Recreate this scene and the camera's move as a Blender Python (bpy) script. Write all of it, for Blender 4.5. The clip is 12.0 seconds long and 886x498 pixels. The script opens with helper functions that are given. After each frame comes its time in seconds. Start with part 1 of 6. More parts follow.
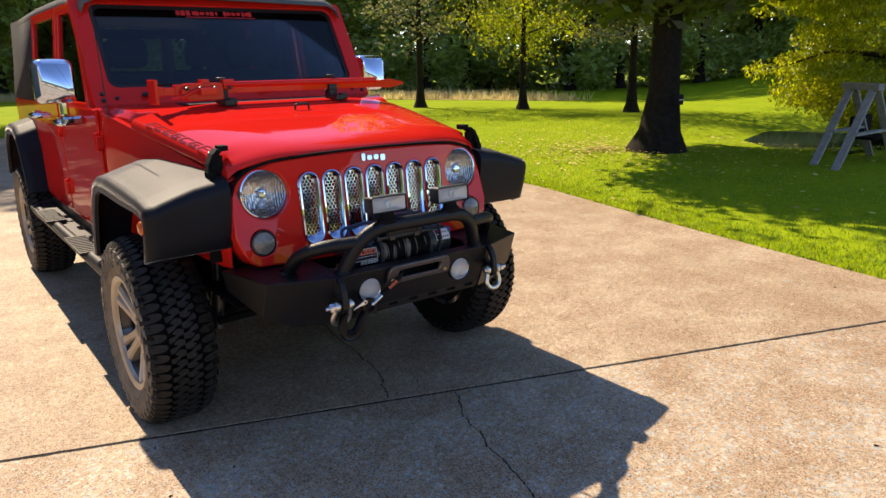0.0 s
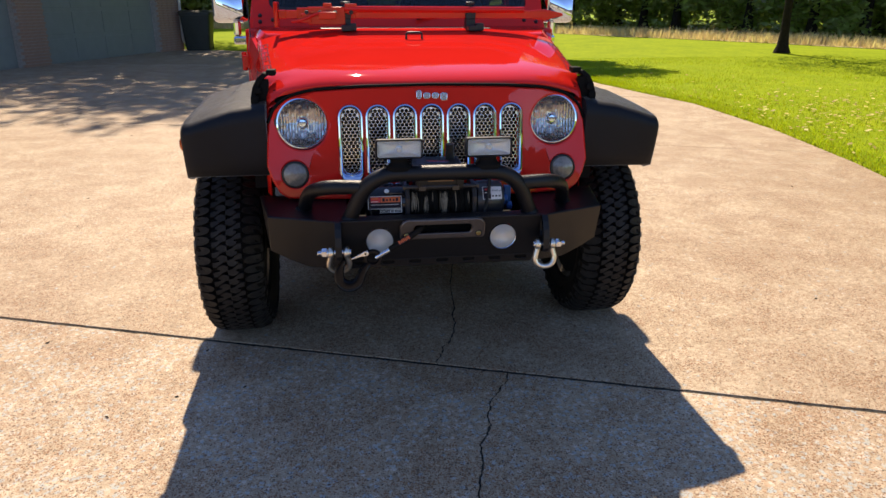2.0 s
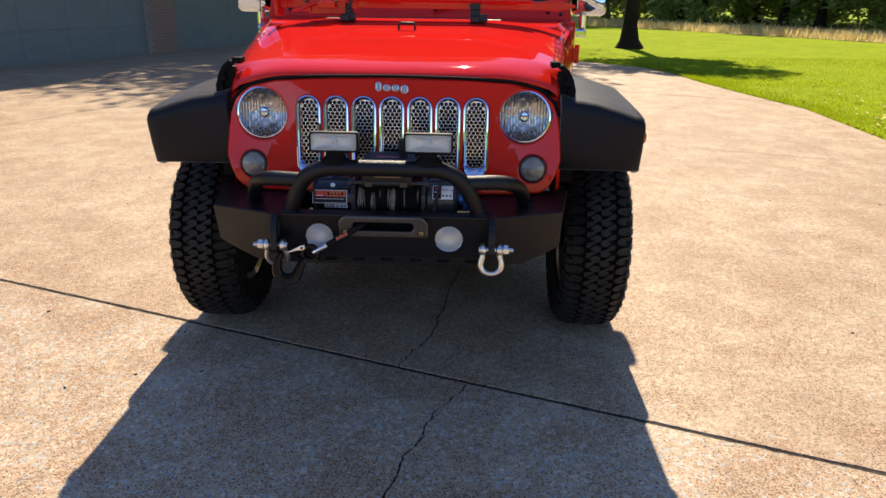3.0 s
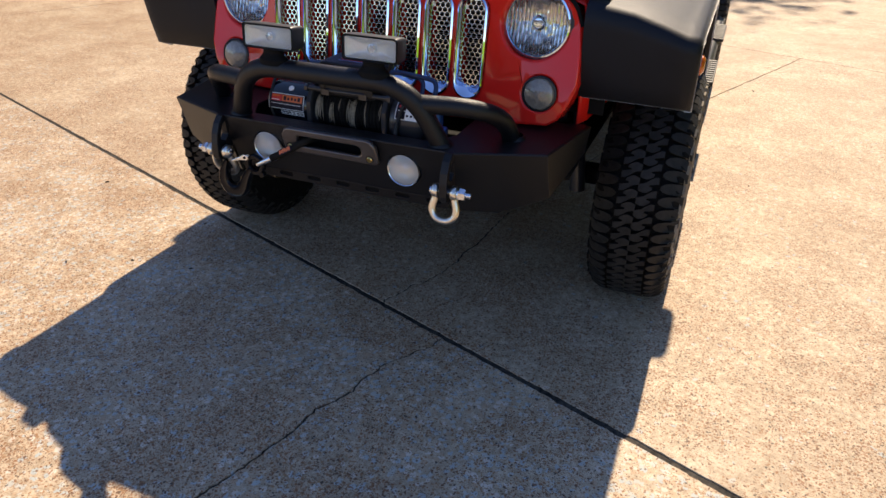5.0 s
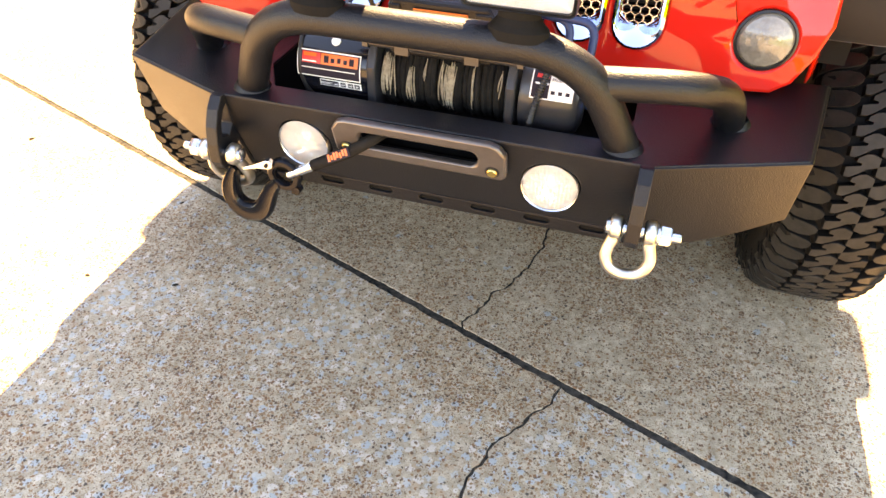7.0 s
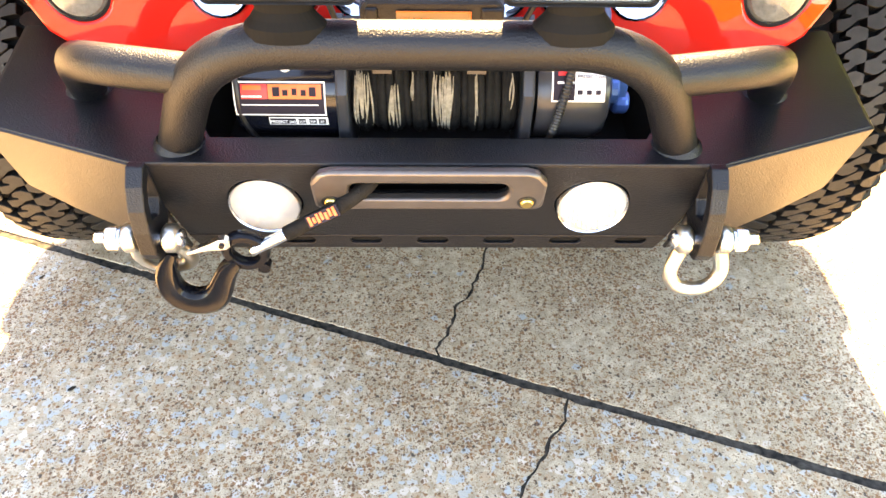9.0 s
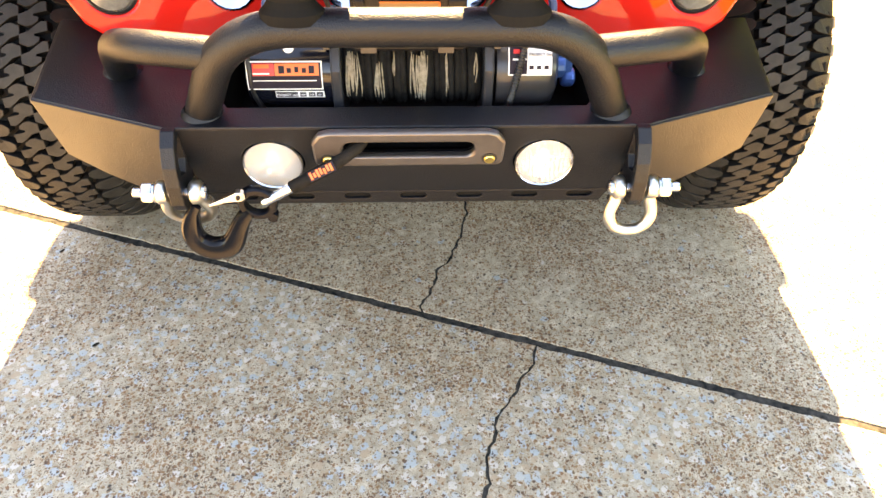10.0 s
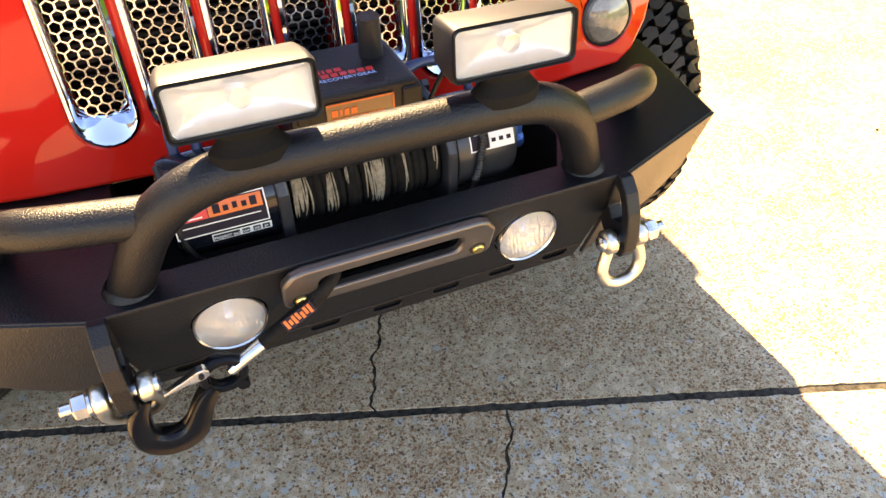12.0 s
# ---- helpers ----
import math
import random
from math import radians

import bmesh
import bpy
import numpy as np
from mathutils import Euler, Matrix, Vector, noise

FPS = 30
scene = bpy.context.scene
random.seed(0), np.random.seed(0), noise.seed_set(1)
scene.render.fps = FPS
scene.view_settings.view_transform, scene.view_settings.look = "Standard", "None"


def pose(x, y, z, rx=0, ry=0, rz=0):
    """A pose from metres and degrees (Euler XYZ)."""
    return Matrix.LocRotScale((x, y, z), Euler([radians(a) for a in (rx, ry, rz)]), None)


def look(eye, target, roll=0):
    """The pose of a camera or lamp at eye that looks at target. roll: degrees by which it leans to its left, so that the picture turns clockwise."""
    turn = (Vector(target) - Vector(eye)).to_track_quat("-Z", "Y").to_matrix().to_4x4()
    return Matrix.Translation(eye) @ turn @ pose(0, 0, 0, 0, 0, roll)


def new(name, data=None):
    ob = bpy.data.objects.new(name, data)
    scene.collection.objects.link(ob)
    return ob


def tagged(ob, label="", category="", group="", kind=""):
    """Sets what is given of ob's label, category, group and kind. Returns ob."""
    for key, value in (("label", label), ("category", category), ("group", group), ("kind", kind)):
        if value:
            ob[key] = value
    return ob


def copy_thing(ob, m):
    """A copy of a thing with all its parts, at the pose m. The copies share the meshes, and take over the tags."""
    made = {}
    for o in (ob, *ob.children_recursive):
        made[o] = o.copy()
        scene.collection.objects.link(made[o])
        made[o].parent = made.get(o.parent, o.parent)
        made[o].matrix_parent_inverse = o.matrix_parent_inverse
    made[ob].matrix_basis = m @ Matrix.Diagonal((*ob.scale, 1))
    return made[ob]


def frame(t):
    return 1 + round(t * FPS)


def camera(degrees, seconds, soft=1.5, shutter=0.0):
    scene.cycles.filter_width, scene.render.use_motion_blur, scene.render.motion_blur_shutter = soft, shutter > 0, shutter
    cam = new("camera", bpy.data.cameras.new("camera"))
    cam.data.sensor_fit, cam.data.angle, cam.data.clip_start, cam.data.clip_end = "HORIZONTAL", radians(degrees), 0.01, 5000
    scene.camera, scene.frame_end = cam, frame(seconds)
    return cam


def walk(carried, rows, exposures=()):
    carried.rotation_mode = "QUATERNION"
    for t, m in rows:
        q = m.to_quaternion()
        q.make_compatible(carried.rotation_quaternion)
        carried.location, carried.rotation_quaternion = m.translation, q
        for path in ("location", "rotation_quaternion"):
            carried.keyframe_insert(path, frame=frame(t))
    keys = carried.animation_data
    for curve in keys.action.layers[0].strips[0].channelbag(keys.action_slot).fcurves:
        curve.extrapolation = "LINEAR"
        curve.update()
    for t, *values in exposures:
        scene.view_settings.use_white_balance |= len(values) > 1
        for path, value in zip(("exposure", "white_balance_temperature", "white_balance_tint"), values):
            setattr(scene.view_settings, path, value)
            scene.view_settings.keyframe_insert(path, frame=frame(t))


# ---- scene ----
cam = camera(64.4, 12.0)
PATH = [
    (0, (-1.546, -2.244, 1.481), (-0.381, -0.702, 0.967), -1.1),
    (0.5, (-1.209, -2.36, 1.457), (-0.218, -0.72, 0.884), -1.3),
    (1, (-0.949, -2.463, 1.47), (-0.233, -0.718, 0.806), -0.9),
    (1.5, (-0.646, -2.344, 1.434), (-0.161, -0.521, 0.768), -0.1),
    (2, (-0.326, -2.358, 1.435), (-0.063, -0.491, 0.769), 0.2),
    (2.5, (-0.018, -2.391, 1.45), (0.075, -0.506, 0.787), 0.3),
    (2.7, (0.1, -2.345, 1.438), (0.14, -0.46, 0.77), 0.5),
    (4.3, (0.848, -1.974, 1.383), (0.315, -0.206, 0.615), 1.3),
    (4.5, (0.87, -1.874, 1.376), (0.326, -0.119, 0.586), 1.7),
    (5, (0.984, -1.663, 1.383), (0.347, -0.027, 0.425), 1.5),
    (5.5, (0.866, -1.536, 1.391), (0.206, 0.002, 0.296), 2.0),
    (6, (0.651, -1.353, 1.346), (-0.012, 0.146, 0.2), 1.8),
    (6.5, (0.495, -1.162, 1.301), (-0.121, 0.307, 0.092), 1.1),
    (7, (0.325, -0.983, 1.289), (-0.112, 0.5, 0.021), 1.2),
    (7.2, (0.267, -0.917, 1.275), (-0.14, 0.555, -0.018), 0.8),
    (8.8, (0.002, -0.739, 1.227), (0.038, 0.733, -0.126), 1.1),
    (9, (0.003, -0.753, 1.238), (0.036, 0.718, -0.117), 1.0),
    (9.5, (-0.002, -0.818, 1.255), (0.038, 0.655, -0.097), 1.1),
    (10, (0.013, -0.956, 1.311), (0.082, 0.516, -0.041), 1.0),
    (10.5, (-0.019, -1.001, 1.323), (0.105, 0.481, -0.014), 0.8),
    (11, (-0.146, -0.964, 1.325), (0.118, 0.513, 0.003), 0.4),
    (11.5, (-0.185, -0.903, 1.31), (0.297, 0.526, -0.005), -0.4),
    (12, (-0.211, -0.717, 1.309), (0.378, 0.684, 0.009), -0.9),
]
EXPOSURES = [(0, 0.78, 7300, 12), (1, 0.58, 7400, 14), (1.5, 0.65, 7300, 14), (2.5, 0.78, 7100, 13), (4.5, 0.78, 7000, 12), (5.5, 1.12, 7300, 18), (6, 1.88, 8400, 29), (6.5, 2.66, 13000, 24), (7, 3.56, 15500, 16), (9, 4.16, 15000, 13), (10, 3.78, 16000, 13), (11, 3.62, 16800, 13), (12, 2.92, 13200, 13)]
walk(cam, [(t, look(eye, target, roll)) for t, eye, target, roll in PATH], EXPOSURES)

# ---- world and sun ----
SUN_UP, SUN_TURN = 47.0, 0.0
world = bpy.data.worlds.new("sky")
scene.world = world
world.use_nodes = True
wn = world.node_tree.nodes
sky = wn.new("ShaderNodeTexSky")
sky.sky_type, sky.sun_disc = "NISHITA", False
sky.sun_elevation, sky.sun_rotation = radians(SUN_UP), radians(SUN_TURN)
sky.air_density, sky.dust_density, sky.ozone_density = 0.7, 0.04, 3.0
deep = wn.new("ShaderNodeHueSaturation")     # a clear, deep blue sky
deep.inputs["Saturation"].default_value, deep.inputs["Hue"].default_value = 1.05, 0.506
world.node_tree.links.new(sky.outputs[0], deep.inputs["Color"])
world.node_tree.links.new(deep.outputs[0], wn["Background"].inputs[0])
wn["Background"].inputs[1].default_value = 0.176
sun = new("sun", bpy.data.lights.new("sun", "SUN"))
sun.data.energy, sun.data.angle, sun.data.color = 4.7, radians(0.6), (1.0, 0.88, 0.71)
sun.matrix_world = look((0, 30 * math.cos(radians(SUN_UP)), 30 * math.sin(radians(SUN_UP))), (0, 0, 0))


# ---- materials ----
def material(name, color, rough=0.5, metal=0.0, coat=0.0, vary=0.0, scale=20.0, bump=0.0, bump_scale=200.0, second=None, stains=0.0, spec=0.5):
    m = bpy.data.materials.new(name)
    m.use_nodes = True
    n, ln = m.node_tree.nodes, m.node_tree.links
    p = n["Principled BSDF"]
    p.inputs["Roughness"].default_value, p.inputs["Metallic"].default_value = rough, metal
    p.inputs["Coat Weight"].default_value, p.inputs["Coat Roughness"].default_value = coat, 0.03
    p.inputs["Specular IOR Level"].default_value = spec
    p.inputs["Base Color"].default_value = (*color, 1)
    where = n.new("ShaderNodeTexCoord")
    if vary or second:
        fine, big = n.new("ShaderNodeTexNoise"), n.new("ShaderNodeTexNoise")
        fine.inputs["Scale"].default_value, fine.inputs["Detail"].default_value = scale, 6
        big.inputs["Scale"].default_value, big.inputs["Detail"].default_value = scale * 0.13, 3
        for x in (fine, big):
            ln.new(where.outputs["Object"], x.inputs["Vector"])
        both = n.new("ShaderNodeMath")
        both.operation = "MULTIPLY_ADD"
        both.inputs[1].default_value = 0.6
        part2 = n.new("ShaderNodeMath")
        part2.operation = "MULTIPLY"
        part2.inputs[1].default_value = 0.4
        ln.new(big.outputs[0], part2.inputs[0])
        ln.new(fine.outputs[0], both.inputs[0])
        ln.new(part2.outputs[0], both.inputs[2])
        ramp = n.new("ShaderNodeValToRGB")
        b = second or tuple(min(1, c * (1 + vary)) for c in color)
        a = color if second else tuple(c * (1 - vary) for c in color)
        ramp.color_ramp.elements[0].color, ramp.color_ramp.elements[1].color = (*a, 1), (*b, 1)
        ramp.color_ramp.elements[0].position, ramp.color_ramp.elements[1].position = 0.35, 0.65
        ln.new(both.outputs[0], ramp.inputs[0])
        ln.new(ramp.outputs[0], p.inputs["Base Color"])
        if stains:
            r2 = n.new("ShaderNodeMapRange")
            r2.inputs["To Min"].default_value, r2.inputs["To Max"].default_value = max(0, rough - stains), min(1, rough + stains)
            ln.new(both.outputs[0], r2.inputs["Value"])
            ln.new(r2.outputs[0], p.inputs["Roughness"])
    if bump:
        tex, bm_ = n.new("ShaderNodeTexNoise"), n.new("ShaderNodeBump")
        tex.inputs["Scale"].default_value, tex.inputs["Detail"].default_value = bump_scale, 3
        bm_.inputs["Strength"].default_value, bm_.inputs["Distance"].default_value = bump, 0.002
        ln.new(where.outputs["Object"], tex.inputs["Vector"])
        ln.new(tex.outputs[0], bm_.inputs["Height"])
        ln.new(bm_.outputs[0], p.inputs["Normal"])
    return m


def glass(name, tint, clear=0.9, rough=0.02, ribs=0.0, frost=0.0):
    """Thin glass: tinted see-through with a sharp reflection by Fresnel."""
    m = bpy.data.materials.new(name)
    m.use_nodes = True
    n, ln = m.node_tree.nodes, m.node_tree.links
    n.remove(n["Principled BSDF"])
    see, shine, mix, fres = n.new("ShaderNodeBsdfTransparent"), n.new("ShaderNodeBsdfGlossy"), n.new("ShaderNodeMixShader"), n.new("ShaderNodeFresnel")
    see.inputs[0].default_value = (*tint, 1)
    shine.inputs["Roughness"].default_value = rough
    fres.inputs["IOR"].default_value = 1.5
    ln.new(fres.outputs[0], mix.inputs[0])
    if frost:
        pale, both_, milk = n.new("ShaderNodeBsdfTranslucent"), n.new("ShaderNodeMixShader"), n.new("ShaderNodeBsdfDiffuse")
        half = n.new("ShaderNodeMixShader")
        pale.inputs[0].default_value = milk.inputs[0].default_value = (0.90, 0.92, 0.94, 1)
        both_.inputs[0].default_value = frost
        ln.new(pale.outputs[0], half.inputs[1])
        ln.new(milk.outputs[0], half.inputs[2])
        ln.new(see.outputs[0], both_.inputs[1])
        ln.new(half.outputs[0], both_.inputs[2])
        ln.new(both_.outputs[0], mix.inputs[1])
    else:
        ln.new(see.outputs[0], mix.inputs[1])
    ln.new(shine.outputs[0], mix.inputs[2])
    ln.new(mix.outputs[0], n["Material Output"].inputs[0])
    if ribs:
        where, wave, bump = n.new("ShaderNodeTexCoord"), n.new("ShaderNodeTexWave"), n.new("ShaderNodeBump")
        wave.inputs["Scale"].default_value = ribs
        bump.inputs["Strength"].default_value, bump.inputs["Distance"].default_value = 0.6, 0.002
        ln.new(where.outputs["Object"], wave.inputs[0])
        ln.new(wave.outputs["Fac"], bump.inputs["Height"])
        ln.new(bump.outputs[0], shine.inputs["Normal"])
    return m


RED = material("red_paint", (0.63, 0.018, 0.0125), 0.6, coat=0.7, vary=0.04, scale=3, spec=0.0)
POWDER = material("black_powder_coat", (0.0042, 0.0046, 0.0062), 0.38, spec=0.32, bump=0.55, bump_scale=430, vary=0.2, scale=9, stains=0.07)
PLASTIC = material("black_flare_plastic", (0.0042, 0.0058, 0.0098), 0.54, spec=0.24, bump=0.25, bump_scale=900, vary=0.25, scale=6, stains=0.08)
dusty = PLASTIC.node_tree.nodes["Principled BSDF"]     # a film of dust that catches low light
dusty.inputs["Sheen Weight"].default_value, dusty.inputs["Sheen Roughness"].default_value = 0.62, 0.2
BLACK = material("black_satin", (0.01, 0.01, 0.011), 0.45, vary=0.3, scale=30)
UNDER = material("dark_underbody", (0.004, 0.004, 0.004), 0.8, vary=0.4, scale=12, spec=0.15)
RUBBER = material("tyre_rubber", (0.003, 0.0028, 0.0026), 0.75, vary=0.35, scale=25, second=(0.008, 0.007, 0.006), bump=0.3, bump_scale=400, spec=0.14)
# scuffed block tops, paler than RUBBER so the grooves read as shaded
TREAD = material("scuffed_lit_tread_rubber", (0.011, 0.0105, 0.0098), 0.55, vary=0.35, scale=40, second=(0.026, 0.024, 0.021), bump=0.4, bump_scale=500, spec=0.2)
# dust colour, raised further for the light that falls on the sidewall
SIDEWALL = material("dusty_lit_sidewall", (0.15, 0.125, 0.092), 0.8, vary=0.3, scale=18, second=(0.27, 0.23, 0.17), spec=0.2)
CHROME_SATIN = material("satin_chrome", (0.80, 0.83, 0.87), 0.20, metal=1.0, vary=0.02, scale=8)
# base tinted blue: part of the sky's reflection is put into the colour
CHROME_SKY = material("chrome", (0.62, 0.72, 0.88), 0.04, metal=1.0, vary=0.02, scale=8)
REFLECTOR = material("lamp_reflector", (0.90, 0.93, 0.97), 0.30, metal=1.0, bump=0.8, bump_scale=70)
FLUTED = material("fluted_reflector", (0.70, 0.68, 0.64), 0.05, metal=1.0, vary=0.03, scale=30)
ZINC = material("zinc_plate", (0.72, 0.68, 0.60), 0.3, metal=1.0, vary=0.15, scale=60, bump=0.2, bump_scale=300)
BLUE_ZINC = material("bright_zinc_bolt", (0.62, 0.66, 0.72), 0.22, metal=1.0, vary=0.15, scale=60)
BRASS = material("brass_bolt", (0.75, 0.52, 0.18), 0.3, metal=1.0, vary=0.1, scale=80)
HOOKBLACK = material("oiled_black_steel", (0.003, 0.0038, 0.006), 0.24, spec=0.20, vary=0.3, scale=40, bump=0.12, bump_scale=250)
ALLOY = material("grey_alloy", (0.24, 0.22, 0.20), 0.4, metal=0.4, vary=0.15, scale=15)
ALLOY_BRIGHT = material("machined_alloy", (0.42, 0.36, 0.28), 0.34, metal=0.45, vary=0.1, scale=30)
ALLOY_DARK = material("dark_glossy_wheel_paint", (0.012, 0.013, 0.016), 0.16, coat=0.6, vary=0.2, scale=15)
WINCHGREY = material("winch_grey_paint", (0.024, 0.025, 0.029), 0.28, vary=0.2, scale=25)
WINCHBLACK = material("winch_black_paint", (0.004, 0.005, 0.009), 0.13, vary=0.2, scale=25)
ROPE_DARK = material("dark_rope", (0.007, 0.0065, 0.006), 0.8, spec=0.15, vary=0.6, scale=90, bump=0.6, bump_scale=350)
ROPE_PALE = material("worn_pale_rope", (0.21, 0.175, 0.13), 0.8, vary=0.5, scale=150, bump=0.6, bump_scale=350)
ORANGE = material("orange_print", (0.62, 0.12, 0.02), 0.35, vary=0.08, scale=40)
WHITE = material("white_print", (0.75, 0.75, 0.74), 0.4, vary=0.05, scale=40)
REDPRINT = material("red_print", (0.6, 0.03, 0.03), 0.4, vary=0.05, scale=40)
DARKPRINT = material("dark_decal", (0.022, 0.018, 0.026), 0.7, spec=0.1, vary=0.2, scale=20)
AMBER = material("amber_lens", (0.55, 0.10, 0.01), 0.2, coat=0.5, vary=0.1, scale=60)
SMOKE = material("grey_signal_lens", (0.17, 0.15, 0.125), 0.22, coat=1.0, vary=0.3, scale=90, bump=0.8, bump_scale=160)
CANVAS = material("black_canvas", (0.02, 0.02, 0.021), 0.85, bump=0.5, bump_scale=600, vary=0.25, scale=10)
# lighter copy of the black canvas: sunlight on the top put into its colour
CANVAS_SUNLIT = material("sunlit_canvas", (0.10, 0.10, 0.10), 0.85, bump=0.5, bump_scale=600, vary=0.2, scale=10)
SEAT = material("dark_seat_cloth", (0.018, 0.018, 0.02), 0.9, vary=0.3, scale=30)
LENS = glass("clear_lamp_glass", (0.95, 0.95, 0.95), ribs=34.0, frost=0.0)
LENS_PLAIN = glass("clear_flat_lens", (0.92, 0.92, 0.9), rough=0.06, frost=0.42)
WINDSHIELD = glass("tinted_windshield", (0.52, 0.58, 0.62))
SIDEGLASS = glass("dark_side_glass", (0.78, 0.80, 0.82))


# ---- mesh helpers ----
def part(name, bm, mat, parent=None, label="", smooth=None, bevel=0.0, solid=0.0):
    """Links a bmesh as one mesh object under a thing or part."""
    me = bpy.data.meshes.new(name)
    bmesh.ops.recalc_face_normals(bm, faces=bm.faces)
    if smooth is not None:
        for f in bm.faces:
            f.smooth = True
        for e in bm.edges:
            e.smooth = e.calc_face_angle(0) < radians(smooth)
    bm.to_mesh(me)
    bm.free()
    me.materials.append(mat)
    ob = new(name, me)
    if parent is not None:
        ob.parent = parent
    if label:
        tagged(ob, label)
    if solid:
        md = ob.modifiers.new("solid", "SOLIDIFY")
        md.thickness, md.offset = solid, 0
    if bevel:
        md = ob.modifiers.new("bevel", "BEVEL")
        md.width, md.segments, md.limit_method, md.angle_limit = bevel, 2, "ANGLE", radians(35)
        md.harden_normals = False
    return ob


def thing(name, label, category, group="", kind="", at=(0, 0, 0)):
    ob = new(name)
    ob.location = at
    return tagged(ob, label, category, group, kind)


def box(bm, lo, hi, m=None):
    v = bmesh.ops.create_cube(bm, size=1)["verts"]
    for q in v:
        q.co = Vector([(a + b) / 2 + c * (b - a) for a, b, c in zip(lo, hi, q.co)])
        if m is not None:
            q.co = m @ q.co
    return bm


def boxes(*pairs):
    bm = bmesh.new()
    for p in pairs:
        box(bm, *p)
    return bm


def tube(bm, pts, r, sides=12, cap=True, close=False):
    """Sweeps a circle along points; r is a number or one per point."""
    pts = [Vector(p) for p in pts]
    rings, side = [], None
    n = len(pts)
    for i, p in enumerate(pts):
        if close:
            d = (pts[(i + 1) % n] - pts[i - 1]).normalized()
        else:
            d = (pts[min(i + 1, n - 1)] - pts[max(i - 1, 0)]).normalized()
        if side is None:
            side = d.orthogonal().normalized()
        side = (side - d * side.dot(d)).normalized()
        up = d.cross(side)
        rr = r[i] if isinstance(r, (list, tuple)) else r
        rings.append([bm.verts.new(p + rr * (side * math.cos(a) + up * math.sin(a))) for a in (2 * math.pi * k / sides for k in range(sides))])
    for i in range(n if close else n - 1):
        a, b = rings[i], rings[(i + 1) % n]
        for k in range(sides):
            bm.faces.new((a[k], a[(k + 1) % sides], b[(k + 1) % sides], b[k]))
    if cap and not close:
        bm.faces.new(rings[0][::-1])
        bm.faces.new(rings[-1])
    return bm


def rounded(pts, radius, steps=6):
    """A polyline with its inner corners rounded."""
    pts = [Vector(p) for p in pts]
    out = [pts[0]]
    for a, b, c in zip(pts, pts[1:], pts[2:]):
        u, w = (a - b), (c - b)
        d = min(radius, u.length * 0.49, w.length * 0.49)
        p, q = b + u.normalized() * d, b + w.normalized() * d
        for k in range(steps + 1):
            t = k / steps
            out.append((1 - t) ** 2 * p + 2 * t * (1 - t) * b + t * t * q)
    return out + [pts[-1]]


def lathe(bm, profile, m, steps=32, close=False):
    """Turns (radius, along) points about the local z axis of m."""
    rings = []
    for r, z in profile:
        if r < 1e-6:
            rings.append([bm.verts.new(m @ Vector((0, 0, z)))])
        else:
            rings.append([bm.verts.new(m @ Vector((r * math.cos(a), r * math.sin(a), z))) for a in (2 * math.pi * k / steps for k in range(steps))])
    pairs = list(zip(rings, rings[1:])) + ([(rings[-1], rings[0])] if close else [])
    for a, b in pairs:
        for k in range(steps):
            j = (k + 1) % steps
            if len(a) == 1 and len(b) > 1:
                bm.faces.new((a[0], b[k], b[j]))
            elif len(b) == 1 and len(a) > 1:
                bm.faces.new((a[k], a[j], b[0]))
            elif len(a) > 1:
                bm.faces.new((a[k], a[j], b[j], b[k]))
    return bm


def prism(bm, loop, thick, m=None, holes=()):
    """A flat outline with holes in local x and z, from y = 0 to y = thick."""
    def ring(pts, y):
        return [bm.verts.new(m @ Vector((x, y, z)) if m is not None else Vector((x, y, z))) for x, z in pts]
    for y in (0, thick):
        rings = [ring(q, y) for q in (loop, *holes)]
        edges = [bm.edges.new((q[i - 1], q[i])) for q in rings for i in range(len(q))]
        if holes:
            bmesh.ops.triangle_fill(bm, use_beauty=True, use_dissolve=False, edges=edges)
        else:
            bm.faces.new(rings[0])
        if y == 0:
            first = rings
    for a, b in zip(first, rings):
        for i in range(len(a)):
            bm.faces.new((a[i - 1], a[i], b[i], b[i - 1]))
    return bm


def stadium(hw, z0, z1, steps=8):
    """An upright slot with round ends, half width hw, from z0 to z1."""
    up = [(hw * math.cos(a), z1 - hw + hw * math.sin(a)) for a in (math.pi * k / steps for k in range(steps + 1))]
    down = [(hw * math.cos(a), z0 + hw + hw * math.sin(a)) for a in (math.pi + math.pi * k / steps for k in range(steps + 1))]
    return up + down


def circle(cx, cz, r, steps=20):
    return [(cx + r * math.cos(2 * math.pi * k / steps), cz + r * math.sin(2 * math.pi * k / steps)) for k in range(steps)]


def rect(cx, cz, w, h, r, steps=4):
    out = []
    for sx, sz, a0 in ((1, 1, 0), (-1, 1, 90), (-1, -1, 180), (1, -1, 270)):
        for k in range(steps + 1):
            a = radians(a0 + 90 * k / steps)
            out.append((cx + sx * (w / 2 - r) + r * math.cos(a), cz + sz * (h / 2 - r) + r * math.sin(a)))
    return out


def loft(bm, rows, close=False):
    """Faces between rows of points of equal length."""
    vs = [[bm.verts.new(p) for p in row] for row in rows]
    for a, b in zip(vs, vs[1:]):
        n = len(a)
        for k in range(n if close else n - 1):
            j = (k + 1) % n
            bm.faces.new((a[k], a[j], b[j], b[k]))
    return vs


TO_FRONT = Matrix.Rotation(radians(90), 4, "X")      # local z to -y
ALONG_X = Matrix.Rotation(radians(90), 4, "Y")       # local z to +x


def at(x, y, z):
    return Matrix.Translation((x, y, z))

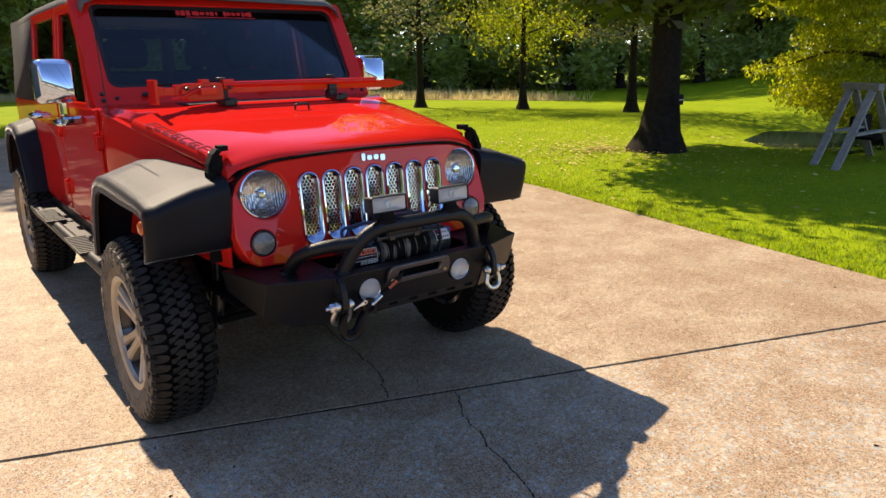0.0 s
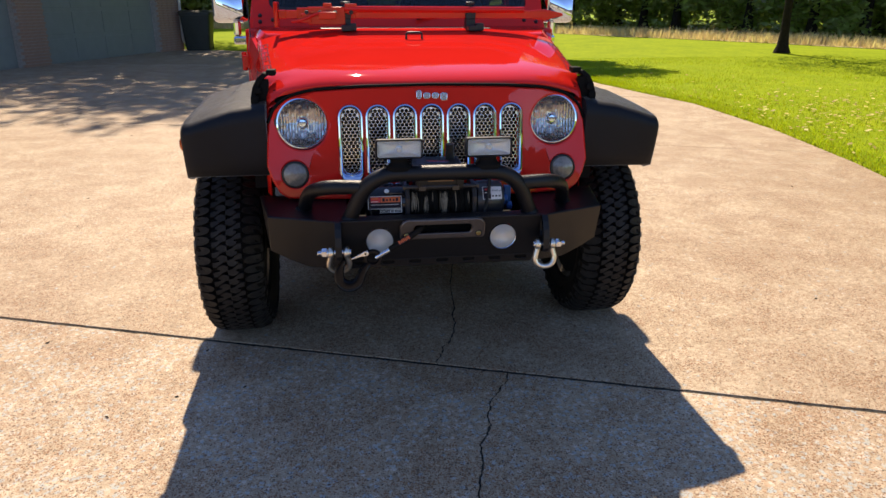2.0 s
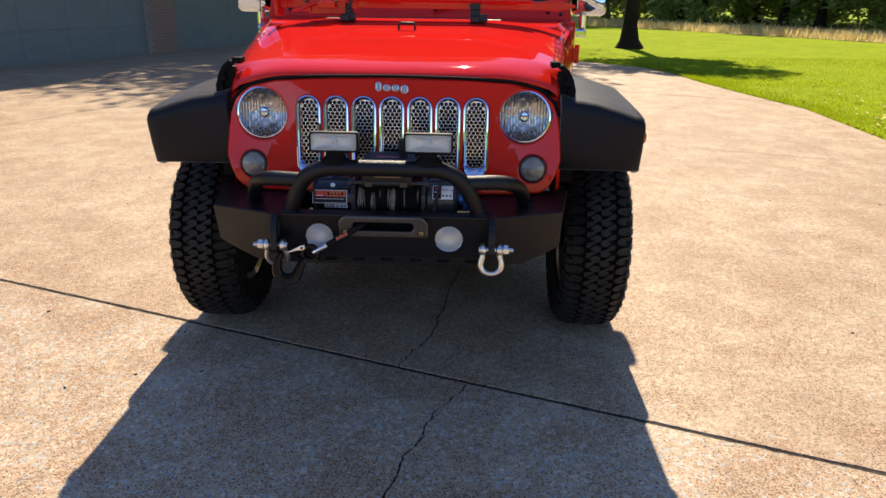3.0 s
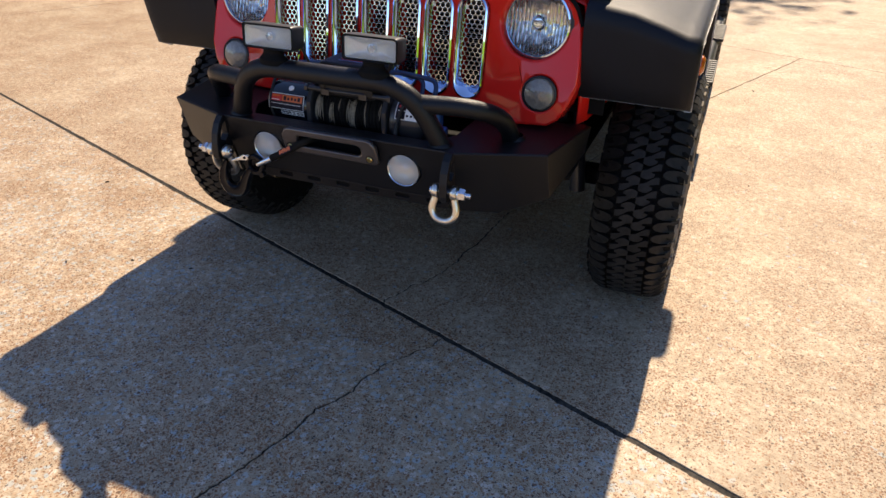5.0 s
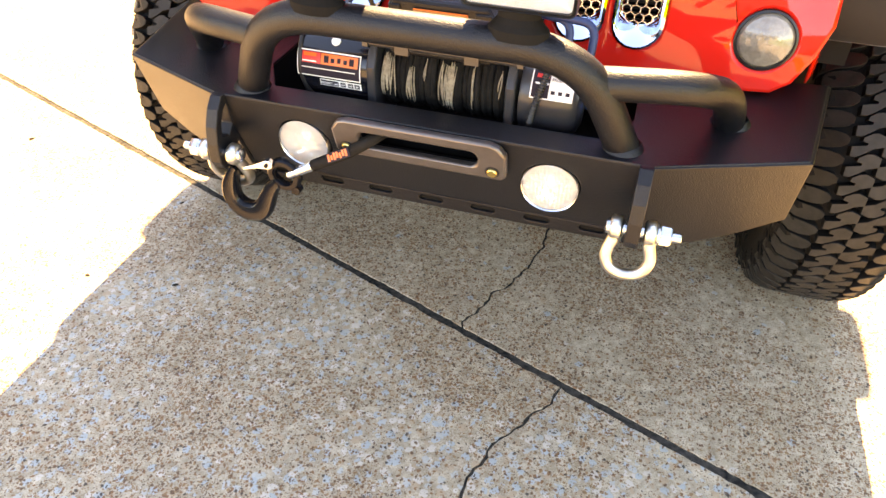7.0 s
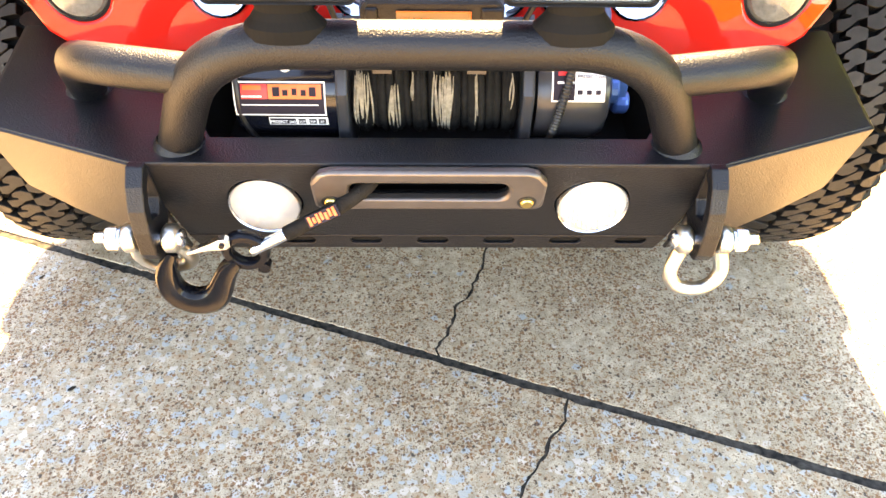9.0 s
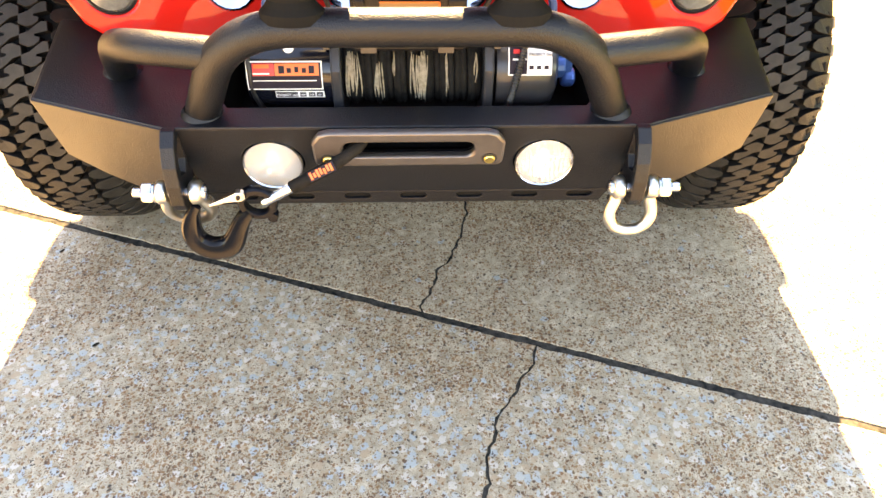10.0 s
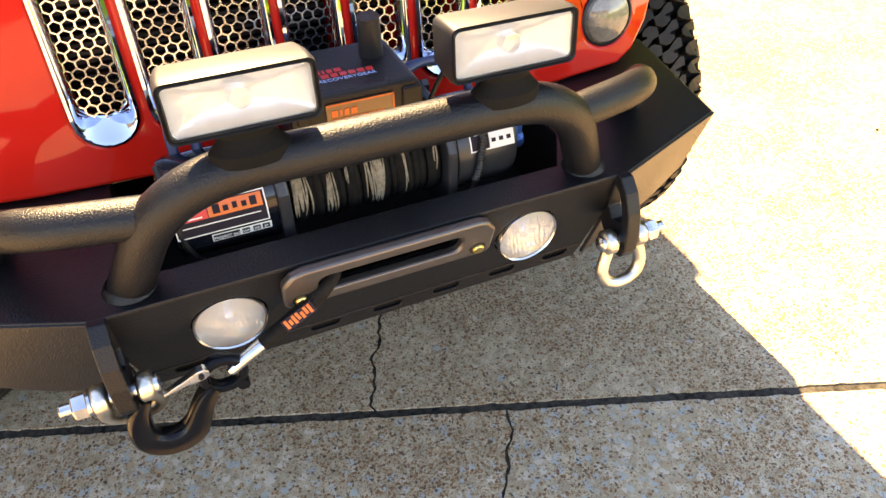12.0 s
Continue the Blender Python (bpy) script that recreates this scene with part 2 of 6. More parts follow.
# ---- ground, driveway ----
def side_of_drive(y):
    """The driveway's right-hand edge, x at y."""
    pts = ((-30, 3.0), (-8, 3.0), (-3, 3.1), (-0.45, 3.57), (1.4, 3.93), (2.2, 4.12), (3.6, 4.45), (5.4, 4.74), (7.6, 4.85), (8.6, 4.65), (10.4, 4.37), (12.3, 4.2), (13.3, 3.9), (14.2, 3.1), (15.7, 1.0), (17.5, -0.6), (19.2, -2.1), (20.4, -4.1), (20.8, -5.0))
    for (a, p), (b, q) in zip(pts, pts[1:]):
        if a <= y <= b:
            return p + (q - p) * (y - a) / (b - a)
    return pts[-1][1]


def lift(x, y):
    """Height of the lawn and field."""
    z = 0.012
    far = max(0.0, min(1.0, (math.hypot(x, y) - 6) / 30))
    z += 0.25 * far * noise.noise(Vector((x * 0.05, y * 0.05, 0)))
    # bank beside the pond
    bank = math.exp(-(((x - 30) * 0.55 + (y - 12) * -0.83) / 5.0) ** 2) * max(0, min(1, (x - 14) / 16))
    z += 0.62 * bank
    dip = math.exp(-((x - 13.6) / 2.1) ** 2 - ((y - 4.5) / 1.25) ** 2)
    z -= 0.8 * dip
    return z

# ---- the car ----
car = thing("off_road_car", "glossy red four-door off-road car with black flares and winch bumper", "car")


def both(make):
    """Calls make for the two sides: -1 and 1."""
    for s in (-1, 1):
        make(s)


def flip(pts, s):
    return [(s * x, y, z) for x, y, z in pts]


GT = Matrix.Rotation(radians(-6.8), 4, "X")       # grille leans back


def face_y(z):
    return 0.242 + (z - 0.79) * math.tan(radians(6.8))


# grille panel with seven slots
def grille_outline():
    half = [(0.0, 1.138), (0.28, 1.134), (0.44, 1.122), (0.53, 1.098), (0.585, 1.055), (0.607, 1.0), (0.613, 0.92), (0.617, 0.85), (0.60, 0.80), (0.575, 0.752), (0.545, 0.732), (0.42, 0.726), (0.20, 0.722), (0.0, 0.722)]
    return half + [(-x, z) for x, z in half[-2:0:-1]]


def swept(x, z=1.0):
    """The panel sweeps back beyond the slots, more so towards its top."""
    return max(0.0, abs(x) - 0.29) * (0.06 + 0.10 * max(0.0, min(1.0, (z - 0.80) / 0.2)))


SLOT = [-0.303 + 0.101 * i for i in range(7)]
gm = at(0, 0.242, 0) @ at(0, 0, 0.79) @ GT @ at(0, 0, -0.79)
bm = bmesh.new()
holes = [[(x + a, z) for a, z in stadium(0.042, 0.785, 1.072)] for x in SLOT]
holes += [circle(s * 0.48, 1.003, 0.094, 32) for s in (-1, 1)] + [circle(s * 0.514, 0.82, 0.049, 24) for s in (-1, 1)]
prism(bm, grille_outline(), 0.13, gm, holes)
for q in bm.verts:
    q.co.y += swept(q.co.x, q.co.z)
grille = part("grille", bm, RED, car, "red painted seven-slot grille panel", smooth=30, bevel=0.007)
bm = boxes(((-0.58, 0.36, 0.73), (0.58, 0.38, 1.12)))
part("radiator_shroud", bm, UNDER, car)
for i in range(26):
    part("radiator_fin", boxes(((-0.33, 0.345, 0.78 + 0.012 * i), (0.33, 0.352, 0.785 + 0.012 * i))), BLACK, car)

# chrome honeycomb inserts
ring = bmesh.new()
rows = []
for hw, d, up in ((0.0445, 0.004, 0), (0.0440, -0.004, 0), (0.0395, -0.007, 0), (0.0345, -0.002, 0.004), (0.0315, 0.022, 0.02), (0.0300, 0.026, 0.022)):
    rows.append([(x, d, z) for x, z in stadium(hw, 0.783 + (0.0445 - hw) + up, 1.0745 - (0.0445 - hw), 10)])
loft(ring, rows, close=True)
mesh_bm = bmesh.new()
hexes, rr = [], 0.0076
for j in range(22):
    for i in range(-3, 4):
        x, z = i * 0.0158 + (0.0079 if j % 2 else 0), 0.806 + j * 0.0128
        over = max(0.0, z - 1.0295, 0.8305 - z)
        if math.hypot(x, over) < 0.032 and (over == 0 or math.hypot(x, over) < 0.031):
            hexes.append([(x + rr * math.cos(radians(60 * k + 30)), z + rr * math.sin(radians(60 * k + 30))) for k in range(6)])
prism(mesh_bm, stadium(0.0405, 0.790, 1.070, 10), 0.003, at(0, 0.0225, 0), hexes)
base_ring = base_mesh = None
for x in SLOT:
    if base_ring is None:
        ins = part("slot_insert", ring, CHROME_SKY, car, "polished chrome slot insert with honeycomb mesh", smooth=50)
        net = part("honeycomb_mesh", mesh_bm, CHROME_SATIN, ins, smooth=30)
        base_ring, base_mesh = ins.data, net.data
    else:
        ins, net = new("slot_insert", base_ring), new("honeycomb_mesh", base_mesh)
        ins.parent, net.parent = car, ins
        tagged(ins, "polished chrome slot insert with honeycomb mesh")
    ins.matrix_local = gm @ at(x, 0, 0)


# round lamps
def fluted(m, radius, deep, pitch, relief):
    """A shallow bowl about the local z axis, pressed into upright flutes."""
    bm = bmesh.new()
    cols = int(2 * radius / pitch) * 8
    rows = []
    dice = random.Random(int(radius * 1e4))
    tilt = [[dice.uniform(-0.28, 0.28) for _ in range(8)] for _ in range(int(2 * radius / pitch) + 3)]
    band = radius / 3
    for i in range(cols + 1):
        x = radius * 0.9995 * (2 * i / cols - 1)
        half = math.sqrt(radius * radius - x * x)
        row = []
        for k in range(37):
            y = half * (k / 18 - 1)
            r2 = (x * x + y * y) / (radius * radius)
            strip, step = int((x + radius) / pitch), int((y + radius) / band)
            facet = tilt[strip][step] * (y + radius - (step + 0.5) * band) * 0.6
            row.append(m @ Vector((x, y, -deep + deep * 0.95 * r2 + (relief * abs(math.sin(math.pi * (x + radius) / pitch)) + facet) * (1 - r2 ** 4))))
        rows.append(row)
    loft(bm, rows)
    return bm


def headlight(s):
    m = at(0, swept(0.48) + 0.004, 0) @ gm @ at(s * 0.48, 0.014, 1.005) @ TO_FRONT
    bezel = part("headlight", lathe(bmesh.new(), [(0.0955, -0.02), (0.0955, 0.006), (0.0940, 0.010), (0.0895, 0.011), (0.0865, 0.007), (0.086, 0.0)], m, 48), CHROME_SKY, car, "round headlight with fluted clear lens", smooth=40)
    part("reflector", fluted(m, 0.0905, 0.026, 0.0104, 0.0046), FLUTED, bezel, smooth=50)
    part("bulb_cap", lathe(bmesh.new(), [(0.021, -0.022), (0.021, -0.006), (0.017, -0.002), (0.013, -0.005), (0.0, -0.004)], m, 20), CHROME_SKY, bezel, smooth=40)
    lens = part("lens", lathe(bmesh.new(), [(0.0, 0.024), (0.03, 0.0225), (0.055, 0.018), (0.075, 0.012), (0.0905, 0.004)], m, 48), LENS, bezel, smooth=60)
    lens.visible_shadow = False
    part("gasket", lathe(bmesh.new(), [(0.0957, 0.003), (0.103, 0.002), (0.106, -0.006), (0.097, -0.02)], m, 40), BLACK, bezel)


def signal(s):
    m = at(0, swept(0.514, 0.82), 0) @ gm @ at(s * 0.514, 0.0, 0.82) @ TO_FRONT
    a = part("turn_signal", lathe(bmesh.new(), [(0.049, -0.015), (0.0505, 0.002), (0.047, 0.004), (0.045, 0.0)], m, 36), BLACK, car, "round smoked front turn signal", smooth=40)
    rings = [(0.0455, 0.0)] + [(0.0455 - 0.0045 * k, 0.004 + 0.011 * (1 - (1 - k / 10) ** 2) + (0.0004 if k % 2 else 0)) for k in range(1, 10)] + [(0, 0.0155)]
    part("lens", lathe(bmesh.new(), rings, m, 36), SMOKE, a, smooth=20)


both(headlight), both(signal)

# grille badge: four plain raised shapes
bm = bmesh.new()
for x, w, h, dz in ((-0.047, 0.02, 0.034, 0.004), (-0.018, 0.026, 0.024, 0), (0.014, 0.026, 0.024, 0), (0.046, 0.026, 0.03, -0.004)):
    prism(bm, rect(x, 1.104 + dz, w, h, 0.008), -0.006, gm)
part("badge", bm, material("badge_chrome", (0.50, 0.58, 0.70), 0.12, metal=1.0, vary=0.05, scale=60), car, "small plain bright badge shapes", bevel=0.002)

# hood
def hood_z(x, y, w):
    k = (y - 0.285) / 0.90
    crown = 1.168 + 0.155 * k - 0.02 * k * k
    if k < 0.12:
        crown -= 0.026 * (1 - k / 0.12) ** 2
    e = abs(x) / w
    return crown - 0.046 * max(0.0, (e - 0.55) / 0.45) ** 2.2 + (0.008 * (1 - smooth_step(0.42, 0.66, e)) * smooth_step(0.1, 0.6, k))


def smooth_step(a, b, x):
    t = max(0.0, min(1.0, (x - a) / (b - a)))
    return t * t * (3 - 2 * t)


def hood_w(y):
    return 0.595 + 0.112 * (y - 0.285) / 0.90


bm = bmesh.new()
rows = []
ys = [0.286, 0.288, 0.294, 0.308, 0.336, 0.375] + [0.375 + 0.8 * i / 12 for i in range(1, 13)]
us = [-1, -0.985, -0.95, -0.9, -0.85, -0.78, -0.7, -0.62, -0.58, -0.54, -0.5, -0.4, -0.2, 0, 0.2, 0.4, 0.5, 0.54, 0.58, 0.62, 0.7, 0.78, 0.85, 0.9, 0.95, 0.985, 1]
for i, y in enumerate(ys):
    w = hood_w(y)
    row = []
    for u in us:
        z = hood_z(u * w, y, w)
        if i == 0:
            z = min(z, 1.150 - 0.075 * max(0, (abs(u) - 0.72) / 0.28) ** 1.8)
        elif i == 1:
            z -= 0.012
        elif i == 2:
            z -= 0.004
        row.append((u * w, y + (swept(u * w) + 0.05 * max(0, abs(u) - 0.85)) * (1 if i < 6 else 0), z))
    out = 0.012
    row = [(-w - out * 0.7, row[0][1] + (0.05 if i < 4 else 0), row[0][2] - 0.05), (-w - out, row[0][1] + 0.01, row[0][2] - 0.022)] + row + [(w + out, row[-1][1] + 0.01, row[-1][2] - 0.022), (w + out * 0.7, row[-1][1] + (0.05 if i < 4 else 0), row[-1][2] - 0.05)]
    rows.append(row)
loft(bm, rows)
hood = part("hood", bm, RED, car, "glossy red hood with a raised centre", smooth=50)
bm = bmesh.new()
tube(bm, rounded([(-0.035, 0.905, 1.265), (-0.035, 0.902, 1.300), (0.035, 0.902, 1.300), (0.035, 0.905, 1.265)], 0.012), 0.005, 10)
part("hood_handle", bm, BLACK, hood, "small black hood handle", smooth=50)
for x in (-0.27, 0.33):
    bm = boxes(((x - 0.02, 1.07, 1.30), (x + 0.02, 1.10, 1.335)))
    part("hood_bumper", bm, BLACK, hood, bevel=0.006)

# black rubber seal between hood and grille
bm = bmesh.new()
line_ = sorted(p for p in grille_outline() if p[1] > 0.99)
tube(bm, rounded([(x * 0.998, face_y(z) + swept(x, z) + 0.001, z + 0.004) for x, z in line_], 0.05, 4), 0.0058, 8)
part("hood_seal", bm, UNDER, car, "black rubber seal under the hood lip", smooth=60)


# hood latches
def latch(s):
    bm = bmesh.new()
    loft(bm, [flip([(x, y - w, z), (x + 0.018, y - w, z + 0.010), (x + 0.018, y + w, z + 0.010), (x, y + w, z)], s) for x, y, z, w in ((0.578, 0.418, 1.166, 0.020), (0.600, 0.408, 1.170, 0.028), (0.622, 0.398, 1.152, 0.026), (0.640, 0.390, 1.118, 0.020), (0.648, 0.386, 1.082, 0.022))], close=True)
    box(bm, (-0.016, -0.026, -0.006), (0.018, 0.026, 0.014), at(s * 0.590, 0.412, 1.176))
    box(bm, (-0.014, -0.024, 0), (0.014, 0.024, 0.034), at(s * 0.652, 0.384, 1.064))
    box(bm, (-0.022, -0.016, 0), (0.022, 0.016, 0.09), at(s * 0.622, 0.394, 1.066))
    lathe(bm, [(0, -0.030), (0.013, -0.030), (0.013, 0.030), (0, 0.030)], at(s * 0.638, 0.39, 1.118) @ Matrix.Rotation(radians(90), 4, "X"), 12)
    part("hood_latch", bm, UNDER, car, "black rubber hood latch", bevel=0.003)


both(latch)


# inner fender sides, cowl and body tub
def shell(s):
    bm = bmesh.new()
    rows = []
    for y, w, top in ((0.345, 0.600, 1.055), (0.40, 0.618, 1.075), (0.6, 0.636, 1.11), (0.9, 0.672, 1.16), (1.1, 0.702, 1.20), (1.2, 0.722, 1.22), (1.32, 0.752, 1.25), (1.40, 0.774, 1.268), (1.462, 0.778, 1.28)):
        rows.append([(s * (w - 0.03), y, top + 0.012), (s * w, y, top), (s * (w + 0.012), y, top - 0.06), (s * (w + 0.014), y, 0.72)])
    loft(bm, rows)
    part("front_fender", bm, RED, car, smooth=40, solid=0.004)
    bm = bmesh.new()
    prism(bm, [(1.42, 0.62), (1.46, 0.62), (3.32, 0.62), (3.40, 0.70), (3.5, 0.93), (3.62, 1.04), (3.95, 1.05), (4.12, 0.92), (4.2, 0.72), (4.36, 0.72), (4.36, 1.27), (1.44, 1.30), (1.42, 1.28)], 0.05, Matrix(((0, s, 0, s * 0.735), (1, 0, 0, 0), (0, 0, 1, 0), (0, 0, 0, 1))))
    part("body_side", bm, RED, car, bevel=0.012)
    # doors stand a little proud
    for y0, y1 in ((1.47, 2.42), (2.46, 3.30)):
        bm = bmesh.new()
        prism(bm, [(y0 + 0.02, 0.66), (y1 - 0.02, 0.66), (y1, 0.70), (y1, 1.285), (y0, 1.295), (y0, 0.70)], 0.016, Matrix(((0, s, 0, s * 0.786), (1, 0, 0, 0), (0, 0, 1, 0), (0, 0, 0, 1))))
        door = part("door", bm, RED, car, "red door with chrome pull handle", bevel=0.01)
        bm = bmesh.new()
        tube(bm, rounded(flip([(0.80, y1 - 0.24, 1.19), (0.845, y1 - 0.235, 1.19), (0.845, y1 - 0.085, 1.19), (0.80, y1 - 0.08, 1.19)], s), 0.03), 0.017, 10)
        box(bm, (0.80, y1 - 0.1, 1.165), (0.825, y1 - 0.03, 1.215), Matrix.Diagonal((s, 1, 1, 1)))
        part("door_handle", bm, CHROME_SKY, door, "chrome door handle", smooth=40)
        # window frame and pane
        fb = bmesh.new()
        zt = 1.80
        top0 = 1.90 if y0 < 2 else y0
        low0 = 1.61 if y0 < 2 else y0
        prism(fb, [(low0, 1.29), (y1, 1.285), (y1, zt + 0.02), (top0, zt + 0.02)], 0.03, Matrix(((0, s, -0.11 * s, s * (0.77 + 0.11 * 1.29)), (1, 0, 0, 0), (0, 0, 1, 0), (0, 0, 0, 1))),
              [[(low0 + 0.06, 1.315), (y1 - 0.05, 1.315), (y1 - 0.05, zt - 0.03), (top0 + 0.06, zt - 0.03)]])
        part("window_frame", fb, RED, door, bevel=0.005)
        pb = bmesh.new()
        prism(pb, [(low0 + 0.05, 1.30), (y1 - 0.04, 1.30), (y1 - 0.04, zt - 0.02), (top0 + 0.05, zt - 0.02)], 0.004, Matrix(((0, s, -0.11 * s, s * (0.782 + 0.11 * 1.29)), (1, 0, 0, 0), (0, 0, 1, 0), (0, 0, 0, 1))))
        pane = part("side_window", pb, SIDEGLASS, door)
        pane.visible_shadow = False
        for z in (0.80, 1.14):
            hb = bmesh.new()
            box(hb, (0.79, y0 - 0.05, z - 0.03), (0.822, y0 + 0.03, z + 0.03), Matrix.Diagonal((s, 1, 1, 1)))
            tube(hb, flip([(0.815, y0 - 0.012, z - 0.045), (0.815, y0 - 0.012, z + 0.045)], s), 0.013, 10)
            part("door_hinge", hb, RED, door, bevel=0.004)


both(shell)

bm = bmesh.new()
loft(bm, [[(-w, y, 0.9), (-w, y, z - 0.03), (-w + 0.03, y, z), (w - 0.03, y, z), (w, y, z - 0.03), (w, y, 0.9)] for y, w, z in ((1.175, 0.690, 1.268), (1.25, 0.712, 1.285), (1.40, 0.758, 1.298), (1.64, 0.770, 1.305))])
part("cowl", bm, RED, car, "red cowl with black intake vent", smooth=40, solid=0.006)
bm = boxes(*[((-0.42, 1.25 + 0.03 * i, 1.298), (0.42, 1.268 + 0.03 * i, 1.306)) for i in range(7)])
part("cowl_vent", bm, BLACK, car, bevel=0.002)

# windshield frame and glass, leaning back
WL = Matrix.Rotation(radians(-31), 4, "X")
wm = at(0, 1.56, 1.31) @ WL
bm = bmesh.new()
prism(bm, rect(0, 0.29, 1.55, 0.66, 0.03), 0.05, wm, [rect(0, 0.335, 1.38, 0.49, 0.05)])
ws = part("windshield_frame", bm, RED, car, "red windshield frame with dark glass", smooth=30, bevel=0.008)
bm = bmesh.new()
prism(bm, rect(0, 0.335, 1.40, 0.51, 0.05), 0.004, wm @ at(0, 0.018, 0))
pane = part("windshield", bm, WINDSHIELD, ws, "tinted windshield glass")
pane.visible_shadow = False
bm = bmesh.new()
prism(bm, rect(0, 0.335, 1.41, 0.52, 0.05), 0.003, wm @ at(0, 0.012, 0), [rect(0, 0.335, 1.34, 0.445, 0.04)])
part("black_border", bm, BLACK, ws)
for s in (-1, 1):
    for x, z in ((0.735, 0.02), (0.735, 0.055), (0.67, 0.03)):
        bm = bmesh.new()
        lathe(bm, [(0.0, 0.012), (0.008, 0.01), (0.011, 0.0)], wm @ at(s * x, 0, z) @ TO_FRONT, 10)
        part("frame_bolt", bm, BLACK, ws)
# banner shapes on the glass
bm = bmesh.new()
random.seed(5)
x = -0.24
while x < 0.17:
    w, h = random.uniform(0.012, 0.026), random.uniform(0.018, 0.032)
    prism(bm, rect(x, 0.54, w, h, 0.004), -0.002, wm @ at(0, 0.013, 0))
    x += w + 0.006 + (0.03 if abs(x + 0.03) < 0.012 else 0)
prism(bm, rect(0.0, 0.515, 0.40, 0.004, 0.001), -0.002, wm @ at(0, 0.013, 0))
part("banner_decal", bm, REDPRINT, ws, "red banner decal of plain shapes")
# wipers
for x0 in (-0.55, 0.08):
    bm = bmesh.new()
    tube(bm, [wm @ Vector((x0, -0.02, 0.03)), wm @ Vector((x0 + 0.1, -0.03, 0.06)), wm @ Vector((x0 + 0.30, -0.012, 0.105))], [0.011, 0.008, 0.005], 8)
    tube(bm, [wm @ Vector((x0 + 0.05, 0.0, 0.095)), wm @ Vector((x0 + 0.5, 0.0, 0.115))], 0.006, 6)
    part("wiper", bm, BLACK, ws)

# soft top
bm = bmesh.new()
rows = []
for y, z in ((1.80, 1.825), (1.88, 1.868), (2.3, 1.885), (3.2, 1.885), (4.1, 1.86), (4.32, 1.80)):
    rows.append([(-0.78 if z < 1.5 else -0.735, y, z - 0.07), (-0.715, y, z - 0.025), (-0.66, y, z), (0, y, z + 0.015), (0.66, y, z), (0.715, y, z - 0.025), (0.78 if z < 1.5 else 0.735, y, z - 0.07)])
loft(bm, rows)
top = part("soft_top", bm, CANVAS_SUNLIT, car, "black canvas soft top", smooth=50, solid=0.008)
for s in (-1, 1):
    bm = bmesh.new()
    loft(bm, [flip([(0.785, y, 1.275), (0.755, y, 1.55), (0.732, y, 1.83)], s) for y in (3.30, 3.8, 4.35)])
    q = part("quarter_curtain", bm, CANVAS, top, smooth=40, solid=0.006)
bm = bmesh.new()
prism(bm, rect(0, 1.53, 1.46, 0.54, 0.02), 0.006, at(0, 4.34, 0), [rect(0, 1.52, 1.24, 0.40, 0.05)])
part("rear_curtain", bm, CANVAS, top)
bm = boxes(((-0.78, 4.30, 0.62), (0.78, 4.37, 1.28)))
part("tailgate", bm, RED, car, bevel=0.02)
bm = boxes(((-0.74, 1.42, 0.60), (0.74, 4.32, 0.66)), ((-0.74, 1.40, 1.02), (0.74, 1.60, 1.26)))
part("floor_pan", bm, UNDER, car)
bm = boxes(((-0.70, 1.62, 1.20), (0.70, 1.82, 1.36)))
part("dashboard", bm, SEAT, car, bevel=0.04)
for x in (-0.37, 0.37):
    for y in (2.45, 3.3):
        bm = boxes(((x - 0.24, y - 0.5, 0.72), (x + 0.24, y, 0.92)), ((x - 0.23, y - 0.05, 0.85), (x + 0.23, y + 0.09, 1.46)), ((x - 0.12, y - 0.01, 1.48), (x + 0.12, y + 0.08, 1.66)))
        part("car_seat", bm, SEAT, car, bevel=0.05)
bm = bmesh.new()
tube(bm, [(0.37 + 0.18 * math.cos(a), 1.98 - 0.10 * math.sin(a), 1.27 + 0.15 * math.sin(a)) for a in (2 * math.pi * k / 28 for k in range(28))], 0.014, 8, close=True)
part("steering_wheel", bm, BLACK, car, smooth=60)
for s in (-1, 1):
    bm = bmesh.new()
    tube(bm, rounded(flip([(0.66, 1.72, 1.32), (0.66, 1.98, 1.78), (0.64, 2.6, 1.82), (0.64, 4.1, 1.80), (0.66, 4.25, 1.3)], s), 0.12), 0.028, 10)
    tube(bm, flip([(0.655, 2.55, 1.0), (0.64, 2.55, 1.82)], s), 0.028, 10)
    part("roll_bar", bm, CANVAS, car, smooth=60)
bm = tube(bmesh.new(), [(-0.64, 2.55, 1.81), (0.64, 2.55, 1.81)], 0.028, 10)
part("cross_bar", bm, CANVAS, car, smooth=60)


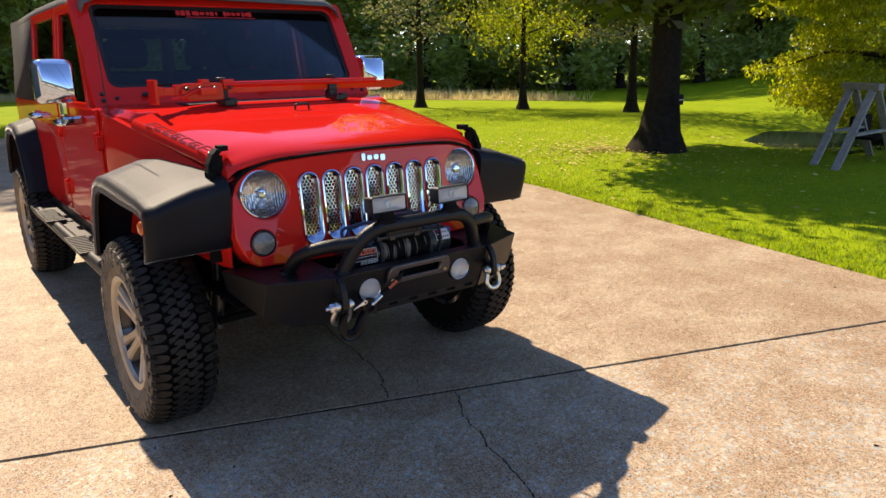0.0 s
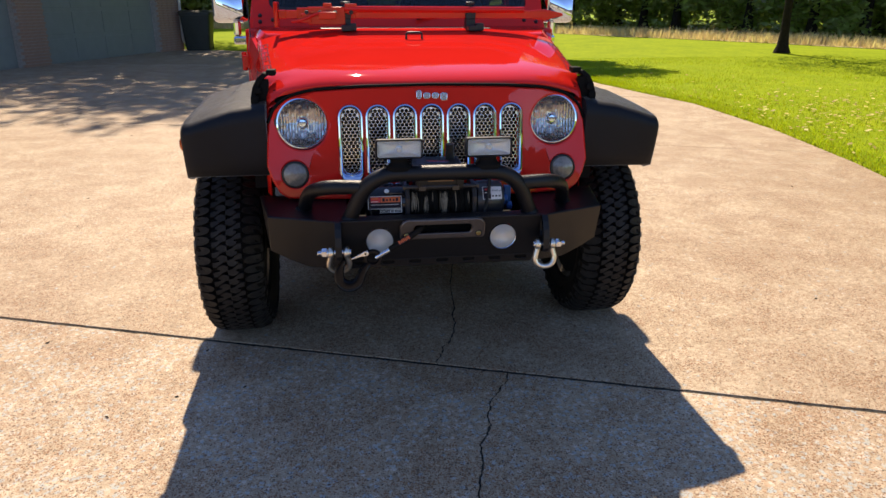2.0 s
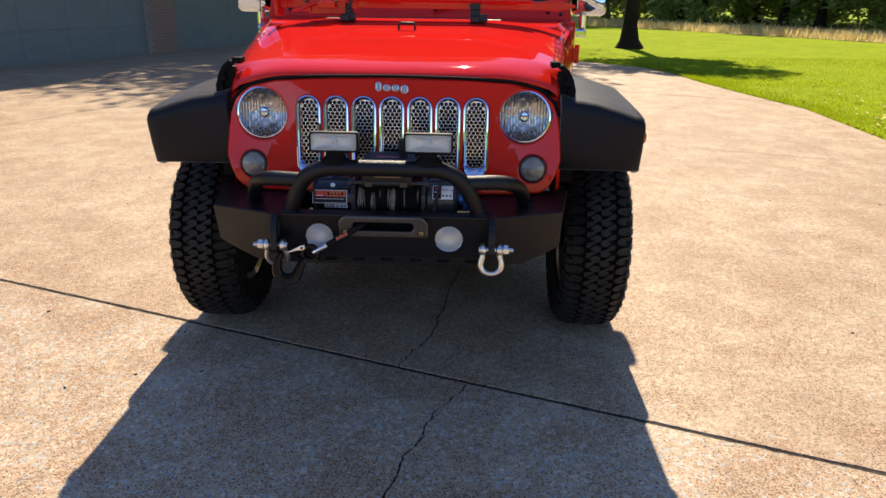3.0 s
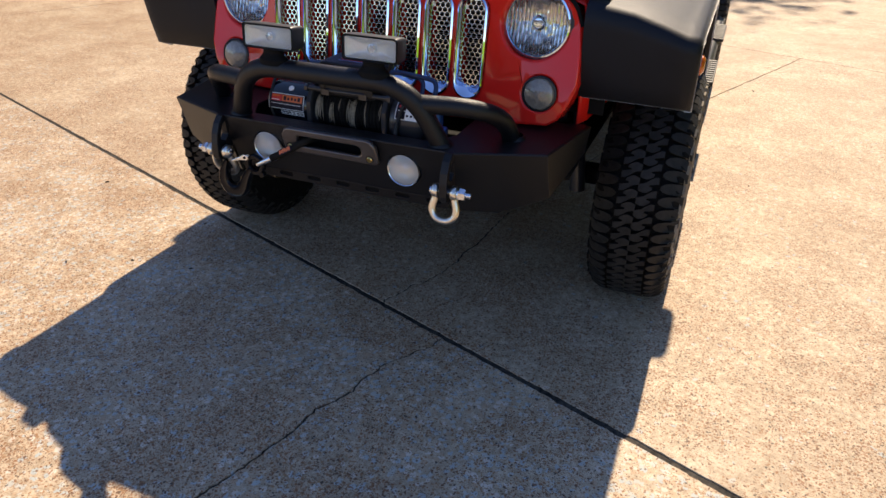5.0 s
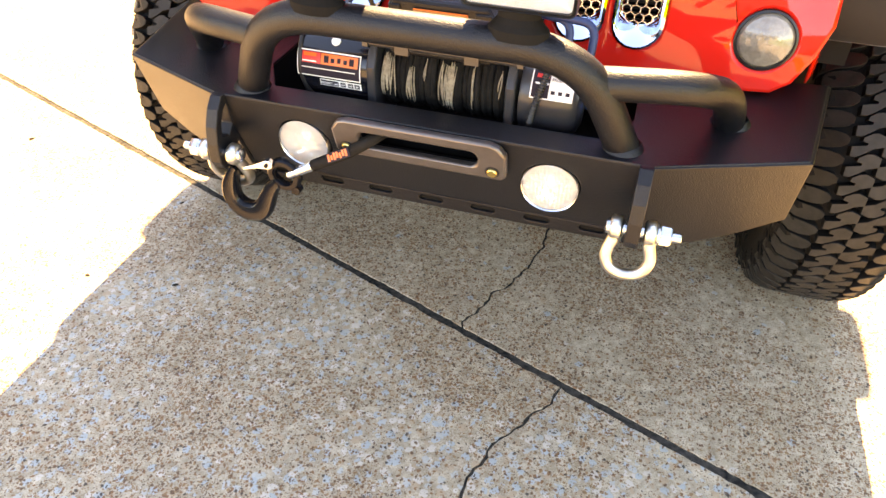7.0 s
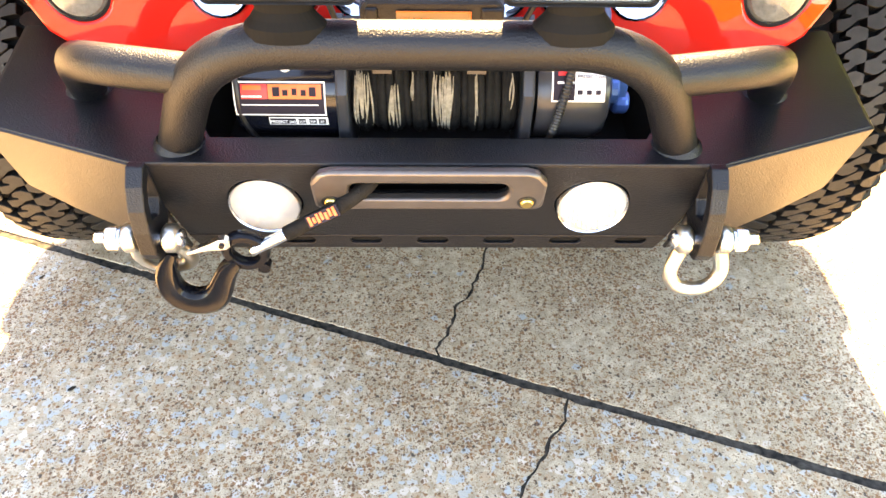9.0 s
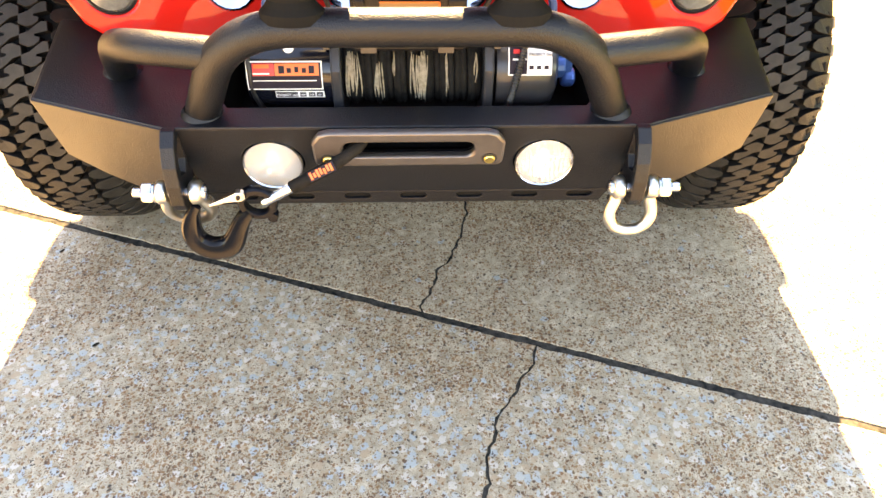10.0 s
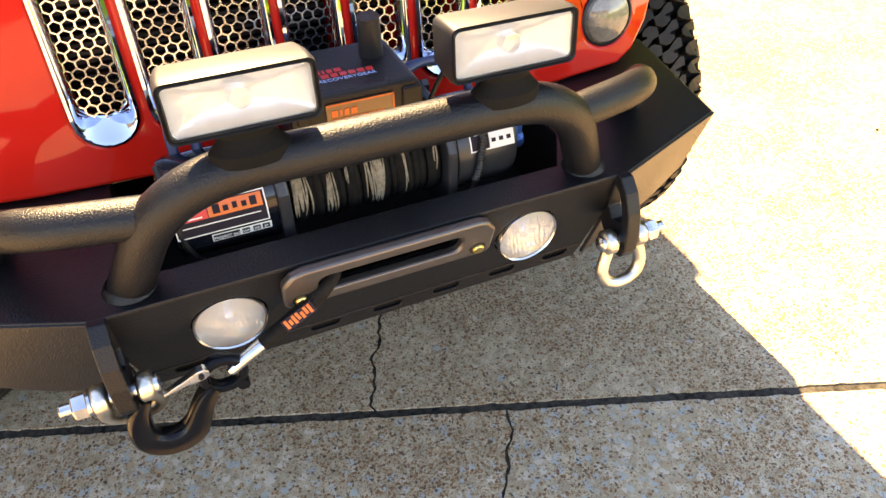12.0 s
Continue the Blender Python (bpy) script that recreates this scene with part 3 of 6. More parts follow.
# mirrors
def mirror(s):
    bm = bmesh.new()
    m = at(s * 0.908, 1.78, 1.424)
    rows = []
    for d, k in ((0.085, 0.80), (0.075, 0.93), (0.04, 1.0), (0.0, 1.02), (-0.035, 1.0), (-0.062, 0.93), (-0.078, 0.82)):
        rows.append([(m @ Vector((x * k, d, z * k))) for x, z in rect(0, 0, 0.178, 0.212, 0.030, 5)])
    vs = loft(bm, rows, close=True)
    bm.faces.new(vs[-1])
    body = part("mirror", bm, CHROME_SKY, car, "chrome door mirror", smooth=50)
    bm = bmesh.new()
    prism(bm, rect(0, 0, 0.145, 0.175, 0.03), 0.004, m @ at(0, 0.078, 0))
    part("mirror_glass", bm, CHROME_SKY, body)
    bm = bmesh.new()
    box(bm, (0.80, 1.74, 1.205), (0.90, 1.80, 1.25), Matrix.Diagonal((s, 1, 1, 1)))
    box(bm, (0.86, 1.75, 1.25), (0.90, 1.79, 1.33), Matrix.Diagonal((s, 1, 1, 1)))
    part("mirror_arm", bm, CHROME_SKY, body, bevel=0.012)


both(mirror)


# fender flares
FLARE_F = [(0.336, 0.808), (0.316, 0.88), (0.296, 0.978), (0.318, 1.006), (0.42, 1.020), (0.6, 1.032), (0.9, 1.046), (1.07, 1.036), (1.15, 1.005), (1.21, 0.93), (1.265, 0.83), (1.31, 0.72), (1.33, 0.64)]
FLARE_R = [(3.30, 0.66), (3.34, 0.78), (3.42, 0.93), (3.52, 1.05), (3.62, 1.10), (3.85, 1.11), (4.05, 1.08), (4.2, 0.98), (4.3, 0.82), (4.34, 0.70)]


def flare(s, prof, inner):
    bm = bmesh.new()
    cy, cz = sum(p[0] for p in prof) / len(prof), 0.62
    rows = []
    pts = rounded([(0, y, z) for y, z in prof], 0.02, 4)
    for p in pts:
        y, z = p.y, p.z
        d = Vector((y - cy, z - cz)).normalized()
        def off(k):
            return y - d.x * k, z - d.y * k
        rows.append([(s * x, *off(k)) for x, k in ((0.885, 0.0), (0.910, 0.006), (0.922, 0.02), (0.926, 0.045), (0.922, 0.075), (0.908, 0.080), (0.900, 0.05), (0.87, 0.035), (inner, 0.03))])
        up = smooth_step(0.86, 1.02, z)
        rows[-1] = [(s * inner, y, z + 0.066 * up), (s * 0.74, y, z + 0.046 * up), (s * 0.82, y, z + 0.022 * up), (s * 0.862, y, z + 0.008 * up)] + rows[-1]
    vs = loft(bm, rows, close=True)
    bm.faces.new(vs[0])
    bm.faces.new(vs[-1])
    ob = part("fender_flare", bm, PLASTIC, car, "wide black plastic fender flare", smooth=62)
    return ob


for s in (-1, 1):
    f = flare(s, FLARE_F, 0.612)
    bm = lathe(bmesh.new(), [(0.0, 0.012), (0.018, 0.011), (0.026, 0.004), (0.027, -0.004)], at(s * 0.925, 0.365, 0.925) @ ALONG_X @ Matrix.Rotation(0 if s > 0 else math.pi, 4, "X"), 20)
    part("side_marker", bm, AMBER, f, "round amber side marker", smooth=40)
    flare(s, FLARE_R, 0.76)
    # wheel-well liner and inner apron
    bm = bmesh.new()
    loft(bm, [flip([(0.40, y, z), (0.68, y, z)], s) for y, z in ((0.40, 0.74), (0.42, 0.98), (0.6, 1.03), (0.95, 1.05), (1.15, 0.95), (1.29, 0.66))])
    loft(bm, [flip([(0.42, y, 0.62), (0.42, y, 1.04)], s) for y in (0.40, 1.29)])
    part("wheel_liner", bm, UNDER, car, solid=0.004)
    bm = bmesh.new()
    loft(bm, [flip([(0.55, y, z), (0.80, y, z)], s) for y, z in ((3.33, 0.66), (3.45, 0.95), (3.65, 1.05), (4.0, 1.05), (4.2, 0.85), (4.3, 0.62))])
    part("wheel_liner", bm, UNDER, car, solid=0.004)

# antenna base, thin mast and a small round badge on the side
bm = lathe(bmesh.new(), [(0.0, 0.03), (0.014, 0.026), (0.02, 0.0)], at(-0.742, 1.36, 1.13) @ ALONG_X @ Matrix.Rotation(math.pi, 4, "X"), 14)
ant = part("antenna", bm, BLACK, car, "black whip antenna on the cowl side", smooth=50)
part("mast", tube(bmesh.new(), [(-0.765, 1.36, 1.14), (-0.775, 1.40, 1.90)], 0.0025, 6), BLACK, ant)
part("side_badge", lathe(bmesh.new(), [(0.0, 0.004), (0.022, 0.003), (0.024, 0.0)], at(-0.748, 1.30, 1.05) @ ALONG_X @ Matrix.Rotation(math.pi, 4, "X"), 18), ALLOY_BRIGHT, car, "small round badge")


# ---- wheels ----
def tyre_mesh():
    R = 0.408
    bm = bmesh.new()
    prof = [(0.238, -0.098), (0.246, -0.112), (0.268, -0.124), (0.31, -0.134), (0.345, -0.134), (0.366, -0.127), (0.380, -0.112), (R - 0.025, -0.092), (R - 0.022, -0.04), (R - 0.022, 0.04), (R - 0.025, 0.092), (0.380, 0.112), (0.366, 0.127), (0.345, 0.134), (0.31, 0.134), (0.268, 0.124), (0.246, 0.112), (0.238, 0.098)]
    lathe(bm, prof, ALONG_X, 72)
    n = 62

    def block(pts):
        """pts: (pitch, across); a proud rubber block with a rounded top."""
        cx, ca = sum(p[1] for p in pts) / len(pts), sum(p[0] for p in pts) / len(pts)
        rings = []
        for r, k in ((R - 0.030, 1.0), (R - 0.002, 0.985), (R - 0.0006, 0.97), (R, 0.95)):
            row = []
            for a, x in pts:
                xx, aa = cx + (x - cx) * k, 2 * math.pi * (ca + (a - ca) * k) / n
                e = abs(xx)
                drop = e * e * 0.45 + (0.0 if e < 0.085 else (e - 0.085) * 0.40 if e < 0.118 else 0.0132 + (e - 0.118) * 2.0)
                row.append(bm.verts.new(Vector((xx, (r - drop) * math.cos(aa), (r - drop) * math.sin(aa)))))
            rings.append(row)
        # tops take the paler rubber; groove shade is put into the darker one
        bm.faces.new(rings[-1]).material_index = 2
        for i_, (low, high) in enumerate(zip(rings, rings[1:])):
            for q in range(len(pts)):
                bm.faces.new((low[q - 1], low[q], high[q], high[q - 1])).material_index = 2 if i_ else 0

    for i in range(n):
        for s in (-1, 1):
            # the pattern reads the same turned half round
            o = -s * (i + (0.18 if s > 0 else 0.0))
            edge = 0.138 if i % 2 else 0.131
            lug = [(0.48, edge), (0.49, 0.116), (0.46, 0.094), (0.34, 0.075), (0.12, 0.064), (-0.12, 0.063), (-0.30, 0.072), (-0.40, 0.092), (-0.40, 0.118), (-0.36, edge)]
            block([(o - s * (0.86 + a_), s * x) for a_, x in lug])
            # hooked centre block that reaches past the middle line
            hook = [(0.60, 0.98), (0.60, 0.60), (0.36, 0.12), (0.08, -0.34), (-0.08, -1.0), (-0.55, -1.0), (-0.70, -0.42), (-0.64, -0.05), (-0.42, 0.38), (-0.22, 0.44), (-0.16, 0.06), (-0.04, 0.10), (0.04, 0.58), (0.11, 1.0)]
            block([(o - s * a_, s * (0.0285 + 0.0305 * x)) for a_, x in hook])
    for k in range(37):
        a = 2 * math.pi * k / 37
        m = Matrix.Rotation(a, 4, "X")
        for s in (-1, 1):
            box(bm, (s * 0.131 - 0.003, 0.330, -0.013), (s * 0.131 + 0.004, 0.366, 0.013), m)
    # raised sidewall ring and plain raised lettering blocks
    for s in (-1, 1):
        lathe(bm, [(0.322, s * 0.1335), (0.325, s * 0.1365), (0.329, s * 0.1365), (0.332, s * 0.1335)], ALONG_X, 72)
        for a0 in (0.4, 3.5):
            for k in range(8):
                m = Matrix.Rotation(a0 + k * 0.1, 4, "X")
                box(bm, (s * 0.131 - 0.003, 0.285, -0.010), (s * 0.131 + 0.003, 0.312, 0.010), m)
    return bm


def rim_mesh(face):
    bm = bmesh.new()
    if face == "barrel":
        lathe(bm, [(0.240, -0.100), (0.250, -0.108), (0.247, -0.117), (0.238, -0.113), (0.228, -0.095), (0.218, -0.02), (0.215, 0.09), (0.240, 0.10)], ALONG_X, 48)
    elif face == "disc":
        lathe(bm, [(0.0, -0.012), (0.17, -0.012), (0.17, 0.006), (0.218, 0.006)], ALONG_X, 32)
    elif face == "spokes":
        for k in range(5):
            for d in (-1, 1):
                m = Matrix.Rotation(2 * math.pi * k / 5, 4, "X") @ Matrix.Rotation(radians(12.5 * d), 4, "X")
                lo = loft(bm, [[m @ Vector((x, z + d * o, r)) for x, z in ((-0.062 + t, -w), (-0.074 + t, -w * 0.6), (-0.074 + t, w * 0.6), (-0.062 + t, w), (-0.03, w), (-0.03, -w))] for r, w, t, o in ((0.045, 0.030, 0.006, 0.0), (0.10, 0.022, -0.004, 0.003), (0.16, 0.018, -0.018, 0.006), (0.232, 0.030, -0.034, 0.010))], close=True)
        lathe(bm, [(0.214, -0.098), (0.222, -0.112), (0.238, -0.1195), (0.2465, -0.1195), (0.2495, -0.112)], ALONG_X, 48)
    else:
        lathe(bm, [(0.0, -0.082), (0.022, -0.081), (0.032, -0.072), (0.034, -0.06), (0.066, -0.056), (0.07, -0.03)], ALONG_X, 30)
        for k in range(5):
            a = 2 * math.pi * k / 5 + 0.6
            lathe(bm, [(0.0, -0.074), (0.009, -0.073), (0.011, -0.055)], at(0, 0.05 * math.cos(a), 0.05 * math.sin(a)) @ ALONG_X, 8)
    return bm


proto = part("wheel", rim_mesh("barrel"), ALLOY_DARK, car, "grey alloy wheel with mud-terrain tyre", smooth=40)
tyre = part("tyre", tyre_mesh(), RUBBER, proto, "chunky black mud-terrain tyre with dusty, brightly lit sidewall", smooth=28)
tyre.data.materials.append(SIDEWALL)
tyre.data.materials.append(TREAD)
# only outer sidewalls get the dusty, lit colour; inner ones stay dark
for poly in tyre.data.polygons:
    if math.hypot(poly.center.y, poly.center.z) < 0.369 and poly.center.x < -0.09 and poly.material_index == 0:
        poly.material_index = 1
part("spokes", rim_mesh("spokes"), ALLOY_BRIGHT, proto, smooth=30)
part("hub_cap", rim_mesh("cap"), ALLOY, proto, smooth=40)
part("brake_disc", rim_mesh("disc"), UNDER, proto)
# added dark disc: stands for the shade inside the wheel barrel
part("inner_wheel_shade", lathe(bmesh.new(), [(0.06, 0.10), (0.10, 0.094), (0.222, 0.088)], ALONG_X, 36), UNDER, proto, smooth=40)
AXLE_F, AXLE_R = 0.79, 3.74
proto.matrix_local = pose(-0.815, AXLE_F, 0.398, 17, 0, 0)
for x, y, turn, spin in ((0.815, AXLE_F, 180, 50), (-0.80, AXLE_R, 0, 100), (0.80, AXLE_R, 180, 5)):
    w = copy_thing(proto, pose(x, y, 0.398, spin, 0, turn))

# underbody
for s in (-1, 1):
    bm = boxes(((s * 0.42 - 0.045, 0.12, 0.52), (s * 0.42 + 0.045, 4.3, 0.64)))
    part("frame_rail", bm, UNDER, car, bevel=0.01)
    bm = bmesh.new()
    pts = [(s * 0.47 + 0.06 * math.cos(k * 0.45), AXLE_F + 0.06 * math.sin(k * 0.45), 0.46 + 0.0036 * k) for k in range(100)]
    tube(bm, pts, 0.008, 6)
    part("coil_spring", bm, UNDER, car, smooth=60)
    bm = tube(bmesh.new(), [(s * 0.58, 0.70, 0.36), (s * 0.55, 0.72, 0.60)], 0.028, 10)
    tube(bm, [(s * 0.55, 0.72, 0.60), (s * 0.53, 0.74, 0.90)], 0.020, 10)
    part("shock_absorber", bm, WINCHGREY, car, smooth=60)
    bm = tube(bmesh.new(), [(s * 0.40, 1.6, 0.55), (s * 0.50, 0.86, 0.36)], 0.025, 8)
    part("control_arm", bm, UNDER, car, smooth=60)
for y in (AXLE_F, AXLE_R):
    bm = tube(bmesh.new(), [(-0.70, y, 0.398), (0.70, y, 0.398)], 0.04, 12)
    lathe(bm, [(0.0, -0.13), (0.10, -0.12), (0.13, -0.02), (0.13, 0.06), (0.06, 0.11), (0, 0.115)], at(0.22, y, 0.398) @ TO_FRONT, 20)
    part("axle", bm, UNDER, car, smooth=40)
bm = tube(bmesh.new(), [(-0.60, 0.62, 0.42), (0.52, 0.60, 0.46)], 0.018, 10)
tube(bm, [(-0.55, 0.66, 0.50), (0.50, 0.66, 0.40)], 0.018, 10)
part("steering_rod", bm, UNDER, car, smooth=60)
for lo, hi in (((-0.62, 0.30, 0.555), (0.62, 1.30, 0.575)), ((-0.45, 0.40, 0.50), (0.45, 0.9, 0.55)), ((-0.3, 0.92, 0.48), (0.3, 2.2, 0.62)), ((-0.5, 3.9, 0.46), (0.5, 4.3, 0.62))):
    part("skid_plate", boxes((lo, hi)), UNDER, car, bevel=0.02)

# side steps
for s in (-1, 1):
    bm = tube(bmesh.new(), rounded(flip([(0.74, 1.02, 0.60), (0.90, 1.06, 0.575), (0.90, 3.28, 0.555), (0.74, 3.32, 0.58)], s), 0.08), 0.033, 12)
    step = part("side_step", bm, BLACK, car, "black tubular side step with tread pads", smooth=60)
    part("step_board", boxes(((min(s * 0.79, s * 0.935), 1.06, 0.553), (max(s * 0.79, s * 0.935), 3.27, 0.580))), BLACK, step, bevel=0.01)
    for y0 in (1.50, 2.45):
        b2 = boxes(((s * 0.90 - 0.055, y0, 0.588), (s * 0.90 + 0.055, y0 + 0.42, 0.605)), *[((s * 0.90 - 0.05, y0 + 0.02 + 0.04 * k, 0.605), (s * 0.90 + 0.05, y0 + 0.035 + 0.04 * k, 0.610)) for k in range(10)])
        part("step_pad", b2, BLACK, step, bevel=0.002)
    bm = boxes(((s * 0.762 - 0.02, 1.32, 0.55), (s * 0.762 + 0.02, 3.30, 0.66)))
    part("rocker_guard", bm, BLACK, car, bevel=0.012)

# ---- front bumper, winch and lamps ----
bm = bmesh.new()
TOP, LOW = 0.722, 0.530
flat = Matrix(((1, 0, 0, 0), (0, 0, 1, 0), (0, 1, 0, TOP - 0.006), (0, 0, 0, 1)))
prism(bm, [(-0.655, 0.345), (-0.600, 0.055), (-0.371, -0.036), (0.371, -0.036), (0.600, 0.055), (0.655, 0.345), (0.33, 0.30), (0.33, 0.10), (0.285, 0.022), (-0.285, 0.022), (-0.33, 0.10), (-0.33, 0.30)], 0.006, flat)
PLATE = Matrix(((1, 0, 0, 0), (0, 1, -0.33, -0.038 + 0.33 * TOP), (0, 0, 1, 0), (0, 0, 0, 1)))     # leans back towards its foot
LEAN_X = Matrix.Rotation(math.atan(0.33), 4, "X")


def plate_y(z):
    return -0.038 + 0.33 * (TOP - z)


bumper = part("front_bumper", bm, POWDER, car, "black powder-coated steel winch bumper", bevel=0.002)
bm = bmesh.new()
prism(bm, [(-0.373, TOP - 0.003), (0.373, TOP - 0.003), (0.349, 0.558), (-0.349, 0.558)], 0.006, PLATE,
      [circle(s * 0.22, 0.640, 0.050, 28) for s in (-1, 1)] + [rect(0, 0.684, 0.21, 0.040, 0.018)])
prism(bm, [(-0.349, 0), (0.349, 0), (0.336, 0.031), (-0.336, 0.031)], 0.005, Matrix(((1, 0, 0, 0), (0, 0.95, 0.2, plate_y(0.558) - 0.001), (0, 0.2, -1, 0.558), (0, 0, 0, 1))),
      [rect(-0.2875 + 0.0975 * i, 0.0125, 0.046, 0.0145, 0.0070) for i in range(7)])
part("front_plate", bm, POWDER, bumper, bevel=0.0015)
# added dark sheet behind the lip slots, in place of the shade in them
part("lip_slot_shade", boxes(((-0.33, plate_y(0.558) + 0.009, 0.535), (0.33, plate_y(0.558) + 0.013, 0.572))), UNDER, bumper)
for s in (-1, 1):
    bm = bmesh.new()
    a, b, c = Vector((s * 0.372, -0.036, TOP - 0.002)), Vector((s * 0.602, 0.055, TOP - 0.002)), Vector((s * 0.657, 0.346, TOP - 0.002))
    rows = [[a, Vector((s * 0.350, plate_y(LOW) - 0.004, LOW))], [Vector((s * 0.47, 0.003, TOP - 0.002)), Vector((s * 0.470, 0.074, 0.521))], [Vector((s * 0.53, 0.0266, TOP - 0.002)), Vector((s * 0.54, 0.090, 0.548))], [b, Vector((s * 0.606, 0.106, 0.580))], [c, Vector((s * 0.648, 0.335, 0.640))]]
    loft(bm, rows)
    part("bumper_wing", bm, POWDER, bumper, solid=0.006, bevel=0.0015)
    bm = boxes(((s * 0.42 - 0.05, 0.06, 0.56), (s * 0.42 + 0.05, 0.20, 0.72)))
    part("frame_mount", bm, UNDER, bumper, bevel=0.004)
bm = boxes(((-0.33, 0.04, 0.575), (0.33, 0.30, 0.583)), ((-0.34, 0.05, 0.575), (-0.332, 0.30, 0.715)), ((0.332, 0.05, 0.575), (0.34, 0.30, 0.715)))
part("winch_tray", bm, UNDER, bumper)

# hoop of bent tube
bm = bmesh.new()
tube(bm, rounded([(-0.328, 0.012, 0.705), (-0.248, -0.047, 0.886), (0.248, -0.047, 0.886), (0.328, 0.012, 0.705)], 0.10, 12), 0.0265, 24)
for s in (-1, 1):
    tube(bm, rounded(flip([(0.270, -0.024, 0.836), (0.400, 0.006, 0.835), (0.466, 0.094, 0.792), (0.484, 0.150, 0.70)], s), 0.06, 10), 0.0250, 20)
hoop = part("bumper_hoop", bm, POWDER, car, "black bent-tube bumper hoop", smooth=50)
for s in (-1, 1):
    for x, y in ((0.321, 0.007), (0.4825, 0.144)):
        part("weld_collar", lathe(bmesh.new(), [(0.026, 0.010), (0.030, 0.006), (0.033, 0.0)], at(s * x, y, TOP), 20), POWDER, hoop, smooth=50)


# rectangular lamps on the hoop
def lamp(x0):
    m = at(x0, -0.068, 0.973) @ Matrix.Rotation(radians(-4), 4, "X")
    bm = bmesh.new()
    rows = []
    for d, w, h in ((0.0, 0.152, 0.060), (-0.004, 0.156, 0.064), (0.006, 0.158, 0.066), (0.03, 0.156, 0.064), (0.055, 0.150, 0.058), (0.064, 0.13, 0.04)):
        rows.append([m @ Vector((x, d, z)) for x, z in rect(0, 0, w, h, 0.009, 4)])
    vs = loft(bm, rows, close=True)
    bm.faces.new(vs[-1])
    loft(bm, [[m @ Vector((x, d, z)) for x, z in rect(0, 0, w, h, 0.007, 4)] for d, w, h in ((0.0, 0.152, 0.060), (-0.004, 0.147, 0.055), (0.004, 0.1445, 0.0525))], close=True)
    body = part("driving_lamp", bm, BLACK, car, "black rectangular driving lamp with clear lens", smooth=35)
    bm = bmesh.new()
    rows = [[m @ Vector((x, d, z)) for x, z in rect(0, 0, w, h, 0.006, 4)] for d, w, h in ((0.002, 0.1445, 0.0525), (0.009, 0.125, 0.043), (0.015, 0.07, 0.022), (0.017, 0.02, 0.010))]
    vs = loft(bm, rows, close=True)
    bm.faces.new(vs[-1])
    part("reflector", bm, REFLECTOR, body, smooth=40)
    part("bulb", lathe(bmesh.new(), [(0.0, 0.0), (0.011, -0.002), (0.014, -0.008), (0.015, -0.025)], m @ at(0, 0.004, 0) @ TO_FRONT, 14), CHROME_SKY, body, smooth=50)
    bm = bmesh.new()
    prism(bm, rect(0, 0, 0.145, 0.053, 0.006), 0.003, m @ at(0, -0.0005, 0))
    lens = part("lens", bm, LENS_LAMP, body)
    lens.visible_shadow = False
    bm = boxes(((-0.02, 0.012, -0.046), (0.02, 0.045, -0.028), m))
    lathe(bm, [(0.045, -0.010), (0.044, 0.004), (0.036, 0.012), (0.030, 0.020), (0.030, 0.034), (0.0, 0.034)], at(x0, -0.050, 0.908) @ Matrix.Diagonal((1, 0.55, 1, 1)), 32)
    part("lamp_bracket", bm, UNDER, body, bevel=0.002)
    bm = tube(bmesh.new(), rounded([(x0, -0.0, 0.97), (x0 + 0.01, 0.05, 0.95), (x0 * 0.8, 0.09, 0.86), (x0 * 0.7, 0.10, 0.80)], 0.03), 0.004, 6)
    part("lamp_cable", bm, BLACK, body)


LENS_LAMP = glass("clear_ribbed_lamp_glass", (0.93, 0.93, 0.92), ribs=60.0, rough=0.08, frost=0.22)
lamp(-0.150), lamp(0.152)


# round fog lamps in the plate
def fog(s):
    m = at(s * 0.22, plate_y(0.640) - 0.007, 0.640) @ Matrix.Rotation(radians(4), 4, "X") @ TO_FRONT
    a = part("fog_lamp", lathe(bmesh.new(), [(0.0465, -0.045), (0.0485, 0.001), (0.0470, 0.004), (0.0450, 0.002)], m, 36), BLUE_ZINC, car, "round clear fog lamp set in the bumper", smooth=40)
    part("reflector", fluted(m, 0.0455, 0.018, 0.0065, 0.0012), FLUTED, a, smooth=50)
    part("bulb", lathe(bmesh.new(), [(0.0, -0.004), (0.007, -0.005), (0.008, -0.016)], m, 12), CHROME_SKY, a, smooth=40)
    lens = part("lens", lathe(bmesh.new(), [(0.0, 0.012), (0.018, 0.0107), (0.034, 0.0065), (0.0455, 0.001)], m, 36), LENS_PLAIN, a, smooth=60)
    lens.visible_shadow = False


both(fog)

# hawse fairlead with two bolts
bm = bmesh.new()
prism(bm, [(-0.150, 0.652), (-0.142, 0.644), (0.142, 0.644), (0.150, 0.652), (0.150, 0.700), (0.138, 0.717), (0.122, 0.723), (-0.122, 0.723), (-0.138, 0.717), (-0.150, 0.700)], -0.018, PLATE @ at(0, -0.002, 0), [rect(0, 0.684, 0.205, 0.034, 0.016, 5)])
fair = part("fairlead", bm, material("dark_bronze_anodised", (0.135, 0.115, 0.105), 0.34, metal=0.7, vary=0.15, scale=40), car, "dark grey aluminium hawse fairlead", bevel=0.005, smooth=30)
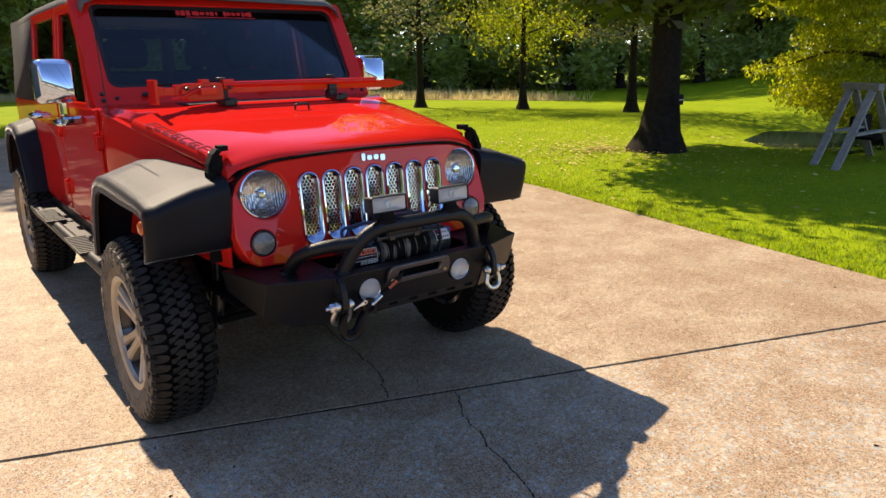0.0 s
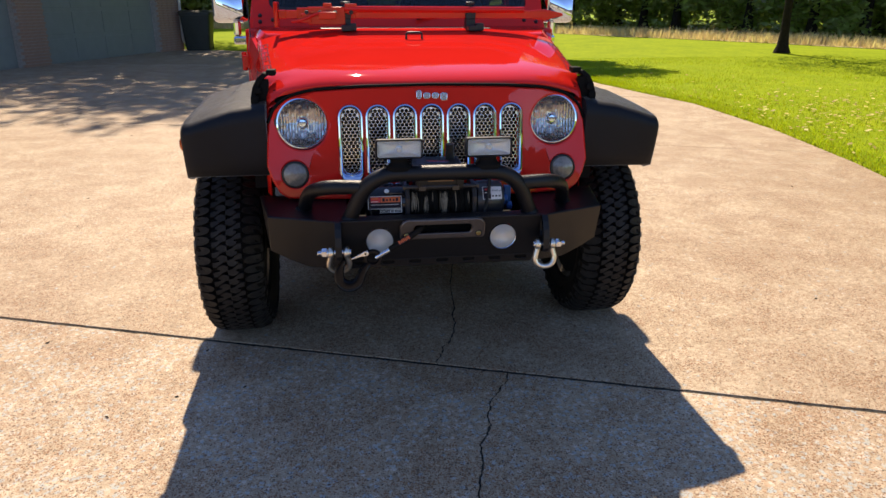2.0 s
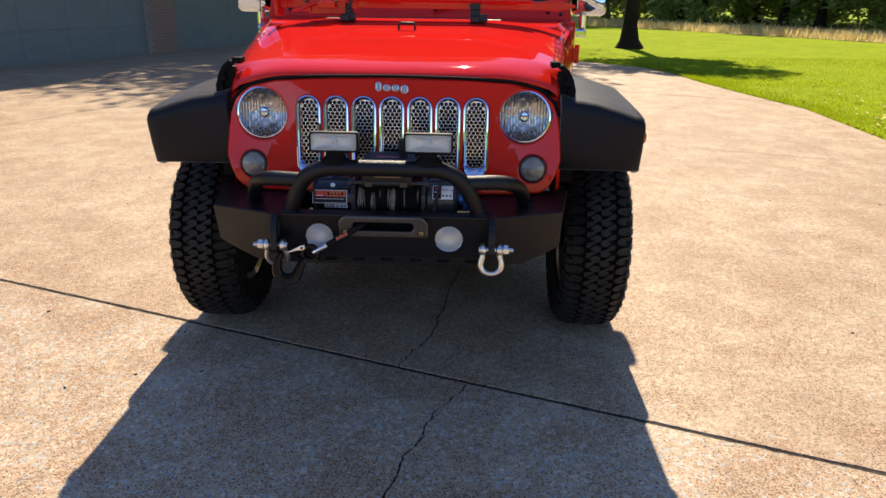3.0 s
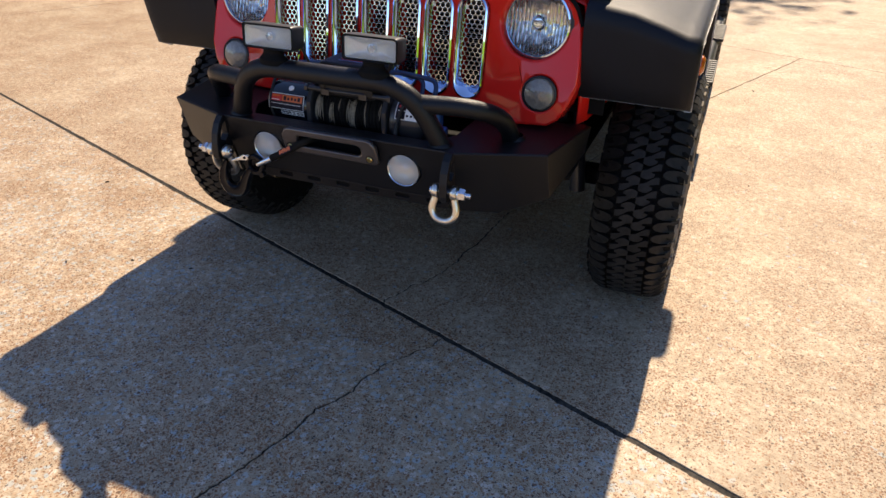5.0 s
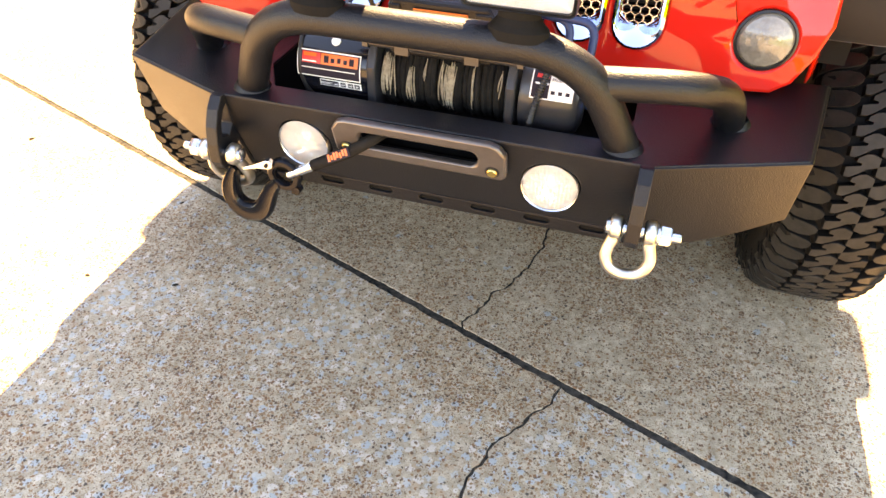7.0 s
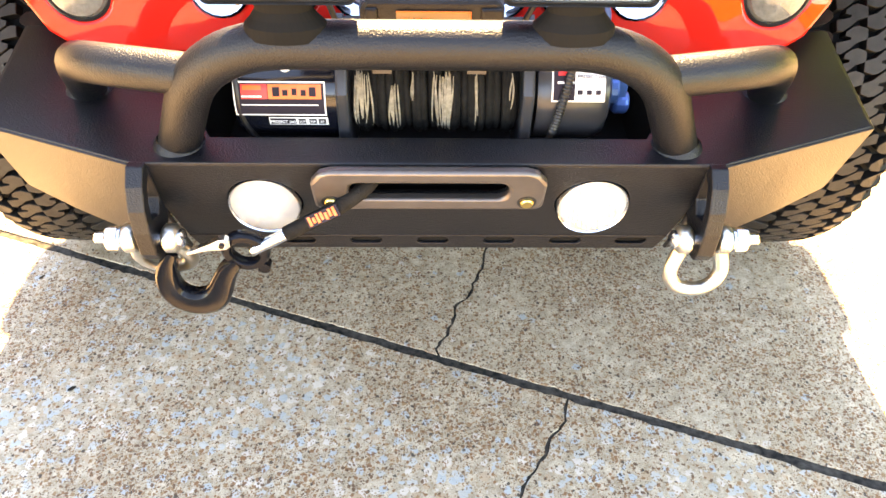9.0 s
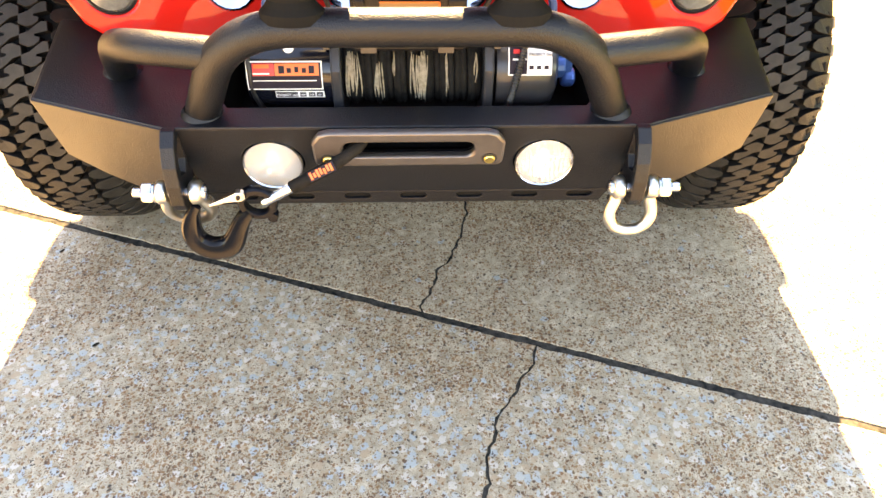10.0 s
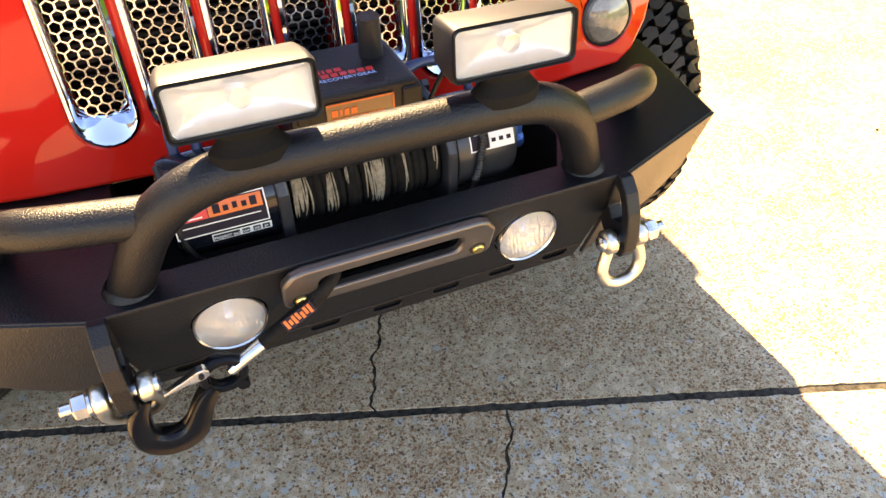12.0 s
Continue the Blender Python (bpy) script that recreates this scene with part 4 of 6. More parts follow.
for x in (-0.127, 0.127):
    bm = lathe(bmesh.new(), [(0.0, 0.0045), (0.0075, 0.0045), (0.0090, 0.0025), (0.0092, -0.004)], at(x, plate_y(0.663) - 0.0205, 0.663) @ LEAN_X @ TO_FRONT, 12)
    part("bolt", bm, BRASS, fair, "brass-coloured bolt", smooth=30)
    bm = lathe(bmesh.new(), [(0.0092, 0.0006), (0.0125, 0.0006), (0.0128, -0.003)], at(x, plate_y(0.663) - 0.0205, 0.663) @ LEAN_X @ TO_FRONT, 20)
    part("bolt_washer", bm, BLACK, fair, "dark washer")
# added dark plate that stands for the shade inside the fairlead slot
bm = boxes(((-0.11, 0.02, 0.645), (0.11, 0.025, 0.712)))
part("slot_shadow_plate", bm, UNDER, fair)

# winch
WY, WZ = 0.123, 0.740
wx = at(0, WY, WZ) @ ALONG_X
bm = lathe(bmesh.new(), [(0.0, -0.262), (0.05, -0.262), (0.066, -0.256), (0.070, -0.246), (0.070, -0.122), (0.0, -0.122)], wx, 40)
winch = part("winch", bm, WINCHBLACK, car, "electric winch with dark rope on its drum", smooth=35)
part("gear_housing", lathe(bmesh.new(), [(0.0, 0.142), (0.068, 0.142), (0.070, 0.150), (0.070, 0.225), (0.062, 0.238), (0.048, 0.244), (0.0, 0.246)], wx, 40), WINCHGREY, winch, smooth=35)
for x in (-0.1135, 0.1285):
    bm = bmesh.new()
    prism(bm, [(-0.075, -0.09), (0.075, -0.09), (0.078, 0.03), (0.05, 0.075), (-0.05, 0.075), (-0.078, 0.03)], 0.016, Matrix(((0, 1, 0, x - 0.008), (1, 0, 0, WY), (0, 0, 1, WZ), (0, 0, 0, 1))))
    part("side_plate", bm, WINCHGREY, winch, bevel=0.004)
for y, z in ((-0.058, 0.068), (0.058, 0.068), (-0.075, -0.055)):
    bm = tube(bmesh.new(), [(-0.122, WY + y, WZ + z), (0.137, WY + y, WZ + z)], 0.007, 10)
    for x in (-0.125, 0.140):
        lathe(bm, [(0, -0.005), (0.011, -0.005), (0.011, 0.005), (0, 0.005)], at(x, WY + y, WZ + z) @ ALONG_X, 6)
    for x in (-0.06, 0.06) if z > 0 else ():
        box(bm, (x - 0.012, WY + y - 0.010, WZ + z - 0.012), (x + 0.012, WY + y + 0.010, WZ + z + 0.004))
    part("tie_bar", bm, WINCHGREY, winch, smooth=40)
bm = bmesh.new()
random.seed(3)
turns = []
for k in range(700):
    a = k * 0.26
    f = k / 700
    turns.append((-0.100 + 0.218 * f + 0.003 * math.sin(a * 0.31), WY + (0.055 + 0.003 * math.sin(k * 0.05)) * math.cos(a), WZ + (0.055 + 0.003 * math.sin(k * 0.05)) * math.sin(a)))
tube(bm, turns, 0.0055, 6)
lathe(bm, [(0.051, -0.105), (0.051, 0.120)], wx, 24)
drum = part("rope_drum", bm, ROPE_DARK, winch, "dark synthetic rope wound on the drum", smooth=60)
random.seed(12)
for x, w, lo, hi in ((-0.088, 0.020, -0.45, 0.85), (-0.046, 0.011, -0.60, 0.60), (-0.0195, 0.006, 0.15, 0.85), (0.0175, 0.028, -0.65, 0.85), (0.060, 0.006, -0.45, 0.85), (0.108, 0.005, -0.10, 0.80)):
    bm = bmesh.new()
    for j in range(max(2, int(w / 0.0018))):
        x0, bend, a0, a1 = x + random.uniform(-0.5, 0.5) * w, random.uniform(-0.004, 0.004), lo + random.uniform(0, 0.35), hi - random.uniform(0, 0.15)
        tube(bm, [(x0 + bend * math.sin(3 * q / 9 + j), WY - 0.0628 * math.cos(a), WZ + 0.0628 * math.sin(a)) for q, a in ((q, a0 + (a1 - a0) * q / 9) for q in range(10))], [0.0004 + 0.0009 * math.sin(math.pi * (q + 0.5) / 10) for q in range(10)], 5)
    part("rope_strand", bm, ROPE_PALE, winch, "pale frayed rope strands", smooth=60)


def on_drum(x, ang, w, h, lift_=0.0675):
    """A patch bent on the motor's cylinder: centre x, angle up from the front, width, height."""
    bm = bmesh.new()
    rows = []
    for k in range(7):
        a = radians(ang) + (k / 6 - 0.5) * h / lift_
        rows.append([(x - w / 2, WY - lift_ * math.cos(a), WZ + lift_ * math.sin(a)), (x + w / 2, WY - lift_ * math.cos(a), WZ + lift_ * math.sin(a))])
    loft(bm, rows)
    return bm


part("motor_label", on_drum(-0.195, 15, 0.119, 0.046, 0.0709), WHITE, winch)
part("label_ground", on_drum(-0.195, 15, 0.1155, 0.042, 0.0712), DARKPRINT, winch)
part("label_field", on_drum(-0.175, 23, 0.069, 0.019, 0.0716), ORANGE, winch, "orange winch label")
part("label_band", on_drum(-0.195, 9, 0.100, 0.0014, 0.0716), WHITE, winch)
part("label_block", on_drum(-0.2275, 23, 0.034, 0.019, 0.0716), REDPRINT, winch)
part("label_block", on_drum(-0.2300, 27, 0.024, 0.006, 0.0720), ORANGE, winch)
part("label_block", on_drum(-0.2310, 18, 0.026, 0.002, 0.0720), WHITE, winch)
for k in range(5):
    part("label_mark", on_drum(-0.199 + 0.0118 * k, 23 - (k % 2), (0.0092, 0.0070, 0.0062, 0.0066, 0.0088)[k], (0.012, 0.0075, 0.0085, 0.0075, 0.012)[k], 0.0720), DARKPRINT, winch)
part("data_label", on_drum(-0.1736, -11, 0.078, 0.013, 0.0712), WHITE, winch)
part("data_label_field", on_drum(-0.1942, -11, 0.034, 0.010, 0.0716), DARKPRINT, winch)
for x in (-0.1689, -0.1547, -0.1423):
    part("label_mark", on_drum(x, -11, 0.0100, 0.009, 0.0716), WINCHGREY, winch)
part("round_badge", lathe(bmesh.new(), [(0.0, 0.002), (0.008, 0.002), (0.0085, 0.0)], at(-0.187, WY - 0.045, WZ + 0.0537) @ Matrix.Rotation(radians(40), 4, "X"), 18), WHITE, winch)
part("warning_label", on_drum(0.1945, 34, 0.070, 0.050, 0.0712), WHITE, winch)
part("warning_field", on_drum(0.1755, 34, 0.028, 0.046, 0.0716), DARKPRINT, winch)
part("warning_mark", on_drum(0.1775, 44, 0.020, 0.007, 0.0720), REDPRINT, winch)
part("warning_mark", on_drum(0.1775, 34, 0.022, 0.003, 0.0720), WHITE, winch)
for k in range(3):
    part("label_mark", on_drum(0.1965 + 0.012 * k, 24, 0.007, 0.006, 0.0716), DARKPRINT, winch)


def writing(text, size, mat, parent, place, name="lettering"):
    """Flat letters of the built-in font, turned into a mesh."""
    cu = bpy.data.curves.new(name, "FONT")
    cu.body, cu.size, cu.align_x, cu.align_y, cu.extrude = text, size, "CENTER", "CENTER", 0.0003
    tmp = new("tmp_text", cu)
    me = bpy.data.meshes.new_from_object(tmp)
    bpy.data.objects.remove(tmp)
    me.materials.append(mat)
    ob = new(name, me)
    ob.parent = parent
    ob.matrix_local = place
    return ob


def on_motor(x, ang, r=0.0726):
    a = radians(ang)
    return at(x, WY - r * math.cos(a), WZ + r * math.sin(a)) @ Matrix.Rotation(radians(90 - ang), 4, "X")


writing("PROJECT (es)", 0.0058, WHITE, winch, on_motor(-0.1942, -11))
writing("PROJECT (es)", 0.0064, DARKPRINT, winch, on_motor(0.2110, 40))
for x, word in ((-0.1689, "WP"), (-0.1547, "MP"), (-0.1423, "SP")):
    writing(word, 0.0052, WHITE, winch, on_motor(x, -11))
hose = [Vector(p) for p in rounded([(0.192, WY - 0.02, WZ + 0.10), (0.184, WY - 0.058, WZ + 0.058), (0.170, WY - 0.080, WZ + 0.006), (0.160, WY - 0.066, WZ - 0.060)], 0.035)]
ridges = [p.lerp(q, k / 8) for p, q in zip(hose, hose[1:]) for k in range(8) if (q - p).length > 0.006 or k % 4 == 0]
bm = tube(bmesh.new(), ridges, [0.0048 + 0.0018 * (k // 2 % 2) for k in range(len(ridges))], 8)
part("winch_cable", bm, BLACK, winch, smooth=60)
bm = tube(bmesh.new(), rounded([(-0.255, WY - 0.02, WZ + 0.08), (-0.25, WY - 0.066, WZ + 0.03), (-0.248, WY - 0.068, WZ - 0.02), (-0.225, WY - 0.05, WZ - 0.075)], 0.03), 0.0045, 8)
part("winch_cable", bm, BLACK, winch, smooth=60)
bm = lathe(bmesh.new(), [(0.0, 0.246), (0.022, 0.246), (0.022, 0.262), (0.0, 0.262)], wx, 16)
box(bm, (0.25, WY - 0.012, WZ - 0.01), (0.275, WY + 0.012, WZ + 0.05))
lathe(bm, [(0.0, 0.262), (0.014, 0.262), (0.017, 0.268), (0.017, 0.282), (0.012, 0.286), (0.0, 0.286)], at(0, 0.012, -0.030) @ wx, 14)
part("clutch_lever", bm, material("blue_anodised", (0.03, 0.12, 0.35), 0.3, metal=0.5), winch, "blue clutch lever", bevel=0.003)

# control box behind the hoop
BOX_AT = at(0, 0.014, -0.038)
bm = bmesh.new()
prism(bm, [(-0.082, 0.832), (0.094, 0.832), (0.094, 0.915), (0.086, 0.928), (-0.074, 0.928), (-0.082, 0.915)], 0.135, BOX_AT @ at(-0.003, 0.048, 0))
ctrl = part("control_box", bm, POWDER, car, "black winch control box with orange plaque", bevel=0.006)
for x0, x1 in ((0.062, 0.090), (-0.078, -0.062)):
    part("box_rib", boxes(((x0, 0.044, 0.84), (x1, 0.05, 0.918), BOX_AT)), POWDER, ctrl, bevel=0.003)
bm = boxes(((-0.040, 0.0455, 0.866), (0.050, 0.048, 0.914), BOX_AT))
part("plaque", bm, material("bronze_plaque", (0.20, 0.125, 0.065), 0.45, metal=0.3, vary=0.1, scale=40), ctrl, "bronze plaque with orange shapes")
for x0, x1, z0, z1 in ((-0.040, 0.050, 0.9125, 0.9145), (0.0485, 0.0505, 0.866, 0.914)):
    part("plaque_edge", boxes(((x0, 0.0445, z0), (x1, 0.0460, z1), BOX_AT)), ORANGE, ctrl)
for x0, x1, z0, z1 in ((-0.050, -0.042, 0.893, 0.902), (-0.039, -0.036, 0.893, 0.902), (-0.033, -0.027, 0.893, 0.902), (-0.024, -0.016, 0.893, 0.902), (-0.050, -0.040, 0.880, 0.890), (-0.037, -0.028, 0.880, 0.890), (-0.025, -0.016, 0.880, 0.890), (-0.013, -0.004, 0.880, 0.890), (-0.001, 0.008, 0.880, 0.890), (0.011, 0.020, 0.880, 0.890)):
    part("plaque_shape", boxes(((x0 + 0.016, 0.0443, z0 + 0.004), (x1 + 0.016, 0.0455, z1 + 0.004), BOX_AT)), ORANGE, ctrl)
writing("RECOVERYGEAR", 0.0085, WHITE, ctrl, BOX_AT @ at(0.004, 0.0445, 0.875) @ Matrix.Rotation(radians(90), 4, "X"))
for x0, x1, y0, y1 in ((-0.052, -0.042, 0.103, 0.113), (-0.039, -0.036, 0.103, 0.113), (-0.033, -0.026, 0.103, 0.113), (-0.023, -0.014, 0.103, 0.113), (-0.044, -0.034, 0.090, 0.100), (-0.031, -0.022, 0.090, 0.100), (-0.019, -0.010, 0.090, 0.100), (-0.007, 0.002, 0.090, 0.100), (0.005, 0.014, 0.090, 0.100), (0.017, 0.026, 0.090, 0.100)):
    part("top_shape", boxes(((x0 + 0.014, y0, 0.9275), (x1 + 0.014, y1, 0.9288), BOX_AT)), REDPRINT, ctrl)
writing("RECOVERYGEAR", 0.0105, material("pale_blue_print", (0.25, 0.36, 0.62), 0.4, vary=0.1, scale=60), ctrl, BOX_AT @ at(0.002, 0.083, 0.9285))
bm = tube(bmesh.new(), rounded([(0.052, 0.150, 0.885), (0.050, 0.145, 0.945)], 0.01), [0.017, 0.015], 14)
part("plug", bm, BLACK, ctrl, smooth=50)
for x0, x1 in ((-0.1, -0.2), (0.11, 0.2), (0.12, 0.24), (-0.12, -0.23)):
    bm = tube(bmesh.new(), rounded([(x0 * 0.6, 0.13, 0.85), (x0, 0.16, 0.86), (x1, 0.17, 0.845), (x1, 0.15, 0.80)], 0.03), 0.007, 8)
    part("winch_lead", bm, material("blue_black_cable", (0.012, 0.03, 0.09), 0.35), ctrl, smooth=60)


# shackle tabs, shackles and hook
SX = 0.363


def shackle(s):
    bm = bmesh.new()
    m = Matrix(((0, 1, 0, s * SX - 0.011), (1, 0, 0, 0), (0, 0, 1, 0), (0, 0, 0, 1)))
    prism(bm, [(-0.034, 0.722), (-0.046, 0.722), (-0.064, 0.704), (-0.078, 0.676), (-0.084, 0.645), (-0.084, 0.610), (-0.076, 0.594), (-0.058, 0.590), (-0.034, 0.604), (-0.012, 0.628), (-0.020, 0.64)], 0.022, m, [[(-0.036, 0.704), (-0.048, 0.696), (-0.060, 0.675), (-0.064, 0.654), (-0.044, 0.646), (-0.029, 0.662)]])
    part("tow_tab", bm, POWDER, car, "thick black tow tab", bevel=0.002)
    # the bow hangs straight, or is pushed back where the hook holds it
    x, y, z = s * SX, -0.062, 0.620
    back = 0.045 if s < 0 else 0.0
    bm = bmesh.new()
    half = [(0.0, -0.082), (0.017, -0.079), (0.030, -0.069), (0.0355, -0.052), (0.033, -0.037), (0.0275, -0.020), (0.0262, -0.004), (0.0262, 0.004)]
    pts = [(-u, w) for u, w in half[:0:-1]] + half
    tube(bm, [(x + u, y - 0.012 * min(1, -w / 0.08) + back * max(0, -w) / 0.082, z + w) for u, _, w in rounded([(u, 0, w) for u, w in pts], 0.012, 3)], 0.0098, 14)
    for k in (-1, 1):
        lathe(bm, [(0.0, -0.010), (0.015, -0.010), (0.0195, -0.006), (0.0195, 0.006), (0.015, 0.010), (0.0, 0.010)], at(x + k * 0.0262, y, z) @ ALONG_X, 22)
    bow = part("shackle", bm, ZINC, car, "zinc-plated bow shackle", smooth=50)
    out = ALONG_X if s > 0 else Matrix.Rotation(math.pi, 4, "Z") @ ALONG_X
    bm = lathe(bmesh.new(), [(0.0, -0.044), (0.008, -0.044), (0.0125, -0.041), (0.0125, -0.036), (0.0095, -0.034), (0.0095, 0.036), (0.0165, 0.036), (0.0170, 0.039), (0.0155, 0.041)], at(x, y, z) @ out, 16)
    lathe(bm, [(0.0, 0.041), (0.0170, 0.041), (0.0165, 0.055), (0.0140, 0.058), (0.0, 0.058)], at(x, y, z) @ out, 6)
    lathe(bm, [(0.0, 0.056), (0.0085, 0.056), (0.0085, 0.071), (0.0070, 0.073), (0.0, 0.073)], at(x, y, z) @ out, 14)
    part("shackle_pin", bm, BLUE_ZINC, bow, "bright zinc shackle pin", smooth=35)


both(shackle)

# hook of the winch line, hung on a shackle: a forged flat bowl with a raised rim and an eye
HY = -0.052
bowl = [(-0.346, 0.588), (-0.356, 0.570), (-0.363, 0.550), (-0.366, 0.532), (-0.364, 0.513), (-0.354, 0.498), (-0.338, 0.490), (-0.320, 0.491), (-0.306, 0.499), (-0.296, 0.514), (-0.288, 0.533), (-0.280, 0.550), (-0.270, 0.565), (-0.262, 0.572)]
girth = [0.008, 0.0125, 0.0155, 0.0165, 0.0180, 0.0195, 0.0205, 0.0205, 0.0200, 0.0180, 0.0158, 0.0142, 0.0125, 0.0100]


def forged(bm, line, widths, depth):
    """Sweeps a rounded slab with grooved flanks along a line in the plane of x and z."""
    rows = []
    for i, (x, z) in enumerate(line):
        (x0, z0), (x1, z1) = line[max(0, i - 1)], line[min(len(line) - 1, i + 1)]
        d = Vector((x1 - x0, z1 - z0)).normalized()
        nx, nz, w = -d.y, d.x, widths[i]
        ring = []
        for a, o in ((1.0, 0.35), (0.92, 0.75), (0.70, 1.0), (0.50, 0.86), (0.0, 0.78), (-0.50, 0.86), (-0.70, 1.0), (-0.92, 0.75), (-1.0, 0.35)):
            ring.append((x + nx * w * a, HY - depth * o, z + nz * w * a))
        for a, o in ((-1.0, 0.35), (-0.8, 1.0), (0.8, 1.0), (1.0, 0.35)):
            ring.append((x + nx * w * a, HY + depth * o, z + nz * w * a))
        rows.append(ring)
    vs = loft(bm, rows, close=True)
    bm.faces.new(vs[0])
    bm.faces.new(vs[-1])


bm = bmesh.new()
fine_line = rounded([(x, 0, z) for x, z in bowl], 0.008, 3)
fine = [(p.x, p.z) for p in fine_line]
n_ = len(fine) - 1
fine_w = [girth[int(k * 13 / n_)] + (girth[min(13, int(k * 13 / n_) + 1)] - girth[int(k * 13 / n_)]) * (k * 13 / n_ % 1) for k in range(n_ + 1)]
forged(bm, fine, fine_w, 0.0125)
lathe(bm, [(0.019, -0.006), (0.021, -0.009), (0.029, -0.009), (0.0325, -0.005), (0.0325, 0.005), (0.029, 0.009), (0.021, 0.009), (0.019, 0.006)], at(-0.247, HY, 0.590) @ TO_FRONT, 32, close=True)
lathe(bm, [(0.0, -0.008), (0.0085, -0.008), (0.0085, 0.008), (0.0, 0.008)], at(-0.226, HY, 0.562) @ TO_FRONT, 12)
hook = part("tow_hook", bm, HOOKBLACK, car, "oiled black steel winch hook", smooth=45)
bm = bmesh.new()
loft(bm, [[(x, HY - 0.013 - w * 0.4, z + w), (x, HY - 0.013 - w * 0.4, z - w), (x, HY - 0.004, z - w), (x, HY - 0.004, z + w)] for x, z, w in ((-0.262, 0.612, 0.004), (-0.268, 0.613, 0.0085), (-0.276, 0.612, 0.0085), (-0.292, 0.606, 0.005), (-0.322, 0.594, 0.002))], close=True)
part("hook_latch", bm, BLUE_ZINC, hook, "bright spring latch", bevel=0.001)
part("latch_pin", lathe(bmesh.new(), [(0, 0.0035), (0.0035, 0.003), (0.004, 0.0)], at(-0.2725, HY - 0.0165, 0.612) @ TO_FRONT, 10), HOOKBLACK, hook)
ferr = [Vector((-0.238, -0.056, 0.592)), Vector((-0.118, -0.045, 0.658))]
part("ferrule", tube(bmesh.new(), [ferr[0], ferr[0].lerp(ferr[1], 0.03), ferr[0].lerp(ferr[1], 0.40), ferr[0].lerp(ferr[1], 0.43)], [0.0065, 0.0085, 0.0085, 0.0070], 16), BLUE_ZINC, hook, "bright crimped ferrule", smooth=40)
line = rounded([ferr[0].lerp(ferr[1], 0.41), ferr[1], Vector((-0.096, -0.042, 0.674)), Vector((-0.078, -0.030, 0.684)), Vector((-0.06, 0.03, 0.684))], 0.03)
part("rope_sleeve", tube(bmesh.new(), line, 0.0105, 14), ROPE_DARK, hook, "black rope sleeve", smooth=60)
d = (ferr[1] - ferr[0]).normalized()
tagm = at(*(ferr[0].lerp(ferr[1], 0.84) + Vector((0.0, -0.0095, 0.0055)))) @ Matrix.Rotation(-math.atan2(d.z, d.x), 4, "Y") @ Matrix.Rotation(radians(-28), 4, "X")
part("sleeve_label", boxes(((-0.024, -0.001, -0.008), (0.024, 0.001, 0.008), tagm)), DARKPRINT, hook, "black sleeve label with orange print")
part("label_marks", boxes(*[((-0.021 + 0.0062 * k, -0.002, -0.006 + 0.002 * (k % 2)), (-0.0168 + 0.0062 * k, -0.001, 0.0065 - 0.003 * (k % 3 == 1)), tagm) for k in range(7)]), ORANGE, hook)

# high-lift jack across the cowl
JY, JZ = 1.145, 1.372
bm = boxes(((-0.60, JY - 0.012, JZ - 0.018), (0.69, JY + 0.012, JZ + 0.018)))
jack = part("farm_jack", bm, RED, car, "red high-lift jack clamped across the cowl", bevel=0.003)
part("jack_foot", boxes(((-0.622, JY - 0.06, JZ - 0.055), (-0.605, JY + 0.055, JZ + 0.055)), ((-0.606, JY - 0.02, JZ - 0.02), (-0.57, JY + 0.02, JZ + 0.02))), RED, jack, bevel=0.004)
bm = boxes(((-0.47, JY - 0.035, JZ - 0.046), (-0.30, JY + 0.03, JZ + 0.034)), ((-0.52, JY - 0.02, JZ - 0.022), (-0.25, JY + 0.02, JZ + 0.03)), ((-0.42, JY - 0.075, JZ - 0.02), (-0.34, JY - 0.02, JZ + 0.012)))
for x in (-0.45, -0.39, -0.33, -0.28):
    lathe(bm, [(0, -0.036), (0.012, -0.036), (0.012, 0.036), (0, 0.036)], at(x, JY, JZ + 0.012) @ Matrix.Rotation(radians(90), 4, "X"), 10)
box(bm, (-0.50, JY - 0.045, JZ - 0.036), (-0.455, JY - 0.015, JZ + 0.006))
box(bm, (-0.30, JY - 0.040, JZ + 0.005), (-0.245, JY + 0.012, JZ + 0.048))
box(bm, (-0.40, JY - 0.028, JZ + 0.026), (-0.36, JY + 0.02, JZ + 0.050))
part("jack_runner", bm, RED, jack, bevel=0.004)
bm = tube(bmesh.new(), rounded([(-0.545, JY - 0.03, JZ - 0.030), (-0.49, JY - 0.055, JZ - 0.022), (-0.43, JY - 0.05, JZ + 0.004), (-0.36, JY - 0.045, JZ + 0.014)], 0.02), 0.007, 8)
part("reversing_lever", bm, RED, jack, smooth=50)
for x in (-0.475, -0.415, -0.345, -0.272):
    bm = lathe(bmesh.new(), [(0, 0.006), (0.008, 0.006), (0.010, 0.0)], at(x, JY - 0.046, JZ + 0.010) @ TO_FRONT, 8)
    part("pivot_pin", bm, BLACK, jack, "dark pivot pin")
part("jack_handle", tube(bmesh.new(), [(-0.30, JY - 0.03, JZ + 0.024), (0.55, JY - 0.03, JZ + 0.022)], 0.014, 14), RED, jack, "red jack handle tube", smooth=60)
bm2 = bmesh.new()
loft(bm2, [[(x, JY - 0.01, JZ - h), (x, JY + 0.01, JZ - h), (x, JY + 0.01, JZ + h), (x, JY - 0.01, JZ + h)] for x, h in ((0.60, 0.02), (0.66, 0.024), (0.75, 0.006))], close=True)
part("jack_tip", bm2, RED, jack, bevel=0.002)
